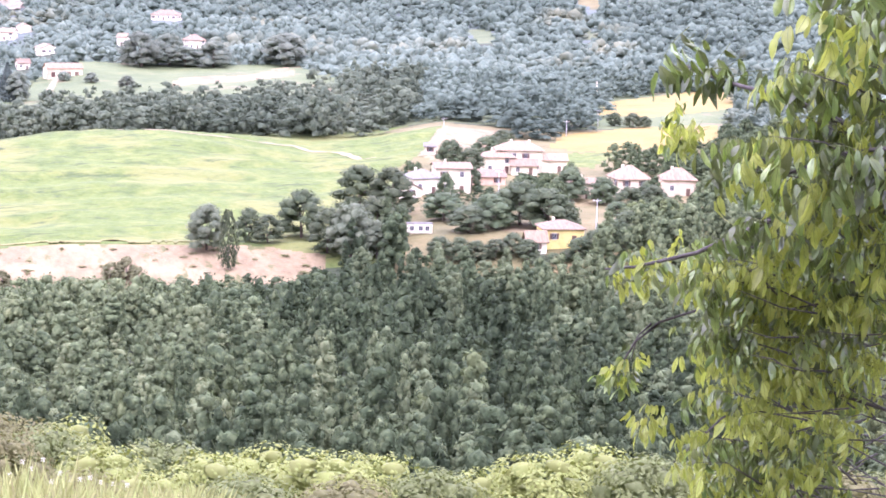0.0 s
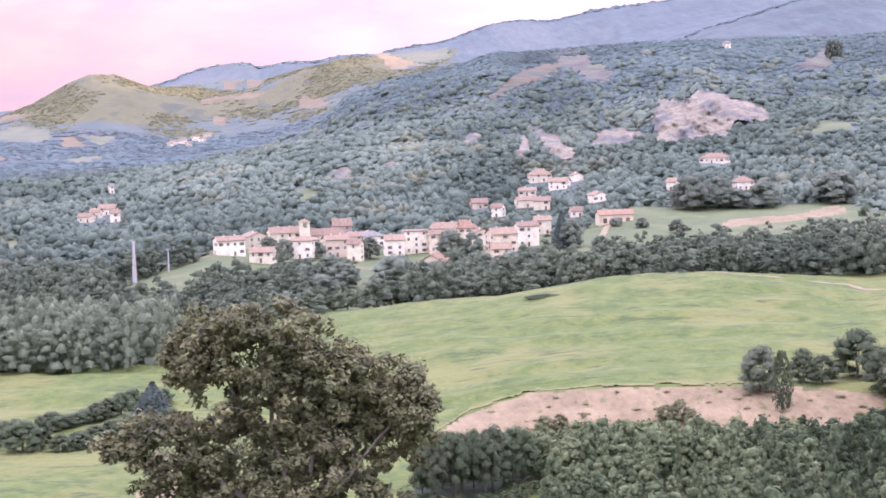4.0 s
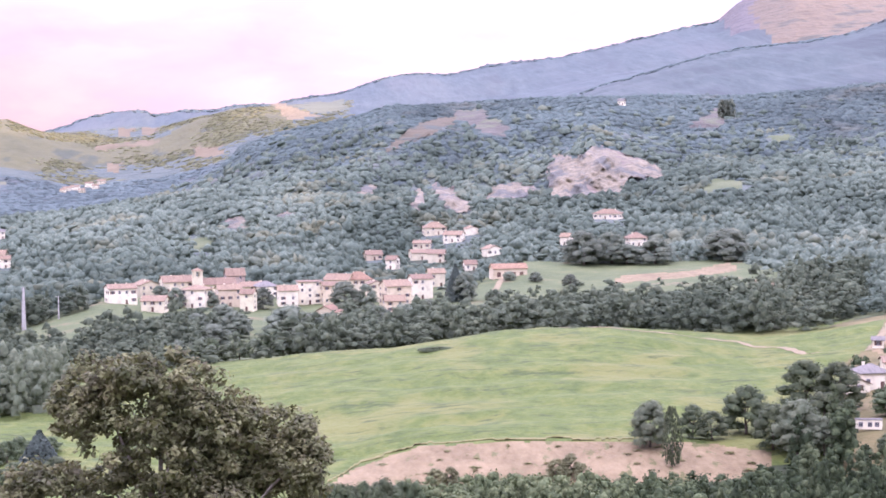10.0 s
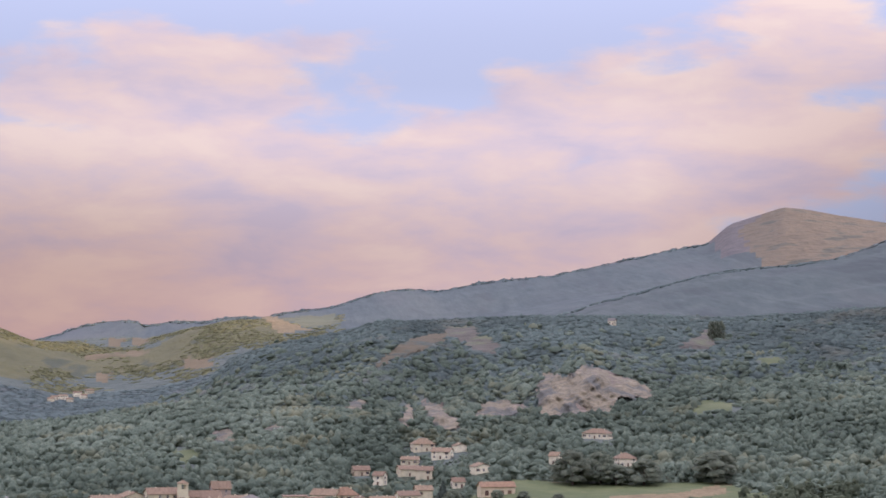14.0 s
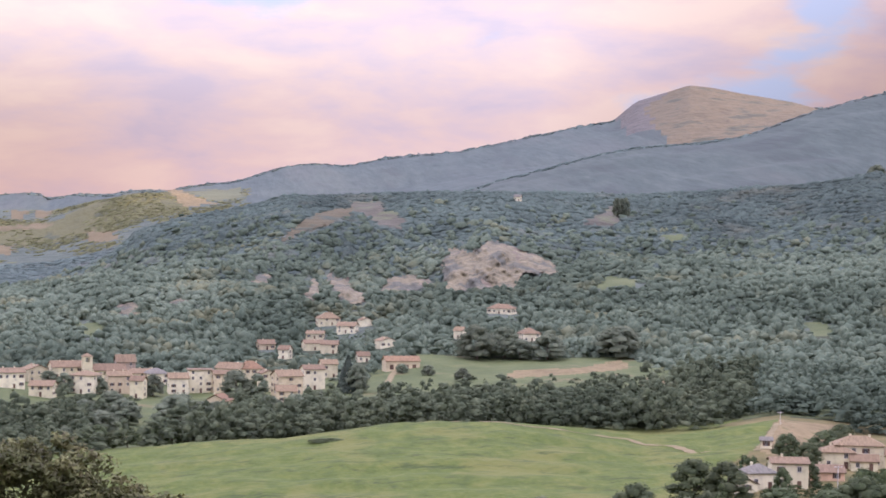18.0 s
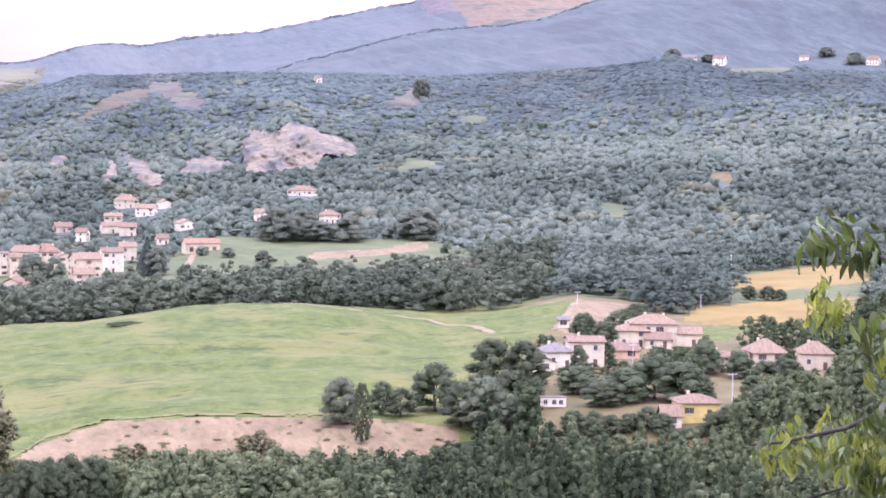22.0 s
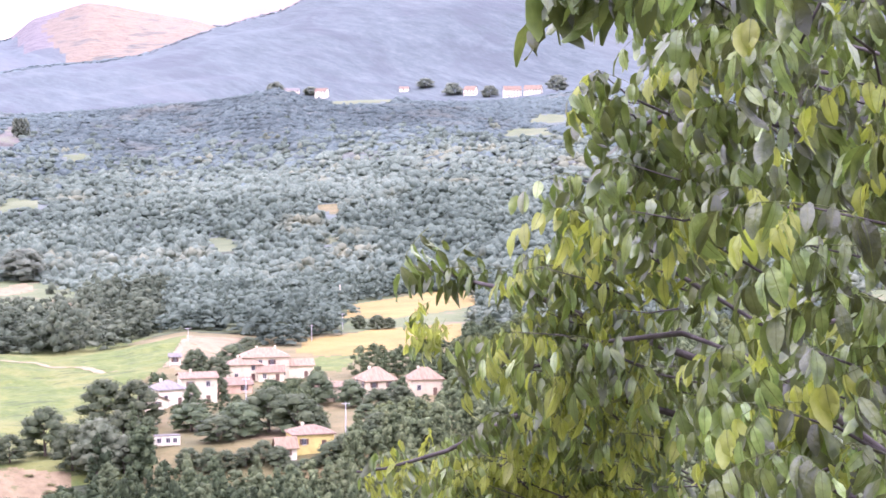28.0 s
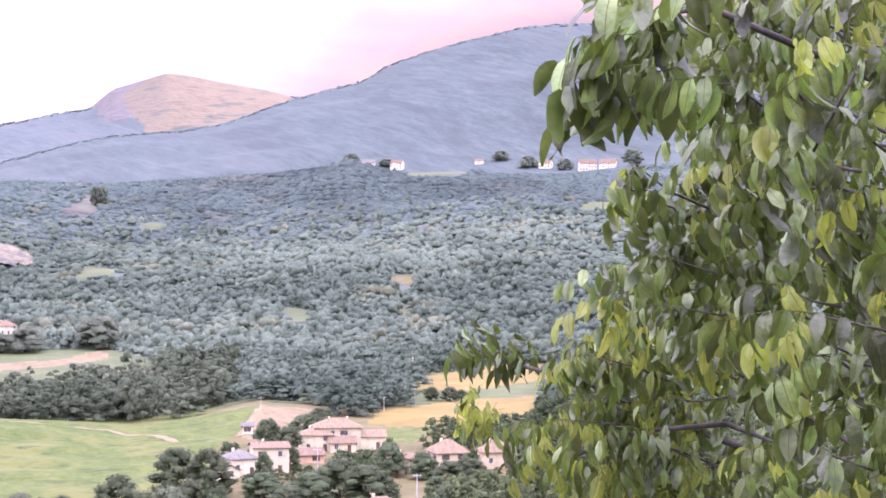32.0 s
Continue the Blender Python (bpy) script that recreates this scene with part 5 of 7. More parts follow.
# ---- rock faces ----
def rock_face(name, label, corners, r0, r1, bulge, step, mat=CRAG, category="rock"):
    """A broken face of bare rock standing out of the slope inside the corners, with gullies, ledges and a ragged edge."""
    a0, a1 = min(c[0] for c in corners) - 0.08, max(c[0] for c in corners) + 0.08
    e0, e1 = min(c[1] for c in corners) - 0.06, max(c[1] for c in corners) + 0.08
    na, ne = int((a1 - a0) / step) + 2, int((e1 - e0) / step) + 2
    aa, ee = np.linspace(a0, a1, na), np.linspace(e0, e1, ne)
    rr = np.array([[reach(a, e, r0, r1) for e in ee] for a in aa])
    for _ in range(3):
        rr = np.minimum(rr, smooth(smooth(rr, 3).T, 3).T)
    rr = smooth(smooth(rr, 3).T, 3).T
    verts = []
    for i, a in enumerate(aa):
        for k, e in enumerate(ee):
            x, z = a * 30.0, e * 30.0
            slant = x + 0.7 * z
            ridge = 1 - abs(noise.noise((slant / 13, z / 30, 7.0))) * 2
            ledge = noise.noise((x / 22, (z - 0.35 * x) / 6.5, 3.0))
            grit = noise.noise((x / 3.4, z / 3.4, 5.0))
            r = rr[i, k] - 3.0 - bulge * (0.6 * ridge + 0.45 * ledge + 0.28 * grit)
            verts.append((r * math.sin(radians(a)), r * math.cos(radians(a)), r * math.tan(radians(e))))
    f = np.array([(i * ne + k, (i + 1) * ne + k, (i + 1) * ne + k + 1, i * ne + k + 1) for i in range(na - 1) for k in range(ne - 1)])
    ca = np.repeat((aa[:-1] + aa[1:]) / 2, ne - 1)
    ce = np.tile((ee[:-1] + ee[1:]) / 2, na - 1)
    wa = ca + 0.10 * np.array([noise.noise((a * 9, e * 9, 1.0)) for a, e in zip(ca, ce)])
    we = ce + 0.10 * np.array([noise.noise((a * 9, e * 9, 4.0)) for a, e in zip(ca, ce)])
    f = f[inside(wa, we, corners)]
    return tagged(mesh_object(name, np.array(verts), f, [mat]), label, category)


rock_face("quarry_face", "pale broken rock face of an old quarry with a grey crest", ((6.41, -1.75), (6.31, -0.88), (6.57, -0.47), (7.31, -0.58), (7.69, -0.21), (8.54, -0.44), (9.52, -0.8), (9.76, -1.14), (8.7, -1.19), (8.53, -1.6), (7.53, -1.74)), 1450, 1800, 17.0, 0.03)
for c in (((4.43, -1.8), (4.64, -1.42), (5.39, -1.27), (6.05, -1.51), (5.55, -1.78)), ((2.88, -1.62), (2.88, -1.34), (3.47, -1.47), (3.71, -1.78), (4.07, -1.9), (3.95, -2.19), (3.37, -2.14)),
          ((2.13, -2.1), (2.46, -1.44), (2.76, -1.7), (2.53, -2.11)), ((0.66, -1.69), (0.79, -1.39), (1.21, -1.32), (1.16, -1.66)),
          ((-3.25, -2.53), (-3.19, -2.32), (-2.82, -2.21), (-2.55, -2.44), (-2.69, -2.6)), ((-1.8, -2.32), (-1.59, -2.13), (-1.25, -2.01), (-1.17, -2.21), (-1.43, -2.37))):
    rock_face("rock_outcrop", "pale craggy rock outcrop breaking out of the wooded slope", c, 1200, 2000, 6.0, 0.025)
rock_face("bare_slope", "olive-brown heath on a bare knoll above the quarry", ((1.4, -0.41), (2.17, 0.32), (2.93, 0.63), (3.6, 0.68), (3.9, 0.5), (3.51, 0.4), (2.58, 0.06)), 1700, 2300, 2.5, 0.04, HEATH, "slope")
rock_face("bare_slope", "russet scree on the crown of a bare knoll", ((3.5, 0.86), (4.44, 0.88), (5.2, 0.36), (5.05, 0.07), (4.26, 0.26), (3.6, 0.5)), 1700, 2300, 2.5, 0.04, RUSSET, "slope")
rock_face("bare_slope", "russet scree patch high on the wooded mountainside", ((10.43, 0.32), (10.84, 0.56), (11.25, 0.9), (11.56, 0.62), (11.48, 0.29)), 1700, 2300, 2.5, 0.04, RUSSET, "slope")


# ---- the woods ----
# the wood below the slope
az, r = scatter(-1.5, 40, 205, 452, 5.3)
k = (az > 2.0 - (r - 205) * 0.016) | (r > 395) | ((az > -0.9) & (r < 300))
k &= (r < 376) | (az > 13.4)
k &= (r < 437) | (az > 14.6)
k &= ~((r > 298) & (r < 376) & (az < 2.9 - (r - 340) * 0.004))
az, r = az[k], r[k]
k = r < 300
pale = rng.random(len(az)) < 0.16
wood("woodland", "dense grey-green pine and broadleaf wood below the slope", NEAREST_CROWNS, WOOD, az[k & ~pale], r[k & ~pale], 5.9, 13.4, 0.42)
wood("woodland", "dense dark green broadleaf wood filling the valley floor", NEAR_CROWNS, WOOD, az[~k & ~pale], r[~k & ~pale], 5.6, 12.0, 0.42)
wood("woodland", "lighter yellow-green trees mixed into the wood", NEAREST_CROWNS, WOODLIGHT, az[pale], r[pale], 5.4, 12.6, 0.4)
# the wood's far edge, low enough to leave the bank open to view
az, r = scatter(-0.6, 13.6, 372, 435, 6.2)
k = (az > -0.5 - (r - 372) * 0.006) & ((r > 384) | (az > 2.8))
az, r = az[k], r[k]
crest = np.interp(az, [-0.6, 0.5, 2, 5, 9, 12, 13.6], [-10.7, -10.4, -10.05, -9.85, -9.9, -9.75, -9.3])
high = np.clip(r * np.tan(np.radians(crest + rng.normal(0, 0.13, len(az)))) - ground_z(az, r), 3.0, 13.0)
k = high > 4.2
az, r, high = az[k], r[k], high[k]
wood("woodland", "dark edge of the wood along the foot of the bank", EDGE_CROWNS, WOOD, az, r, np.clip(high * 0.85, 2.6, 8.0), high, 0.12, clear=False)
az = rng.uniform(-1.1, 2.6, 260)
r = np.interp(az, [-1.1, 0.6, 1.1, 1.6, 2.6], [356, 355, 357, 365, 376]) + rng.uniform(0, 14, 260)
wood("undergrowth", "dark bushes under the trees beside the clearing", EDGE_CROWNS, WOOD, az, r, 2.8, 1.8, 0.5, clear=False)
# weeds and clods scattered over the bank
az = rng.uniform(-0.2, 12.5, 60)
el = np.interp(az, [-0.4, 0.6, 2.4, 5, 9, 12.9], [-10.4, -9.8, -9.25, -9.1, -9.1, -9.3]) - rng.uniform(0, 0.75, 60)
k = np.array([noise.noise((a * 0.9, e * 2.5, 6.0)) for a, e in zip(az, el)]) > -0.05
az, el = az[k], el[k]
r = np.array([reach(a, e, 400) for a, e in zip(az, el)])
wood("bank_weeds", "low dry weeds and tussocks growing on the bare earth", BELT_CROWNS, TURF, az, r, 2.0, 0.4, 0.6, clear=False, sink=0.1)
# belts of trees round the meadow, hamlet and village
az, r = scatter(-16, 36, 650, 905, 8.4)
k = ~((az > -7.5) & (az < 15.5) & (r < 668)) & ~((az > 14.4) & (r < 690) & (az < 17.9)) & ~((az > 17.5) & (r < 640))
k &= ~((az > -7.3) & (az < 4.2) & (r > 845))
right = az > 15.2 + (r - 690) * 0.004
wood("tree_belt", "dark green belt of broadleaf trees behind the meadow", BELT_CROWNS, WOODMID, az[k & ~right], r[k & ~right], 10.4, 12.0, 0.42)
wood("slope_wood", "grey-green wood at the foot of the slope behind the hamlet", BELT_CROWNS, WOODSLOPE_HAZED, az[k & right], r[k & right], 10.0, 10.8, 0.42)
az, r = scatter(14.0, 36, 450, 650, 6.5)
k = (az > 22.6) | ((az > 19.7) & (r < 505) & (rng.random(len(az)) < 0.7)) | ((r > 490) & (r < 545) & (az > 15.2) & (az < 20.4)) | ((az > 21.2) & (r > 560) & (az < 36) & (r < 600)) | ((az < 16.0) & (r > 500) & (r < 560))
wood("hamlet_trees", "dark green trees standing among the houses of the hamlet", EDGE_CROWNS, WOOD, az[k], r[k], 6.8, 8.5)
az, r = scatter(-16, -8.0, 552, 640, 6.6)
wood("tree_row", "tall grey-green row of trees at the edge of the meadow", ROW_CROWNS, WOODPALE, az, r, 8.0, 15.5, 0.25, clear=False)
# the wooded slopes: leaf colours turn paler and bluer upward, painting in haze
az, r = scatter(-17, 38, 905, 1420, 7.6)
k = ~((az > -7.2) & (az < 4.2) & (r < 960))
wood("slope_wood", "grey-green mixed wood covering the lower slope", MID_CROWNS, WOODSLOPE_HAZED, az[k], r[k], 10.8, 9.2, 0.46, sink=3.4)
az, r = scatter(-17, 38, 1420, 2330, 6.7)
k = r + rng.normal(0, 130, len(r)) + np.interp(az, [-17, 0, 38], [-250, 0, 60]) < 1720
wood("mountain_wood", "grey-green forest covering the middle of the mountainside", UPPER_CROWNS, WOODSLOPE_HAZED, az[k], r[k], 10.2, 7.0, 0.46, sink=2.6, drape=True)
wood("mountain_wood", "forest on the upper mountainside, blue haze painted into its colour", FAR_CROWNS, WOODFAR_HAZED, az[~k], r[~k], 10.6, 4.4, 0.42, sink=1.5, drape=True)
# the long ridge that climbs towards the peak, and the peak's own flank
def on_crest(az, r, r0, r1):
    """True for places close under the skyline of a ridge."""
    el = np.degrees(np.arctan2(HEIGHT, RR[:, None]))
    top = np.where(((RR >= r0) & (RR <= r1))[:, None], el, -90.0).max(0)
    return np.degrees(np.arctan2(ground_z(az, r), r)) > np.interp(az, AZ, top) - 0.05


az, r = scatter(-1.5, 38, 2330, 3420, 9.0)
k = on_crest(az, r, 2330, 3420) & (rng.random(len(az)) < 0.45)
az, r = az[k], r[k]
wood("ridge_wood", "trees on the crest of the long ridge, tinted blue as haze", FAR_CROWNS, WOODRIDGE_HAZED, az, r, 12.0, 3.4, 0.5, sink=0.8, drape=True)
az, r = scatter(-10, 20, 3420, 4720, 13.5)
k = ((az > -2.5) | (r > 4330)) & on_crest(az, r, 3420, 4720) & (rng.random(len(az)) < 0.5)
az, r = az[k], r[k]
wood("far_ridge_wood", "trees on the crest of the farthest ridge, paled blue as haze", FAR_CROWNS, WOODRIDGE_HAZED, az, r, 17.0, 4.6, 0.5, sink=1.1, drape=True)
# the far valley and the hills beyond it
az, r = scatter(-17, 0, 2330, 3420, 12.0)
wood("valley_wood", "woods filling the far valley, tinted blue-green as haze", FAR_CROWNS, WOODRIDGE_HAZED, az, r, 17.0, 2.8, 0.33, sink=0.8, drape=True)
az, r = scatter(-15, 0.5, 3430, 4280, 11.5)
k = np.array([noise.noise((q * math.sin(radians(a)) / 130, q * math.cos(radians(a)) / 260, 3.0)) for a, q in zip(az, r)]) + rng.normal(0, 0.12, len(az)) > 0.02
wood("hill_trees", "small olive trees and scrub covering the far hills", FAR_CROWNS, WOODHILL, az[k], r[k], 14.0, 2.2, 0.4, sink=0.7, drape=True)


# ---- single trees ----
def tube(bm, path, radii, sides=7):
    """A tapered tube along a path of points."""
    rings = []
    for i, p in enumerate(path):
        d = (Vector(path[min(i + 1, len(path) - 1)]) - Vector(path[max(i - 1, 0)])).normalized()
        u = d.orthogonal().normalized()
        v = d.cross(u)
        rings.append([bm.verts.new(Vector(p) + (u * math.cos(6.2832 * k / sides) + v * math.sin(6.2832 * k / sides)) * radii[i]) for k in range(sides)])
    for a, b in zip(rings, rings[1:]):
        for k in range(sides):
            bm.faces.new((a[k], a[(k + 1) % sides], b[(k + 1) % sides], b[k])).smooth = True
    bm.faces.new(rings[-1])


DARKLEAF = material("dark_tree_leaves", [(0.04, 0.055, 0.024), (0.07, 0.089, 0.039), (0.108, 0.125, 0.055)], 6.0, 0.75, island=0.1, bump=0.8, bump_scale=18, through_light=0.25, random_object=0.2)
PALELEAF = material("pale_tree_leaves", [(0.07, 0.084, 0.046), (0.115, 0.132, 0.074), (0.17, 0.185, 0.108)], 6.0, 0.8, island=0.1, bump=0.8, bump_scale=18, through_light=0.25, random_object=0.1)
SLOPELEAF_HAZED = material("hazed_single_leaves", [(0.08, 0.097, 0.066), (0.13, 0.15, 0.1), (0.19, 0.206, 0.135)], 6.0, 0.9, island=0.08, bump=0.8, bump_scale=18, through_light=0.25, random_object=0.25)
SHRUBLEAF = material("shrub_leaves", [(0.12, 0.125, 0.055), (0.18, 0.18, 0.085), (0.24, 0.232, 0.12)], 6.0, 0.9, island=0.1, bump=0.6, bump_scale=18, through_light=0.35, random_object=0.15)
CONIFER = material("conifer_needles", [(0.028, 0.04, 0.03), (0.05, 0.065, 0.048), (0.07, 0.085, 0.06)], 0.6, 0.85, island=0.25)


def tree_proto(kind, seed):
    """A tree one metre high and about one wide: trunk, limbs and a crown."""
    rg = np.random.default_rng(seed)
    ob = new("tree")
    bm = bmesh.new()
    tube(bm, [(0, 0, -0.08), (0.01, 0, 0.15), (0.0, 0.02, 0.35), (0.01, 0.0, 0.62)], [0.035, 0.027, 0.02, 0.008])
    part("trunk", bm, BARK, ob)
    for k in range(4):
        a = k * 1.6 + seed
        bm = bmesh.new()
        tube(bm, [(0, 0, 0.2 + 0.05 * k), (0.12 * math.cos(a), 0.12 * math.sin(a), 0.36 + 0.06 * k), (0.26 * math.cos(a), 0.26 * math.sin(a), 0.5 + 0.07 * k)], [0.014, 0.009, 0.003], 5)
        part("limb", bm, BARK, ob)
    if kind == "conifer":
        m = 1400
        h = rg.uniform(0.04, 1, m) ** 1.2
        a = rg.uniform(0, 6.283, m)
        q = (0.5 * (1 - h) ** 0.8) * rg.uniform(0.75, 1.05, m)
        p = np.stack([q * np.cos(a), q * np.sin(a), h], -1)
        v, f = sprays(p, np.stack([np.cos(a), np.sin(a), np.full(m, 0.5)], -1), 0.09, rg, 0.4)
        mat = CONIFER
    elif kind == "poplar":
        m = 1000
        h = rg.uniform(0.06, 1, m)
        a = rg.uniform(0, 6.283, m)
        q = 0.5 * np.sin(np.pi * np.clip(0.12 + 0.82 * h, 0, 1)) ** 0.7 * rg.uniform(0.7, 1.05, m) * (1 + 0.12 * np.sin(9 * h + 3 * a))
        p = np.stack([q * np.cos(a), q * np.sin(a), h], -1)
        v, f = sprays(p, np.stack([np.cos(a), np.sin(a), np.full(m, 0.7)], -1), 0.08, rg, 0.3)
        mat = DARKLEAF
    else:
        v, f = billow(seed, 26, 1.05, 0.66, 2300, 0.043, 0.15, 0.2, 0.38, 0.9, 0.8, 0.88)
        mat = {"pale": PALELEAF, "slope": SLOPELEAF_HAZED, "shrub": SHRUBLEAF}.get(kind, DARKLEAF)
    if kind == "grove":
        v[:, 2] = 0.17 + 0.83 * v[:, 2] / v[:, 2].max()
    mesh_object("crown", v, f, [mat], ob)
    return ob


TREE_LABEL = {"grove": "tall dark broadleaf tree with a bare trunk beside the clearing", "shrub": "pale yellow-green shrub at the foot of the earth bank",
              "slope": "tree beyond the meadow, distance haze mixed into its leaf colour",
              "dark": "dark green rounded broadleaf tree at the field's edge", "pale": "pale grey-green willow-like tree with a loose crown",
              "poplar": "slim dark poplar standing at the meadow's foot", "conifer": "dark pointed conifer standing among the others"}


FIRST_TREES = {}
planted = 0


def tree(kind, az, r, h, w):
    """A single tree of that height and width at a heading and a distance."""
    global planted
    # past 700 m a tree takes paler leaves whose colour stands for haze
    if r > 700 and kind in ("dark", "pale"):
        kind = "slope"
    m = Matrix.Translation(spot(az, r, -0.1)) @ pose(0, 0, 0, 0, 0, hrng.uniform(0, 360)) @ Matrix.Diagonal((w * 1.12, w * 1.12, h, 1))
    key = (kind, planted % 3 if kind in ("dark", "pale", "slope", "grove") else 0)
    planted += 1
    if key not in FIRST_TREES:
        ob = FIRST_TREES[key] = tree_proto(kind, 70 + len(FIRST_TREES))
        ob.matrix_basis = m
    else:
        ob = copy_thing(FIRST_TREES[key], m @ Matrix.Diagonal((*(1 / s for s in FIRST_TREES[key].scale), 1)))
    tagged(ob, TREE_LABEL[kind], "tree", "trees round the meadow and the houses")


tree("pale", 9.32, 448, 11.7, 8.4)
tree("poplar", 9.97, 436, 13.8, 4.3)
tree("dark", 10.58, 456, 8.5, 6.4)
tree("dark", 11.13, 454, 7.2, 6.9)
tree("dark", 12.14, 462, 12.5, 10.6)
tree("dark", 12.93, 446, 11.4, 8.4)
tree("pale", 13.64, 442, 13.7, 10.9)
tree("pale", 14.41, 440, 9.4, 7.7)
tree("dark", 13.87, 492, 13.7, 13.3)
tree("dark", 14.84, 486, 12.5, 11.4)
tree("dark", 14.39, 456, 11.3, 10.2)
tree("dark", 15.12, 458, 8.6, 4.6)
tree("dark", 16.45, 500, 8.8, 5.0)
tree("dark", 16.4, 474, 7.6, 9.6)
tree("dark", 17.18, 456, 6.8, 9.4)
tree("dark", 17.85, 462, 8.8, 11.4)
tree("dark", 18.69, 466, 11.6, 12.3)
tree("dark", 19.53, 462, 10.5, 11.7)
tree("dark", 20.08, 462, 6.3, 6.2)
tree("dark", 16.54, 568, 9.0, 7.7)
tree("dark", 17.17, 562, 7.7, 7.3)
tree("dark", 17.66, 588, 8.3, 9.3)
tree("dark", 18.10, 604, 8.5, 8.9)
tree("dark", 21.40, 700, 5.3, 5.3)
tree("dark", 21.93, 696, 5.6, 6.1)
tree("dark", 22.29, 698, 4.4, 4.5)
tree("dark", 21.60, 484, 3.9, 5.7)
tree("dark", 21.14, 506, 7.7, 7.7)
tree("dark", 21.94, 490, 7.1, 7.5)
tree("dark", 22.67, 494, 7.1, 7.2)
tree("dark", 20.17, 512, 9.7, 9.0)
tree("dark", -12.61, 436, 7.7, 8.4)
tree("dark", -12.04, 438, 7.9, 4.6)
tree("dark", -11.48, 432, 4.3, 5.1)
tree("dark", -10.98, 434, 4.4, 5.7)
tree("dark", -10.48, 442, 4.4, 5.8)
tree("dark", -9.99, 446, 4.6, 5.9)
tree("dark", -9.48, 450, 5.1, 6.6)
tree("conifer", -8.78, 462, 10.0, 11.5)
tree("dark", -8.32, 454, 5.2, 6.0)
tree("dark", -2.18, 920, 10.9, 9.7)
tree("dark", 0.26, 898, 14.9, 13.7)
tree("dark", 0.90, 898, 12.4, 9.5)
tree("dark", -5.20, 958, 7.4, 8.4)
tree("dark", -4.75, 912, 10.2, 8.0)
tree("dark", -3.75, 916, 8.8, 8.6)
tree("dark", -1.45, 796, 15.0, 18.2)
tree("dark", -0.86, 788, 12.8, 13.9)
tree("conifer", 3.55, 900, 17.1, 11.1)
tree("dark", 3.84, 896, 14.4, 10.5)
tree("dark", 5.16, 978, 5.1, 6.3)
tree("dark", 5.93, 964, 5.6, 6.8)
tree("dark", 6.96, 934, 7.0, 7.7)
tree("dark", 4.68, 892, 4.7, 7.8)
tree("pale", 7.37, 1050, 20.3, 20.3)
tree("dark", 8.19, 1060, 18.5, 17.4)
tree("dark", 8.65, 1052, 12.1, 14.2)
tree("dark", 9.48, 1050, 15.2, 18.5)
tree("pale", 11.59, 1062, 18.4, 24.9)
tree("pale", -4.49, 764, 9.3, 13.4)
tree("pale", 1.25, 794, 12.7, 11.6)
for az, r, h, w in ((18.95, 437, 5.2, 5.5), (19.35, 434, 2.8, 4.5), (19.75, 436, 2.4, 4.0), (20.15, 437, 2.6, 4.5), (20.5, 438, 5.6, 5.5), (20.9, 440, 6.5, 6.0), (21.4, 446, 7.0, 6.5), (21.9, 450, 7.5, 7.0),
                    (18.5, 440, 5.5, 5.0), (18.0, 438, 4.8, 5.5), (17.4, 436, 5.2, 5.0), (16.9, 436, 6.0, 5.5), (16.3, 438, 5.4, 5.5), (21.0, 520, 6.0, 5.5), (22.5, 512, 6.5, 6.0), (17.2, 528, 7.0, 5.0)):
    tree("dark", az, r, h, w)
for az in (11.45, 11.58, 11.7):
    tree("dark", az, reach(az, 0.52, 1500), 21.0, 9.0)
# tall trees behind the clearing in the wood, and two pale shrubs at the foot of the bank
for k in range(11):
    az = -0.85 + 0.31 * k + hrng.uniform(-0.06, 0.06)
    tree("grove", az, 368 + hrng.uniform(-3, 8) + 0.9 * k, hrng.uniform(11.5, 14.0), hrng.uniform(5.0, 7.2))
for az, r, h, w in ((6.5, 431, 4.6, 4.0), (6.95, 432, 5.2, 4.4), (7.3, 430, 4.0, 3.4), (2.9, 428, 4.2, 4.2), (3.35, 429, 4.0, 3.6), (4.6, 428, 3.4, 3.4)):
    tree("shrub", az, r, h, w)
tree("dark", -1.2, 300, 9.5, 6.0)
tree("dark", -0.6, 300, 11.0, 6.5)
tree("dark", 0.0, 302, 10.5, 6.0)
tree("dark", 0.6, 304, 10.0, 5.5)
tree("dark", 1.05, 306, 9.0, 5.0)
tree("poplar", 1.75, 318, 7.0, 2.8)
for az, r, h, w in ((-4.7, 702, 8.5, 8.0), (-4.2, 690, 7.0, 7.5), (-3.75, 696, 9.0, 8.0), (-3.3, 688, 6.5, 7.0), (-2.9, 694, 8.0, 8.0), (-2.45, 690, 7.5, 7.0), (-2.0, 700, 9.5, 8.5),
                    (-1.6, 696, 8.0, 8.0), (-1.15, 706, 10.5, 9.0), (-0.7, 704, 9.0, 8.0), (-3.6, 775, 9.0, 12.0), (-4.1, 800, 11.0, 12.0), (-3.0, 800, 11.5, 12.5), (-3.4, 830, 12.0, 12.0),
                    (-0.3, 800, 11.0, 11.0), (0.5, 780, 10.0, 10.0), (2.0, 800, 12.0, 11.0), (2.7, 815, 11.0, 11.0), (18.95, 2530, 24.0, 24.0), (20.0, 2560, 12.0, 20.0), (24.2, 2500, 17.0, 24.0),
                    (25.3, 2460, 16.0, 22.0), (27.3, 2440, 22.0, 26.0), (23.4, 2560, 14.0, 22.0)):
    tree("dark", az, r, h, w)
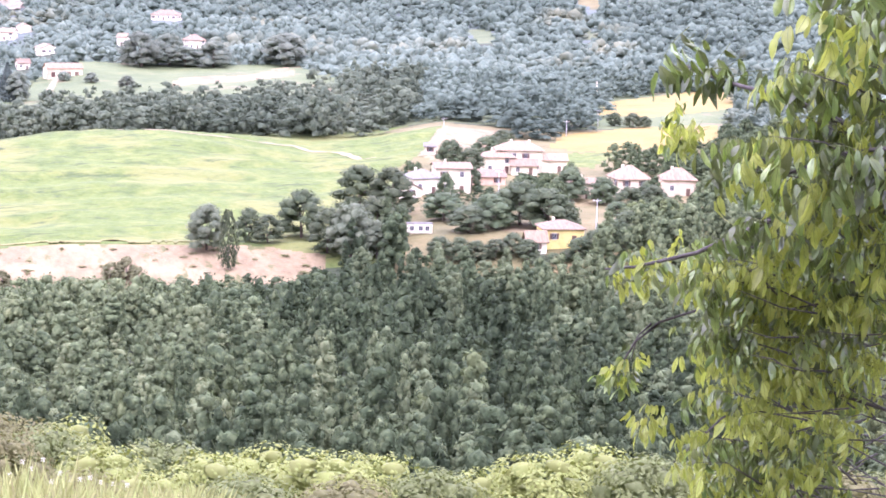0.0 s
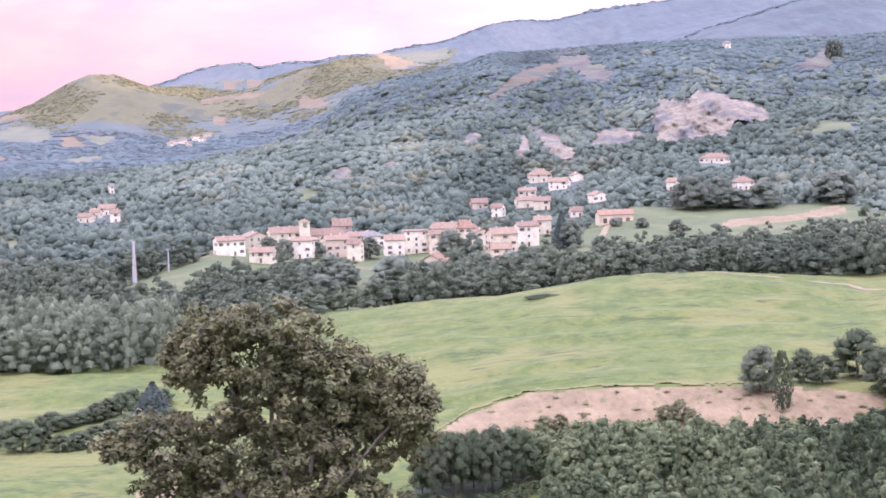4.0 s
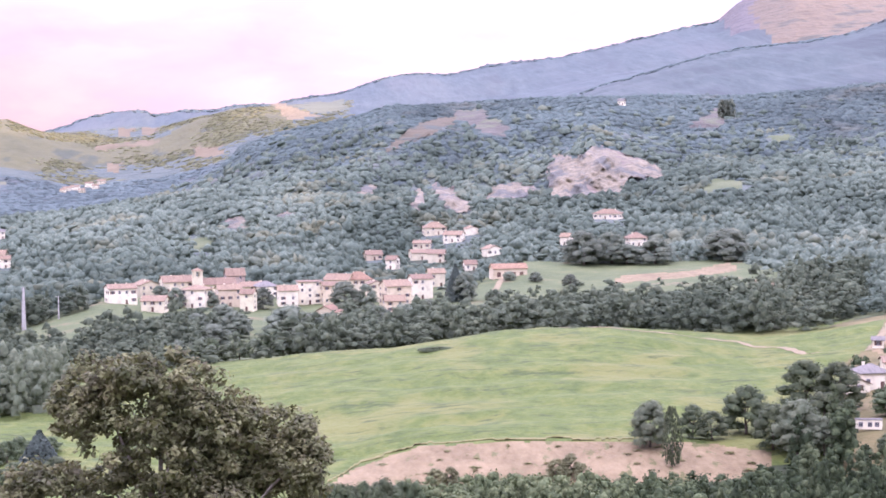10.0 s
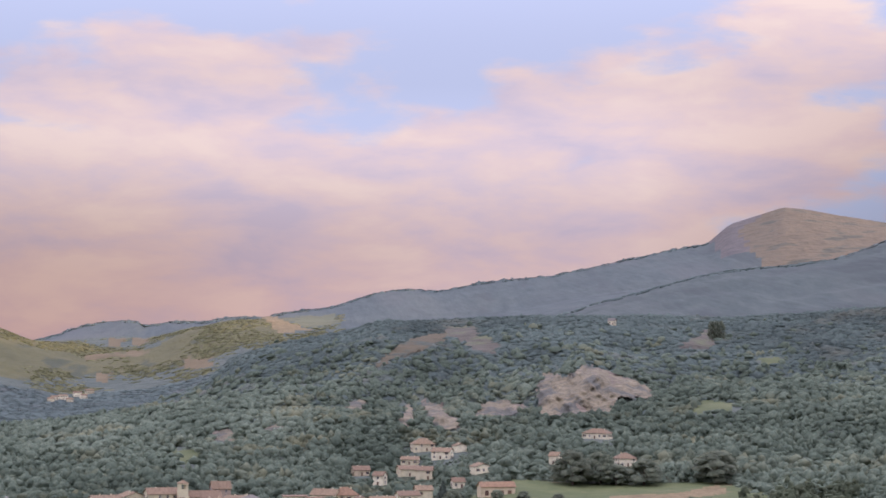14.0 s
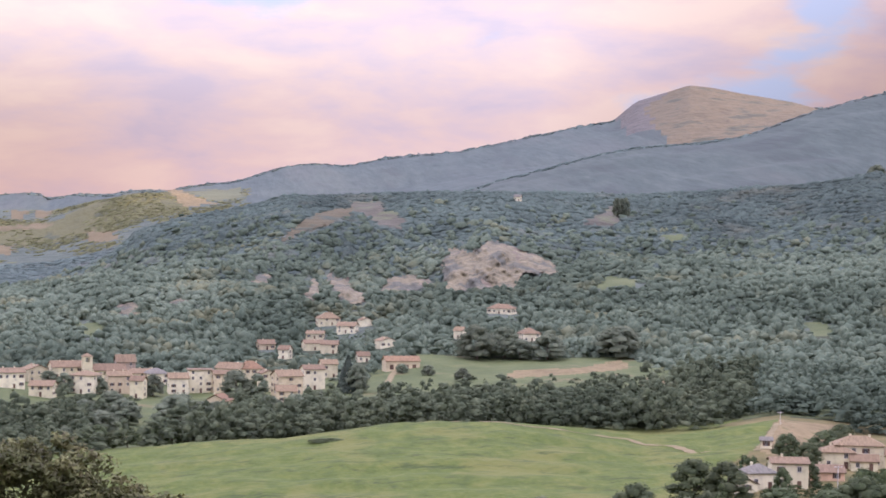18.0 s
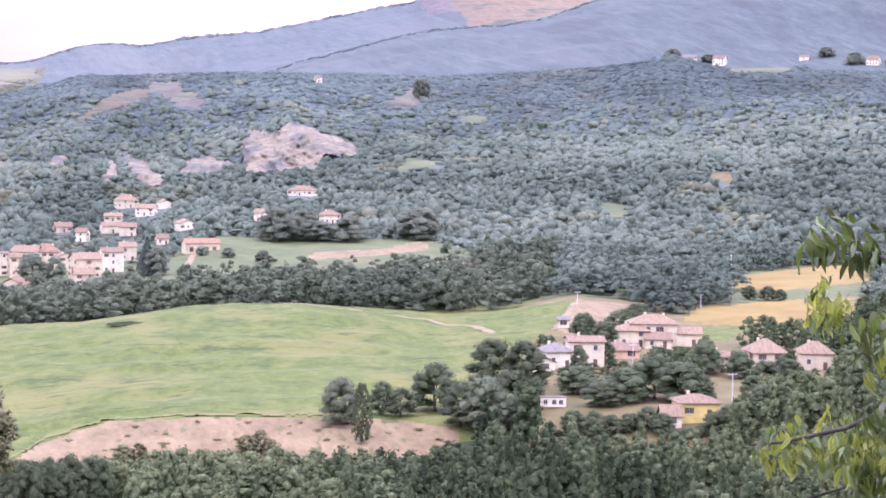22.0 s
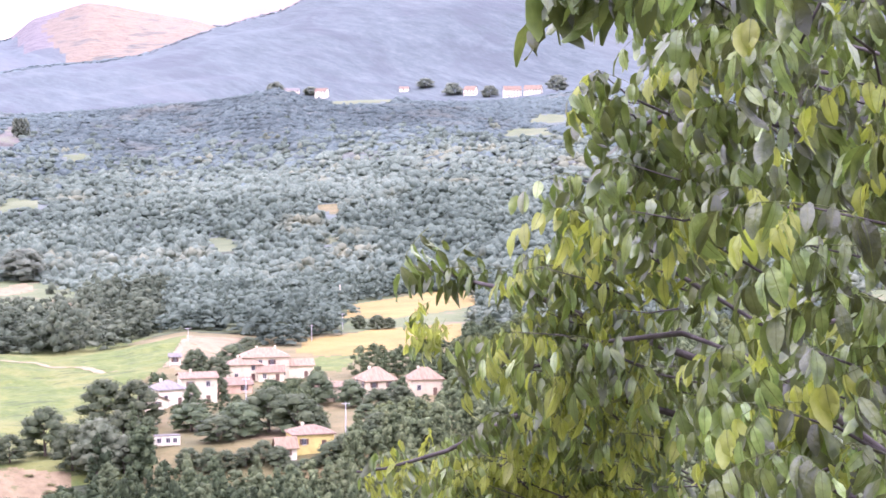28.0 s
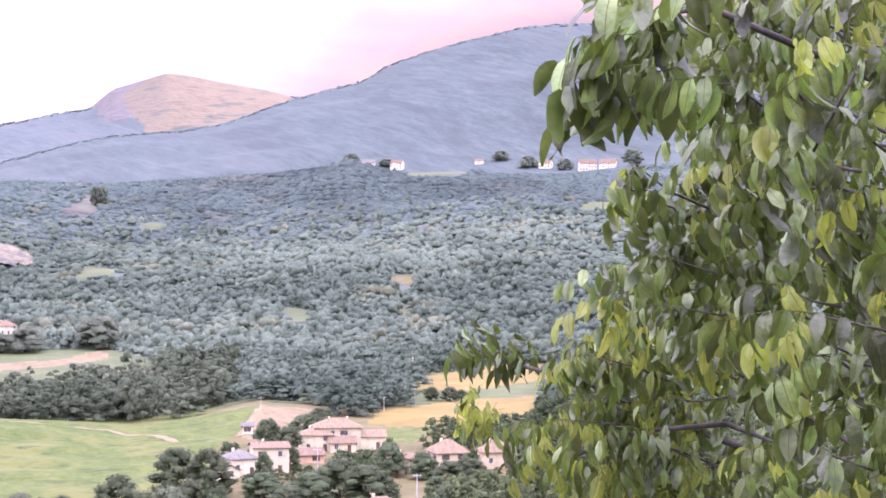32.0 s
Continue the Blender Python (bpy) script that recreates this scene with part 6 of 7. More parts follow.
# the hedge that climbs across the left arm of the meadow
for k in range(15):
    az = -13.6 + 0.36 * k + hrng.uniform(-0.1, 0.1)
    tree("dark", az, reach(az, -9.97 + 0.19 * (az + 13.5), 380), hrng.uniform(2.6, 6.2), hrng.uniform(4.0, 6.5))

# the oak below the slope, about 45 m off
OAKLEAF = material("oak_leaves", [(0.06, 0.064, 0.026), (0.125, 0.125, 0.05), (0.215, 0.202, 0.09)], 1.1, 0.65, island=0.4, through_light=0.3,
                   second=((0.17, 0.16, 0.085), 0.7, 0.58, 0.72))


def build_oak():
    rg = np.random.default_rng(5)
    dist = 45.0
    ob = new("oak_tree")
    foot = spot(-5.0, dist)
    ob.matrix_basis = Matrix.Translation(foot)

    def at(az, el, away=0.0):
        a = radians(az)
        d = dist + away
        return np.array([d * math.sin(a), d * math.cos(a), dist * math.tan(radians(el))]) - np.array(foot)

    vs, fs = [], []

    def bough(az, el, a, b, away):
        """Foliage round a point: heading, elevation, half width, half height (m), nearer or farther."""
        c = at(az, el, away)
        for _ in range(int(24 + 27 * a * b)):
            d = rg.normal(0, 1, 3)
            d /= np.linalg.norm(d)
            cc = c + d * rg.uniform(0.25, 1.16) * np.array([a, max(0.7, a * 0.8), b])
            m = rg.integers(42, 72)
            dd = rg.normal(0, 1, (m, 3))
            dd /= np.linalg.norm(dd, axis=1)[:, None]
            size = rg.uniform(0.20, 0.38)
            p = cc + dd * size * rg.uniform(0.35, 1.0, m)[:, None] * np.array([1, 1, 0.72])
            v, f = sprays(p, dd + np.array([0, 0, 0.9]), rg.uniform(0.10, 0.16), rg, 0.22, 0.45)
            fs.append(f + bough.base)
            vs.append(v)
            bough.base += len(v)

    bough.base = 0
    bough(-5.32, -8.3, 1.75, 1.25, 0)
    bough(-6.9, -7.3, 1.0, 0.85, 0.4)
    bough(-6.2, -6.75, 0.8, 0.5, -0.3)
    bough(-4.9, -7.1, 1.1, 0.6, 0.2)
    bough(-3.7, -7.95, 0.9, 0.7, -0.4)
    bough(-7.7, -8.0, 0.55, 0.8, 0)
    bough(-2.4, -8.9, 1.2, 0.85, 0.3)
    bough(-1.35, -8.9, 0.65, 0.75, 0)
    bough(-4.3, -8.7, 1.1, 0.9, 0.1)
    bough(-3.2, -8.5, 0.9, 0.7, 0.3)
    bough(-4.5, -9.8, 1.3, 0.8, -0.3)
    bough(-3.2, -9.9, 1.0, 0.7, 0)
    bough(-1.0, -9.6, 0.6, 0.6, -0.5)
    bough(-2.0, -9.9, 1.0, 0.7, 0.5)
    bough(-8.6, -9.8, 0.9, 0.42, 0)
    bough(-9.75, -10.2, 0.62, 0.24, 0.1)
    bough(-8.3, -10.9, 0.95, 0.6, -0.3)
    bough(-6.9, -10.3, 1.2, 0.8, 0.6)
    bough(-5.0, -11.2, 1.9, 1.0, -0.5)
    bough(-2.9, -11.3, 1.6, 1.0, 0.2)
    bough(-6.9, -12.0, 1.8, 0.8, 0)
    bough(-4.4, -12.9, 2.4, 1.0, 0.3)
    bough(-2.4, -12.9, 1.5, 0.9, -0.2)
    bough(-5.0, -14.4, 2.5, 1.1, 0)
    bough(-2.6, -14.4, 1.5, 1.0, 0.3)
    bough(-4.6, -15.9, 2.3, 1.0, 0)
    crown_ob = mesh_object("crown", np.concatenate(vs), np.concatenate(fs), [OAKLEAF], ob, smooth_it=False)
    bm = bmesh.new()
    tube(bm, [(0, 0, -0.6), (0.05, 0, 1.5), at(-4.9, -14.2), at(-4.75, -12.2)], [0.34, 0.28, 0.24, 0.18], 10)
    part("trunk", bm, BARK, ob)
    fork = at(-4.8, -12.6)
    for az, el, away in ((-5.6, -7.6, 0.2), (-6.9, -7.6, 0.3), (-3.9, -8.3, -0.4), (-2.4, -9.0, 0.2), (-1.2, -9.4, -0.3), (-8.2, -9.7, 0), (-9.6, -10.2, 0.1),
                         (-7.0, -9.9, 0.4), (-4.3, -9.6, -0.6), (-3.0, -10.8, 0.1), (-5.0, -9.0, -0.7)):
        tip = at(az, el, away)
        mid = fork * 0.5 + tip * 0.5 + np.array([rg.uniform(-0.25, 0.25), rg.uniform(-0.3, 0.3), -0.25])
        q1 = fork * 0.78 + mid * 0.22 + rg.normal(0, 0.06, 3)
        q2 = mid * 0.5 + tip * 0.5 + rg.normal(0, 0.12, 3)
        bm = bmesh.new()
        tube(bm, [fork, q1, mid, q2, tip], [0.13, 0.105, 0.07, 0.04, 0.012], 7)
        part("limb", bm, OAKBARK, ob)
    return tagged(ob, "dark olive oak tree with a broad ragged crown", "tree")


OAKBARK = material("oak_bark", [(0.16, 0.13, 0.11), (0.26, 0.22, 0.18), (0.34, 0.29, 0.25)], 4.0, 0.9, 0.8, 16)
build_oak()


# bright bushes on the slope at the eye's feet
def bush_proto(seed, mat):
    rg = np.random.default_rng(seed)
    ob = new("bush")
    v, f = billow(seed, 46, 1.1, 0.6, 6000, 0.027, 0.0, 0.2, 0.42, 0.8, 0.5, 0.66)
    mesh_object("foliage", v, f, [mat], ob)
    for k in range(5):
        a = k * 1.3
        bm = bmesh.new()
        tube(bm, [(0, 0, -0.1), (0.1 * math.cos(a), 0.1 * math.sin(a), 0.3), (0.25 * math.cos(a), 0.25 * math.sin(a), 0.62)], [0.014, 0.009, 0.004], 5)
        part("stem", bm, BARK, ob)
    return ob


OLIVE = material("olive_bush_leaves", [(0.075, 0.08, 0.027), (0.13, 0.125, 0.045), (0.2, 0.165, 0.07)], 0.6, 0.75, island=0.12, through_light=0.3)
GREENBUSH = material("green_bush_leaves", [(0.065, 0.08, 0.026), (0.12, 0.138, 0.043), (0.185, 0.2, 0.066)], 0.6, 0.7, island=0.12, through_light=0.3)
BUSH_LABEL = {0: "bright yellow-green bramble bush on the near slope", 1: "mid green leafy bush on the near slope", 2: "olive and rust coloured bush on the near slope"}
bushes = [bush_proto(201, BUSH), bush_proto(202, GREENBUSH), bush_proto(203, OLIVE)]
made = [0, 0, 0]

def bush(az, r, top, w, k):
    """A bush at a heading and a distance: elevation of its top, width, kind."""
    h = max(1.5, (r * math.tan(radians(top)) - float(ground_z(az, r))) / 0.97)
    m = Matrix.Translation(spot(az, r, -0.05)) @ pose(0, 0, 0, 0, 0, hrng.uniform(0, 360)) @ Matrix.Diagonal((w, w, h, 1))
    if not made[k]:
        bushes[k].matrix_basis = m
        ob = bushes[k]
    else:
        ob = copy_thing(bushes[k], m @ Matrix.Diagonal((*(1 / s for s in bushes[k].scale), 1)))
    made[k] += 1
    tagged(ob, BUSH_LABEL[k], "bush", "bushes on the near slope")


bush(3.0, 52, -14.3, 4.5, 2)
bush(1.6, 46, -14.9, 4.0, 0)
bush(4.6, 58, -14.3, 5.0, 1)
bush(6.2, 55, -15.0, 5.0, 0)
bush(5.4, 44, -15.6, 4.0, 2)
bush(8.0, 62, -14.7, 5.5, 1)
bush(9.4, 56, -15.2, 5.0, 0)
bush(7.6, 47, -15.7, 4.0, 0)
bush(11.0, 64, -15.0, 5.5, 0)
bush(12.8, 58, -15.1, 5.5, 0)
bush(10.4, 50, -15.8, 4.5, 1)
bush(14.6, 62, -15.2, 5.5, 0)
bush(16.3, 60, -15.5, 5.0, 1)
bush(13.6, 48, -15.9, 4.0, 2)
bush(18.0, 62, -15.5, 5.0, 0)
bush(19.6, 58, -15.0, 5.0, 0)
bush(21.2, 62, -14.7, 5.5, 0)
bush(22.8, 58, -14.8, 5.0, 1)
bush(24.6, 62, -15.0, 5.5, 1)
bush(26.6, 60, -15.2, 5.5, 0)
bush(28.6, 58, -14.8, 5.0, 2)
bush(30.5, 60, -14.6, 5.5, 1)
bush(-0.2, 50, -15.6, 4.5, 1)
bush(0.6, 58, -14.6, 5.0, 2)
bush(2.3, 63, -13.9, 6.0, 2)
bush(0.9, 66, -13.6, 6.0, 1)
bush(-0.7, 62, -14.0, 6.0, 0)
bush(3.5, 64, -13.9, 6.0, 2)
bush(1.6, 61, -13.5, 5.0, 1)
bush(5.2, 64, -14.2, 5.5, 0)

# weeds with pale flower heads at the eye's feet
WEEDSTEM = material("weed_stems", [(0.16, 0.18, 0.06), (0.26, 0.27, 0.10), (0.36, 0.34, 0.16)], 6.0, 0.85, through_light=0.3, island=0.3)
FLOWER = material("white_flower_heads", [(0.42, 0.40, 0.28), (0.55, 0.53, 0.40)], 20.0, 0.9)


def build_weeds():
    rg = np.random.default_rng(3)
    n_blades = 2600
    az = rg.uniform(1.0, 9.5, n_blades)
    r = rg.uniform(10.5, 14.0, n_blades)
    vs, fs = [], []
    for i in range(n_blades):
        p = np.array(spot(az[i], r[i]))
        top = r[i] * math.tan(radians(-15.6 - 0.14 * (az[i] - 2) + rg.normal(0, 0.35))) if az[i] < 6.5 else r[i] * math.tan(radians(-16.2))
        h = max(0.15, top - p[2])
        d = rg.normal(0, 0.12, 2)
        w = rg.uniform(0.004, 0.009)
        q = np.array([p + [-w, 0, 0], p + [w, 0, 0], p + [d[0] * 0.4, d[1] * 0.4, h * 0.6] + np.array([w, 0, 0]), p + [d[0], d[1], h]])
        vs.append(q)
        fs.append([[4 * i, 4 * i + 1, 4 * i + 2, 4 * i + 3]])
    tagged(mesh_object("tall_grass", np.concatenate(vs), np.concatenate(fs), [WEEDSTEM]), "tall yellow-green weeds and grass blades on the slope", "grass", kind="stuff")
    head = bmesh.new()
    for k in range(14):
        a, q = k * 2.4, 0.003 + 0.011 * math.sqrt(k / 14)
        mm = Matrix.Translation((q * math.cos(a), q * math.sin(a), 0.012 * math.sin(k)))
        bmesh.ops.create_icosphere(head, subdivisions=1, radius=0.0036, matrix=mm)
    head_me = bpy.data.meshes.new("flower_head")
    head.to_mesh(head_me)
    head.free()
    head_me.materials.append(FLOWER)
    for az, el, r in ((3.9, -15.35, 11.5), (4.15, -15.55, 12), (4.5, -15.3, 11.8), (5.0, -15.7, 11.5), (5.25, -15.95, 12), (5.6, -15.9, 11.2), (5.9, -15.85, 12.2), (6.2, -16.0, 11.6),
                      (3.5, -15.7, 11.6), (4.75, -15.95, 11.4), (6.6, -16.05, 11.9), (7.0, -16.1, 12)):
        foot = spot(az, r)
        z = r * math.tan(radians(el)) - foot.z
        ob = new("wild_flower")
        ob.matrix_basis = Matrix.Translation(foot)
        bm = bmesh.new()
        tube(bm, [(0, 0, -0.05), (0.02, 0.01, z * 0.5), (0.0, 0.03, z)], [0.006, 0.005, 0.003], 5)
        part("stem", bm, WEEDSTEM, ob)
        piece("flower_head", head_me, ob, pose(0, 0.03, z + 0.01, hrng.uniform(-30, 30)))
        tagged(ob, "tall thin weed with a flat whitish flower head", "flower", "flowering weeds on the slope")


build_weeds()

# a low scrub patch on the crown of the great meadow
bm_scrub = billow(77, 9, 0.5, leaves=260, size=0.06)
ob = mesh_object("scrub_patch", bm_scrub[0] * np.array([12.0, 5.0, 3.0]), bm_scrub[1], [DARKLEAF])
ob.matrix_basis = Matrix.Translation(spot(2.95, reach(2.95, -6.28, 460), -0.5)) @ pose(0, 0, 0, 0, 0, -3)
tagged(ob, "low dark scrub patch on the open meadow", "bush")


# ---- the walnut tree beside the eye ----
WALNUT = material("walnut_leaf", [(0.04, 0.06, 0.015), (0.108, 0.142, 0.034), (0.21, 0.25, 0.072)], 9.0, 0.34, 0.3, 60, random_object=0.5, island=0.55,
                  through_light=0.28, spec=0.7, hue_by=0.02)
# yellow young leaves; the lower crown uses the same bright colour for backlit leaves
WALNUT_YOUNG_BACKLIT = material("walnut_young_backlit_leaf", [(0.18, 0.21, 0.04), (0.265, 0.297, 0.068), (0.36, 0.38, 0.115)], 9.0, 0.42, 0.2, 60, random_object=0.15, island=0.15,
                        through_light=0.5, spec=0.4, hue_by=0.03)
WALNUTBARK = material("walnut_bark", [(0.025, 0.02, 0.018), (0.05, 0.042, 0.036), (0.09, 0.078, 0.068)], 12.0, 0.85, 0.7, 60)
STALK = material("leaf_stalk", [(0.07, 0.085, 0.02), (0.11, 0.125, 0.035)], 10.0, 0.6, through_light=0.2)


def leaflet(rg, length, width, m=7):
    """One leaflet along +x, folded on its midrib, wavy, drooping at the tip."""
    fold, curl, wave = rg.uniform(0.12, 0.45), rg.uniform(0.15, 0.65), rg.uniform(0.0, 0.012)
    rows = []
    for i in range(m):
        u = i / (m - 1)
        w = width * 0.5 * (math.sin(math.pi * min(0.995, u * 0.94 + 0.045)) ** 0.6) * (1.05 - 0.12 * u)
        x = length * u
        z = -curl * length * u * u
        ph = rg.uniform(-1, 1) * wave
        rows += [(x, -w, z + w * fold + ph), (x, 0, z), (x, w, z + w * fold - ph)]
    f = []
    for i in range(m - 1):
        for k in range(2):
            a = i * 3 + k
            f.append((a, a + 1, a + 4, a + 3))
    # the pale midrib, just proud of the blade
    for i in range(m):
        x, y, z = rows[i * 3 + 1]
        w = width * 0.02 * (1.3 - i / m)
        rows += [(x, y - w, z + 0.0012), (x, y + w, z + 0.0012)]
    for i in range(m - 1):
        a = m * 3 + i * 2
        f.append((a, a + 1, a + 3, a + 2))
    return np.array(rows), np.array(f)


def compound_leaf(seed, pairs=3, size=1.0, m=7, slim=1.0):
    """Verts, faces and material index of a walnut leaf: a stalk along +x with hanging leaflets."""
    rg = np.random.default_rng(seed)
    vs, fs, mi, base = [], [], [], 0
    L = 0.24 * size
    sag = rg.uniform(0.1, 0.35)

    def stalk(u):
        return np.array([L * u, 0.02 * math.sin(3 * u) * size, -sag * L * u * u])

    ring_pts = []
    for i in range(6):
        p = stalk(i / 5)
        q = 0.0016 * (1.2 - 0.6 * i / 5)
        ring_pts += [p + [0, -q, 0], p + [0, q * 0.7, q], p + [0, q * 0.7, -q]]
    vs.append(np.array(ring_pts))
    f = []
    for i in range(5):
        for k in range(3):
            f.append((i * 3 + k, i * 3 + (k + 1) % 3, i * 3 + 3 + (k + 1) % 3, i * 3 + 3 + k))
    fs.append(np.array(f))
    mi += [1] * len(f)
    base = 18
    spots = [(0.2 + 0.72 * k / max(1, pairs - 1) * 0.95, s) for k in range(pairs) for s in (-1, 1)] + [(1.0, 0)]
    for u, s in spots:
        ln = size * rg.uniform(0.085, 0.125) * (1.1 if s == 0 else 1.0) * (0.8 + 0.3 * u)
        v, f = leaflet(rg, ln, ln * rg.uniform(0.40, 0.54) * slim, m)
        out = radians(rg.uniform(50, 85)) * s
        hang = radians(rg.uniform(42, 88)) if s else radians(rg.uniform(35, 75))
        rot = Matrix.Rotation(out, 3, "Z") @ Matrix.Rotation(hang, 3, "Y") @ Matrix.Rotation(rg.uniform(-1.0, 1.0), 3, "X")
        v = v @ np.array(rot).T + stalk(u)
        vs.append(v)
        fs.append(f + base)
        mi += [0] * (len(f) - m + 1) + [1] * (m - 1)
        base += len(v)
    return np.concatenate(vs), np.concatenate(fs), mi


def leaf_mesh(seed, pairs, mat, m=7, slim=1.0):
    v, f, mi = compound_leaf(seed, pairs, 1.0, m, slim)
    ob = mesh_object("leaf", v, f, [mat, STALK], mat_index=mi)
    me = ob.data
    bpy.data.objects.remove(ob)
    return me


def build_walnut():
    rg = np.random.default_rng(21)
    green = [leaf_mesh(300 + i, 3 + i % 2, WALNUT, 6) for i in range(8)]
    young = [leaf_mesh(330 + i, 3, WALNUT_YOUNG_BACKLIT) for i in range(4)]
    small = [leaf_mesh(350 + i, 3 + i % 2, WALNUT, 4, 0.8) for i in range(6)]
    small_young = [leaf_mesh(370 + i, 3 + i % 2, WALNUT_YOUNG_BACKLIT, 4, 0.75) for i in range(6)]
    tree = new("walnut_tree")
    foot = spot(48, 5.2)
    tree.matrix_basis = Matrix.Translation(foot)

    def at(az, el, d):
        a = radians(az)
        return Vector((d * math.sin(a), d * math.cos(a), d * math.tan(radians(el)))) - foot

    bm = bmesh.new()
    tube(bm, [(0, 0, -0.3), (0.02, 0, 0.8), (-0.03, 0.05, 1.8), (0.0, 0.0, 3.2), (0.05, 0.05, 5.0)], [0.17, 0.14, 0.12, 0.09, 0.04], 12)
    part("trunk", bm, WALNUTBARK, tree)

    def limb(points, r0, name="branch"):
        bm = bmesh.new()
        pts = [at(*p) if len(p) == 3 and not isinstance(p, Vector) else p for p in points]
        tube(bm, pts, [0.62 * r0 * (1 - 0.75 * i / (len(pts) - 1)) for i in range(len(pts))], 6)
        part(name, bm, WALNUTBARK, tree)

    t1, t2, t3 = Vector((-0.02, 0.03, 1.3)), Vector((-0.02, 0.03, 2.0)), Vector((0, 0, 2.9))
    # boughs that reach out over the slope
    limb([t1, (40, -8.5, 5.4), (33, -6.6, 5.6), (29, -5.2, 5.9), (26.6, -4.2, 6.2), (24.6, -3.75, 6.5), (23.2, -3.25, 6.6)], 0.030)
    limb([t1, (38, -9.5, 5.2), (33.5, -6.2, 4.9), (31, -5.3, 5.1), (28.4, -5.6, 5.6), (26.4, -6.4, 5.8)], 0.024)
    limb([t1, (38, -11, 5.6), (32, -8.0, 5.9), (28.2, -7.0, 6.1), (26.0, -7.8, 6.3), (24.0, -8.8, 6.5), (22.2, -9.3, 6.7), (21.3, -9.4, 6.8)], 0.026)
    limb([t1, (37, -13, 6.0), (31, -10.5, 6.3), (27.5, -9.6, 6.5), (24.6, -10.3, 6.7), (23.0, -10.9, 6.8), (22.3, -11.5, 6.8), (21.9, -12.2, 6.8)], 0.020)
    limb([t1, (36, -14, 6.0), (30.5, -13.2, 6.4), (27.2, -12.4, 6.6), (25.0, -13.6, 6.7), (23.6, -15.0, 6.8)], 0.018)
    limb([t2, (40, -2, 4.4), (35, 0.4, 4.1), (31.6, 1.6, 4.1), (30.0, 0.9, 4.2), (29.3, 0.4, 4.3)], 0.022)
    limb([t2, (40, 3, 4.0), (35.5, 5.0, 3.4), (31.0, 7.2, 3.0), (28.6, 7.0, 2.9), (27.3, 6.2, 2.9)], 0.016)
    limb([t2, (41, -4, 3.8), (37, -4.5, 3.0), (35, -5.0, 2.9), (33.4, -5.6, 2.9)], 0.014)
    limb([t3, (42, 8, 3.6), (38, 8, 2.8), (35.5, 5.5, 2.5), (34.4, 3.2, 2.4)], 0.012)
    limb([t1, (36, -6.6, 5.0), (31.4, -3.9, 5.3), (29.4, -2.6, 5.6), (27.8, -2.4, 5.9)], 0.018)
    limb([(28.9, -6.9, 6.0), (27.4, -7.6, 6.1), (26.6, -8.6, 6.2), (25.4, -9.4, 6.2)], 0.008, "twig")
    limb([(27.6, -9.6, 6.5), (26.3, -10.6, 6.5), (25.2, -11.8, 6.6), (24.4, -12.6, 6.6)], 0.008, "twig")
    limb([(22.75, -10.95, 6.8), (22.35, -11.35, 6.8), (22.2, -12.0, 6.8), (21.4, -12.6, 6.8)], 0.006, "twig")

    big_v, big_f, big_m, base, count = [], [], [], 0, 0

    def put(az, el, d, young_backlit_share=0.0, size=1.0, lean=0.0, spread=70):
        p = at(az, el, d)
        y = rg.random() < young_backlit_share
        # the stalk points away from the trunk, to the open side, and sags
        head = 180 - az + rg.normal(lean, spread * 1.15)
        m = Matrix.Translation(p) @ pose(0, 0, 0, rg.uniform(-28, 28), rg.uniform(-12, 48), head) @ Matrix.Scale(size * rg.uniform(0.82, 1.15), 4) @ Matrix.Translation((-0.18, 0, 0.06))
        lay(m, d, y)

    def lay(m, d, y):
        nonlocal base, count
        count += 1
        if d > 5.3 and count > 290:
            me = (small_young if y else small)[rg.integers(0, 6)]
        else:
            me = (young if y else green)[rg.integers(0, 4 if y else 8)]
        if count <= 290:
            piece("leaf", me, tree, m)
        else:
            co = np.empty(len(me.vertices) * 3, np.float32)
            me.vertices.foreach_get("co", co)
            co = co.reshape(-1, 3) @ np.array(m.to_3x3()).T + np.array(m.translation)
            f = np.empty(len(me.polygons) * 4, np.int32)
            me.loops.foreach_get("vertex_index", f)
            mi = np.empty(len(me.polygons), np.int32)
            me.polygons.foreach_get("material_index", mi)
            big_v.append(co)
            big_f.append(f.reshape(-1, 4) + base)
            big_m.append(np.where(mi == 1, 1, 2 if y else 0))
            base += len(co)

    def area(num, az0, az1, el0, el1, d0, d1, **kw):
        for _ in range(num):
            put(rg.uniform(az0, az1), rg.uniform(el0, el1), rg.uniform(d0, d1), **kw)

    def whorls(num, az0, az1, el0, el1, d0, d1, young_backlit_share=0.0, size=1.0):
        """Twig ends, each with a whorl of leaves that spread and droop like a parasol."""
        for _ in range(num):
            az, el, d = rg.uniform(az0, az1), rg.uniform(el0, el1), rg.uniform(d0, d1)
            p = at(az, el, d)
            bend = p + Vector((rg.uniform(0.06, 0.16), rg.uniform(-0.08, 0.12), rg.uniform(-0.07, -0.01)))
            limb([bend + Vector((rg.uniform(0.08, 0.2), rg.uniform(-0.05, 0.15), rg.uniform(-0.10, 0.02))), bend, p], 0.006, "twig")
            n_leaves = rg.integers(5, 8)
            start = rg.uniform(0, 360)
            y = young_backlit_share if rg.random() < 0.6 else 0.0
            for k in range(n_leaves):
                m = Matrix.Translation(p) @ pose(0, 0, 0, rg.uniform(-20, 20), rg.uniform(-8, 42), start + 360 * k / n_leaves + rg.uniform(-22, 22)) @ Matrix.Scale(size * rg.uniform(0.8, 1.15), 4)
                lay(m, d, rg.random() < min(1.0, y * 1.7))

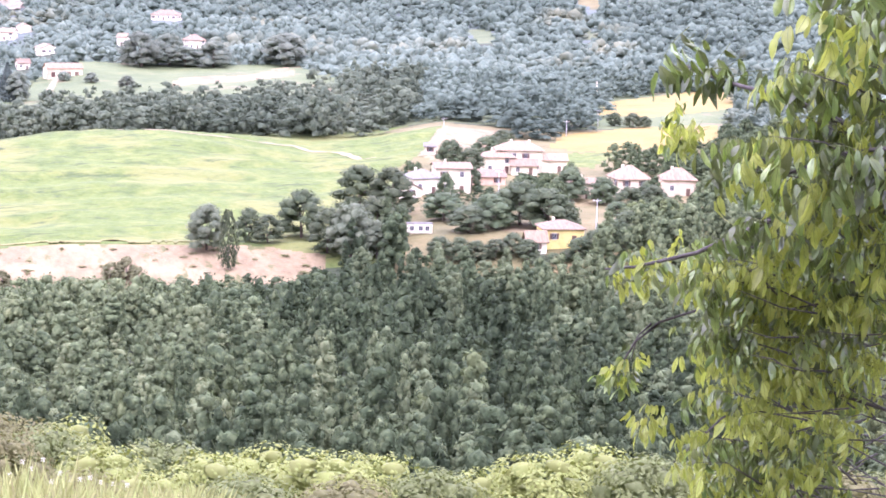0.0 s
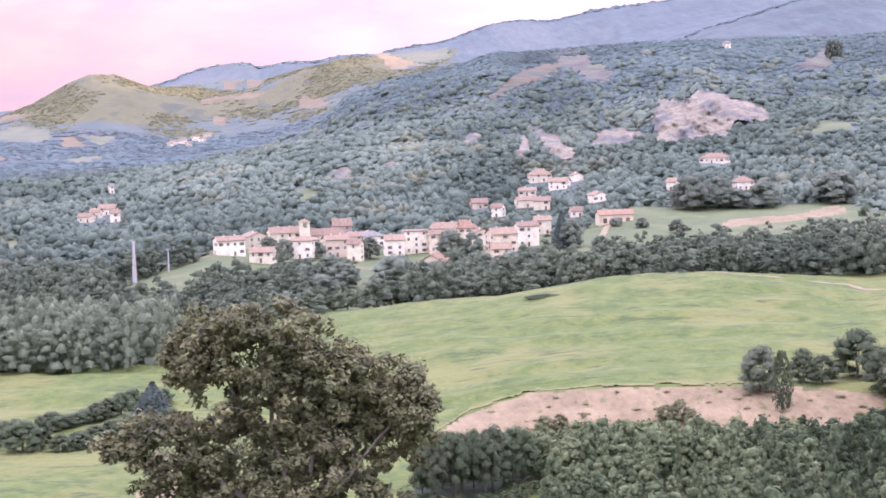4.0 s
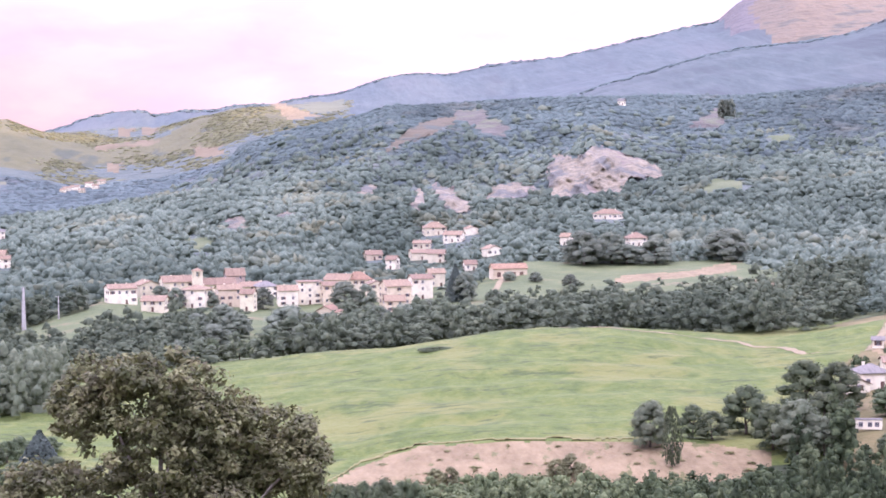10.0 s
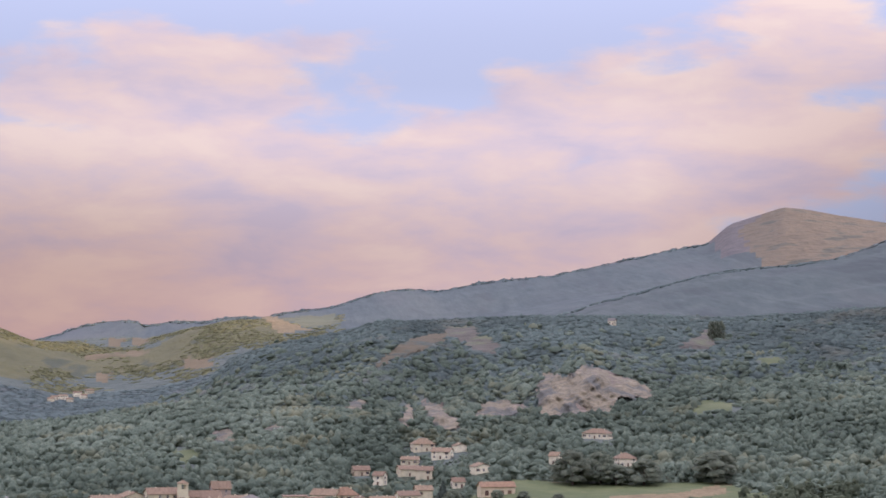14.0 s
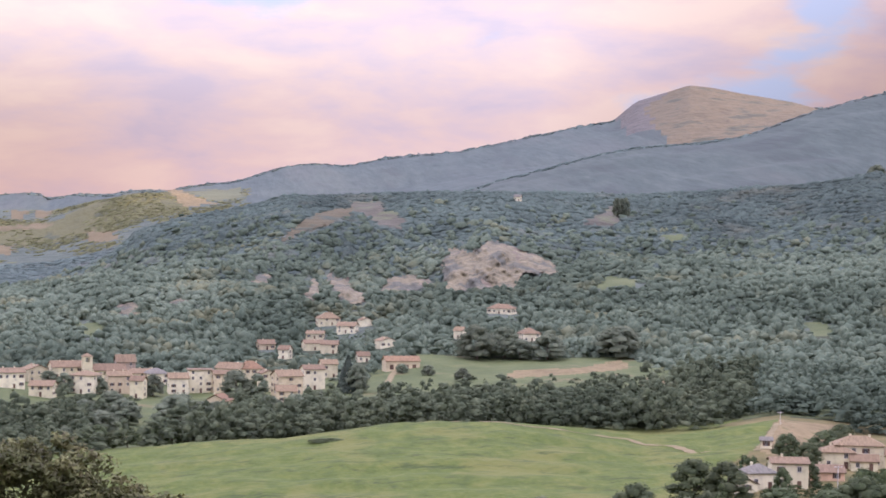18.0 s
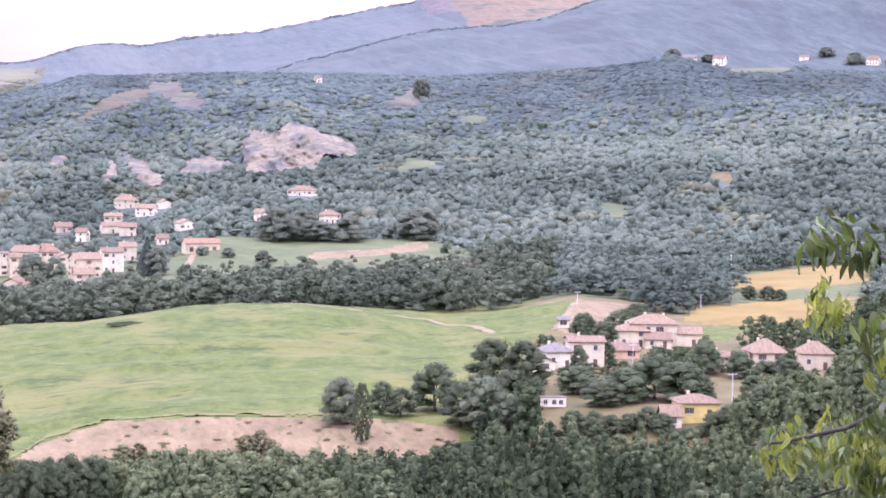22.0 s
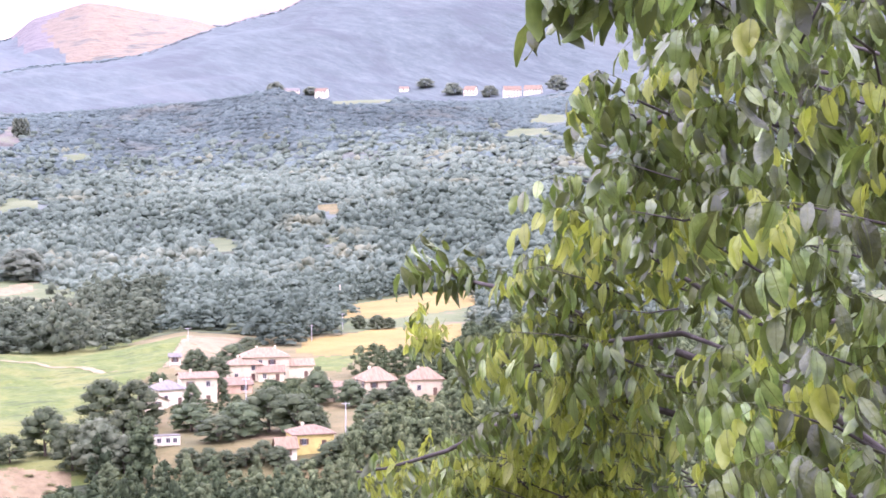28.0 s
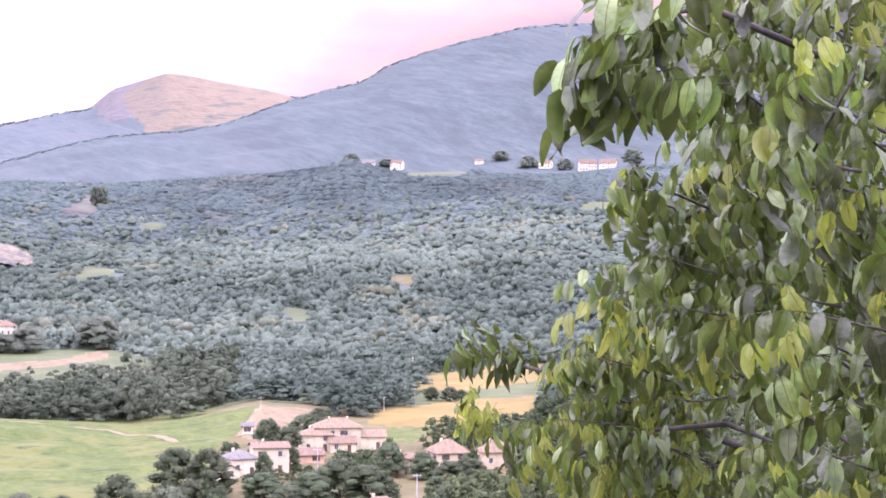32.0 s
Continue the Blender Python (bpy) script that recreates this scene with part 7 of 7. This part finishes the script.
    # near, bright hand's-breadth leaves first, then deeper and deeper into the crown
    whorls(15, 33.2, 40, 1.5, 8.5, 2.3, 2.9, young_backlit_share=0.09, size=0.38)
    whorls(15, 33.6, 40, -4.5, 2.5, 2.3, 3.0, young_backlit_share=0.15, size=0.38)
    whorls(16, 33.0, 40, -10.5, -4.0, 2.3, 3.1, young_backlit_share=0.24, size=0.39)
    area(26, 26.9, 30.4, 3.9, 7.8, 2.7, 3.0, young_backlit_share=0.0, size=0.56, spread=50)
    whorls(18, 30.4, 34.5, 2.6, 8.0, 3.2, 3.9, young_backlit_share=0.07, size=0.40)
    whorls(28, 28.3, 33.0, -1.8, 4.4, 3.8, 4.5, young_backlit_share=0.07, size=0.40)
    whorls(26, 31.0, 41, -2, 8, 3.6, 4.6, young_backlit_share=0.09, size=0.46)
    whorls(26, 30.2, 41, -9, -1, 3.6, 5.0, young_backlit_share=0.18, size=0.46)
    # the outstretched tip and the sprigs along the fringe
    for az, el in ((25.2, -3.45), (24.8, -3.35), (24.45, -3.3), (24.1, -3.2), (23.75, -3.12), (23.45, -3.05), (23.15, -3.0), (24.0, -3.4), (24.65, -3.6)):
        put(az - 0.3, el - 0.25, 6.5, size=0.66, spread=22)
    area(15, 22.5, 23.8, -5.7, -4.7, 6.7, 6.9, young_backlit_share=0.85, size=0.45)
    whorls(16, 25.9, 30.2, -3.9, -2.1, 5.6, 6.2, young_backlit_share=0.30, size=0.53)
    whorls(10, 27.4, 31, -2.4, -0.4, 5.0, 5.8, young_backlit_share=0.35, size=0.56)
    whorls(20, 24.9, 30.0, -6.6, -4.4, 5.4, 6.0, young_backlit_share=0.30, size=0.53)
    whorls(21, 24.6, 30.6, -8.4, -6.2, 5.6, 6.3, young_backlit_share=0.40, size=0.51)
    area(25, 21.6, 24.2, -9.9, -8.6, 6.6, 6.9, young_backlit_share=0.6, size=0.47)
    area(12, 21.3, 22.6, -13.0, -11.9, 6.7, 6.9, young_backlit_share=0.65, size=0.45)
    area(6, 22.4, 23.1, -14.2, -13.4, 6.7, 6.9, young_backlit_share=0.8, size=0.45)
    whorls(18, 24.2, 30.0, -9.8, -8.0, 6.0, 6.8, young_backlit_share=0.40, size=0.50)
    whorls(26, 23.8, 30.0, -10.2, -8.4, 6.0, 6.8, young_backlit_share=0.50, size=0.44)
    # low in the crown most bright leaves stand for ones lit from behind
    whorls(50, 23.7, 29.6, -11.8, -9.4, 6.0, 7.2, young_backlit_share=0.7, size=0.42)
    whorls(48, 23.8, 29.4, -13.8, -11.6, 6.0, 7.4, young_backlit_share=0.75, size=0.40)
    whorls(46, 24.0, 28.8, -16.4, -13.6, 6.0, 7.4, young_backlit_share=0.75, size=0.38)
    # the dense inner crown behind them
    area(300, 30.5, 42, -12, 8, 5.2, 6.8, young_backlit_share=0.1, size=0.68)
    area(240, 30.0, 42, -15, 8.5, 6.6, 8.2, size=0.85)
    area(60, 28.6, 33, -9, 1, 5.4, 6.6, young_backlit_share=0.1, size=0.62)
    if big_v:
        mesh_object("foliage", np.concatenate(big_v), np.concatenate(big_f), [WALNUT, STALK, WALNUT_YOUNG_BACKLIT], tree, mat_index=np.concatenate(big_m))["kind"] = "stuff"
    return tagged(tree, "walnut tree with drooping green and yellow-green compound leaves", "tree")


build_walnut()
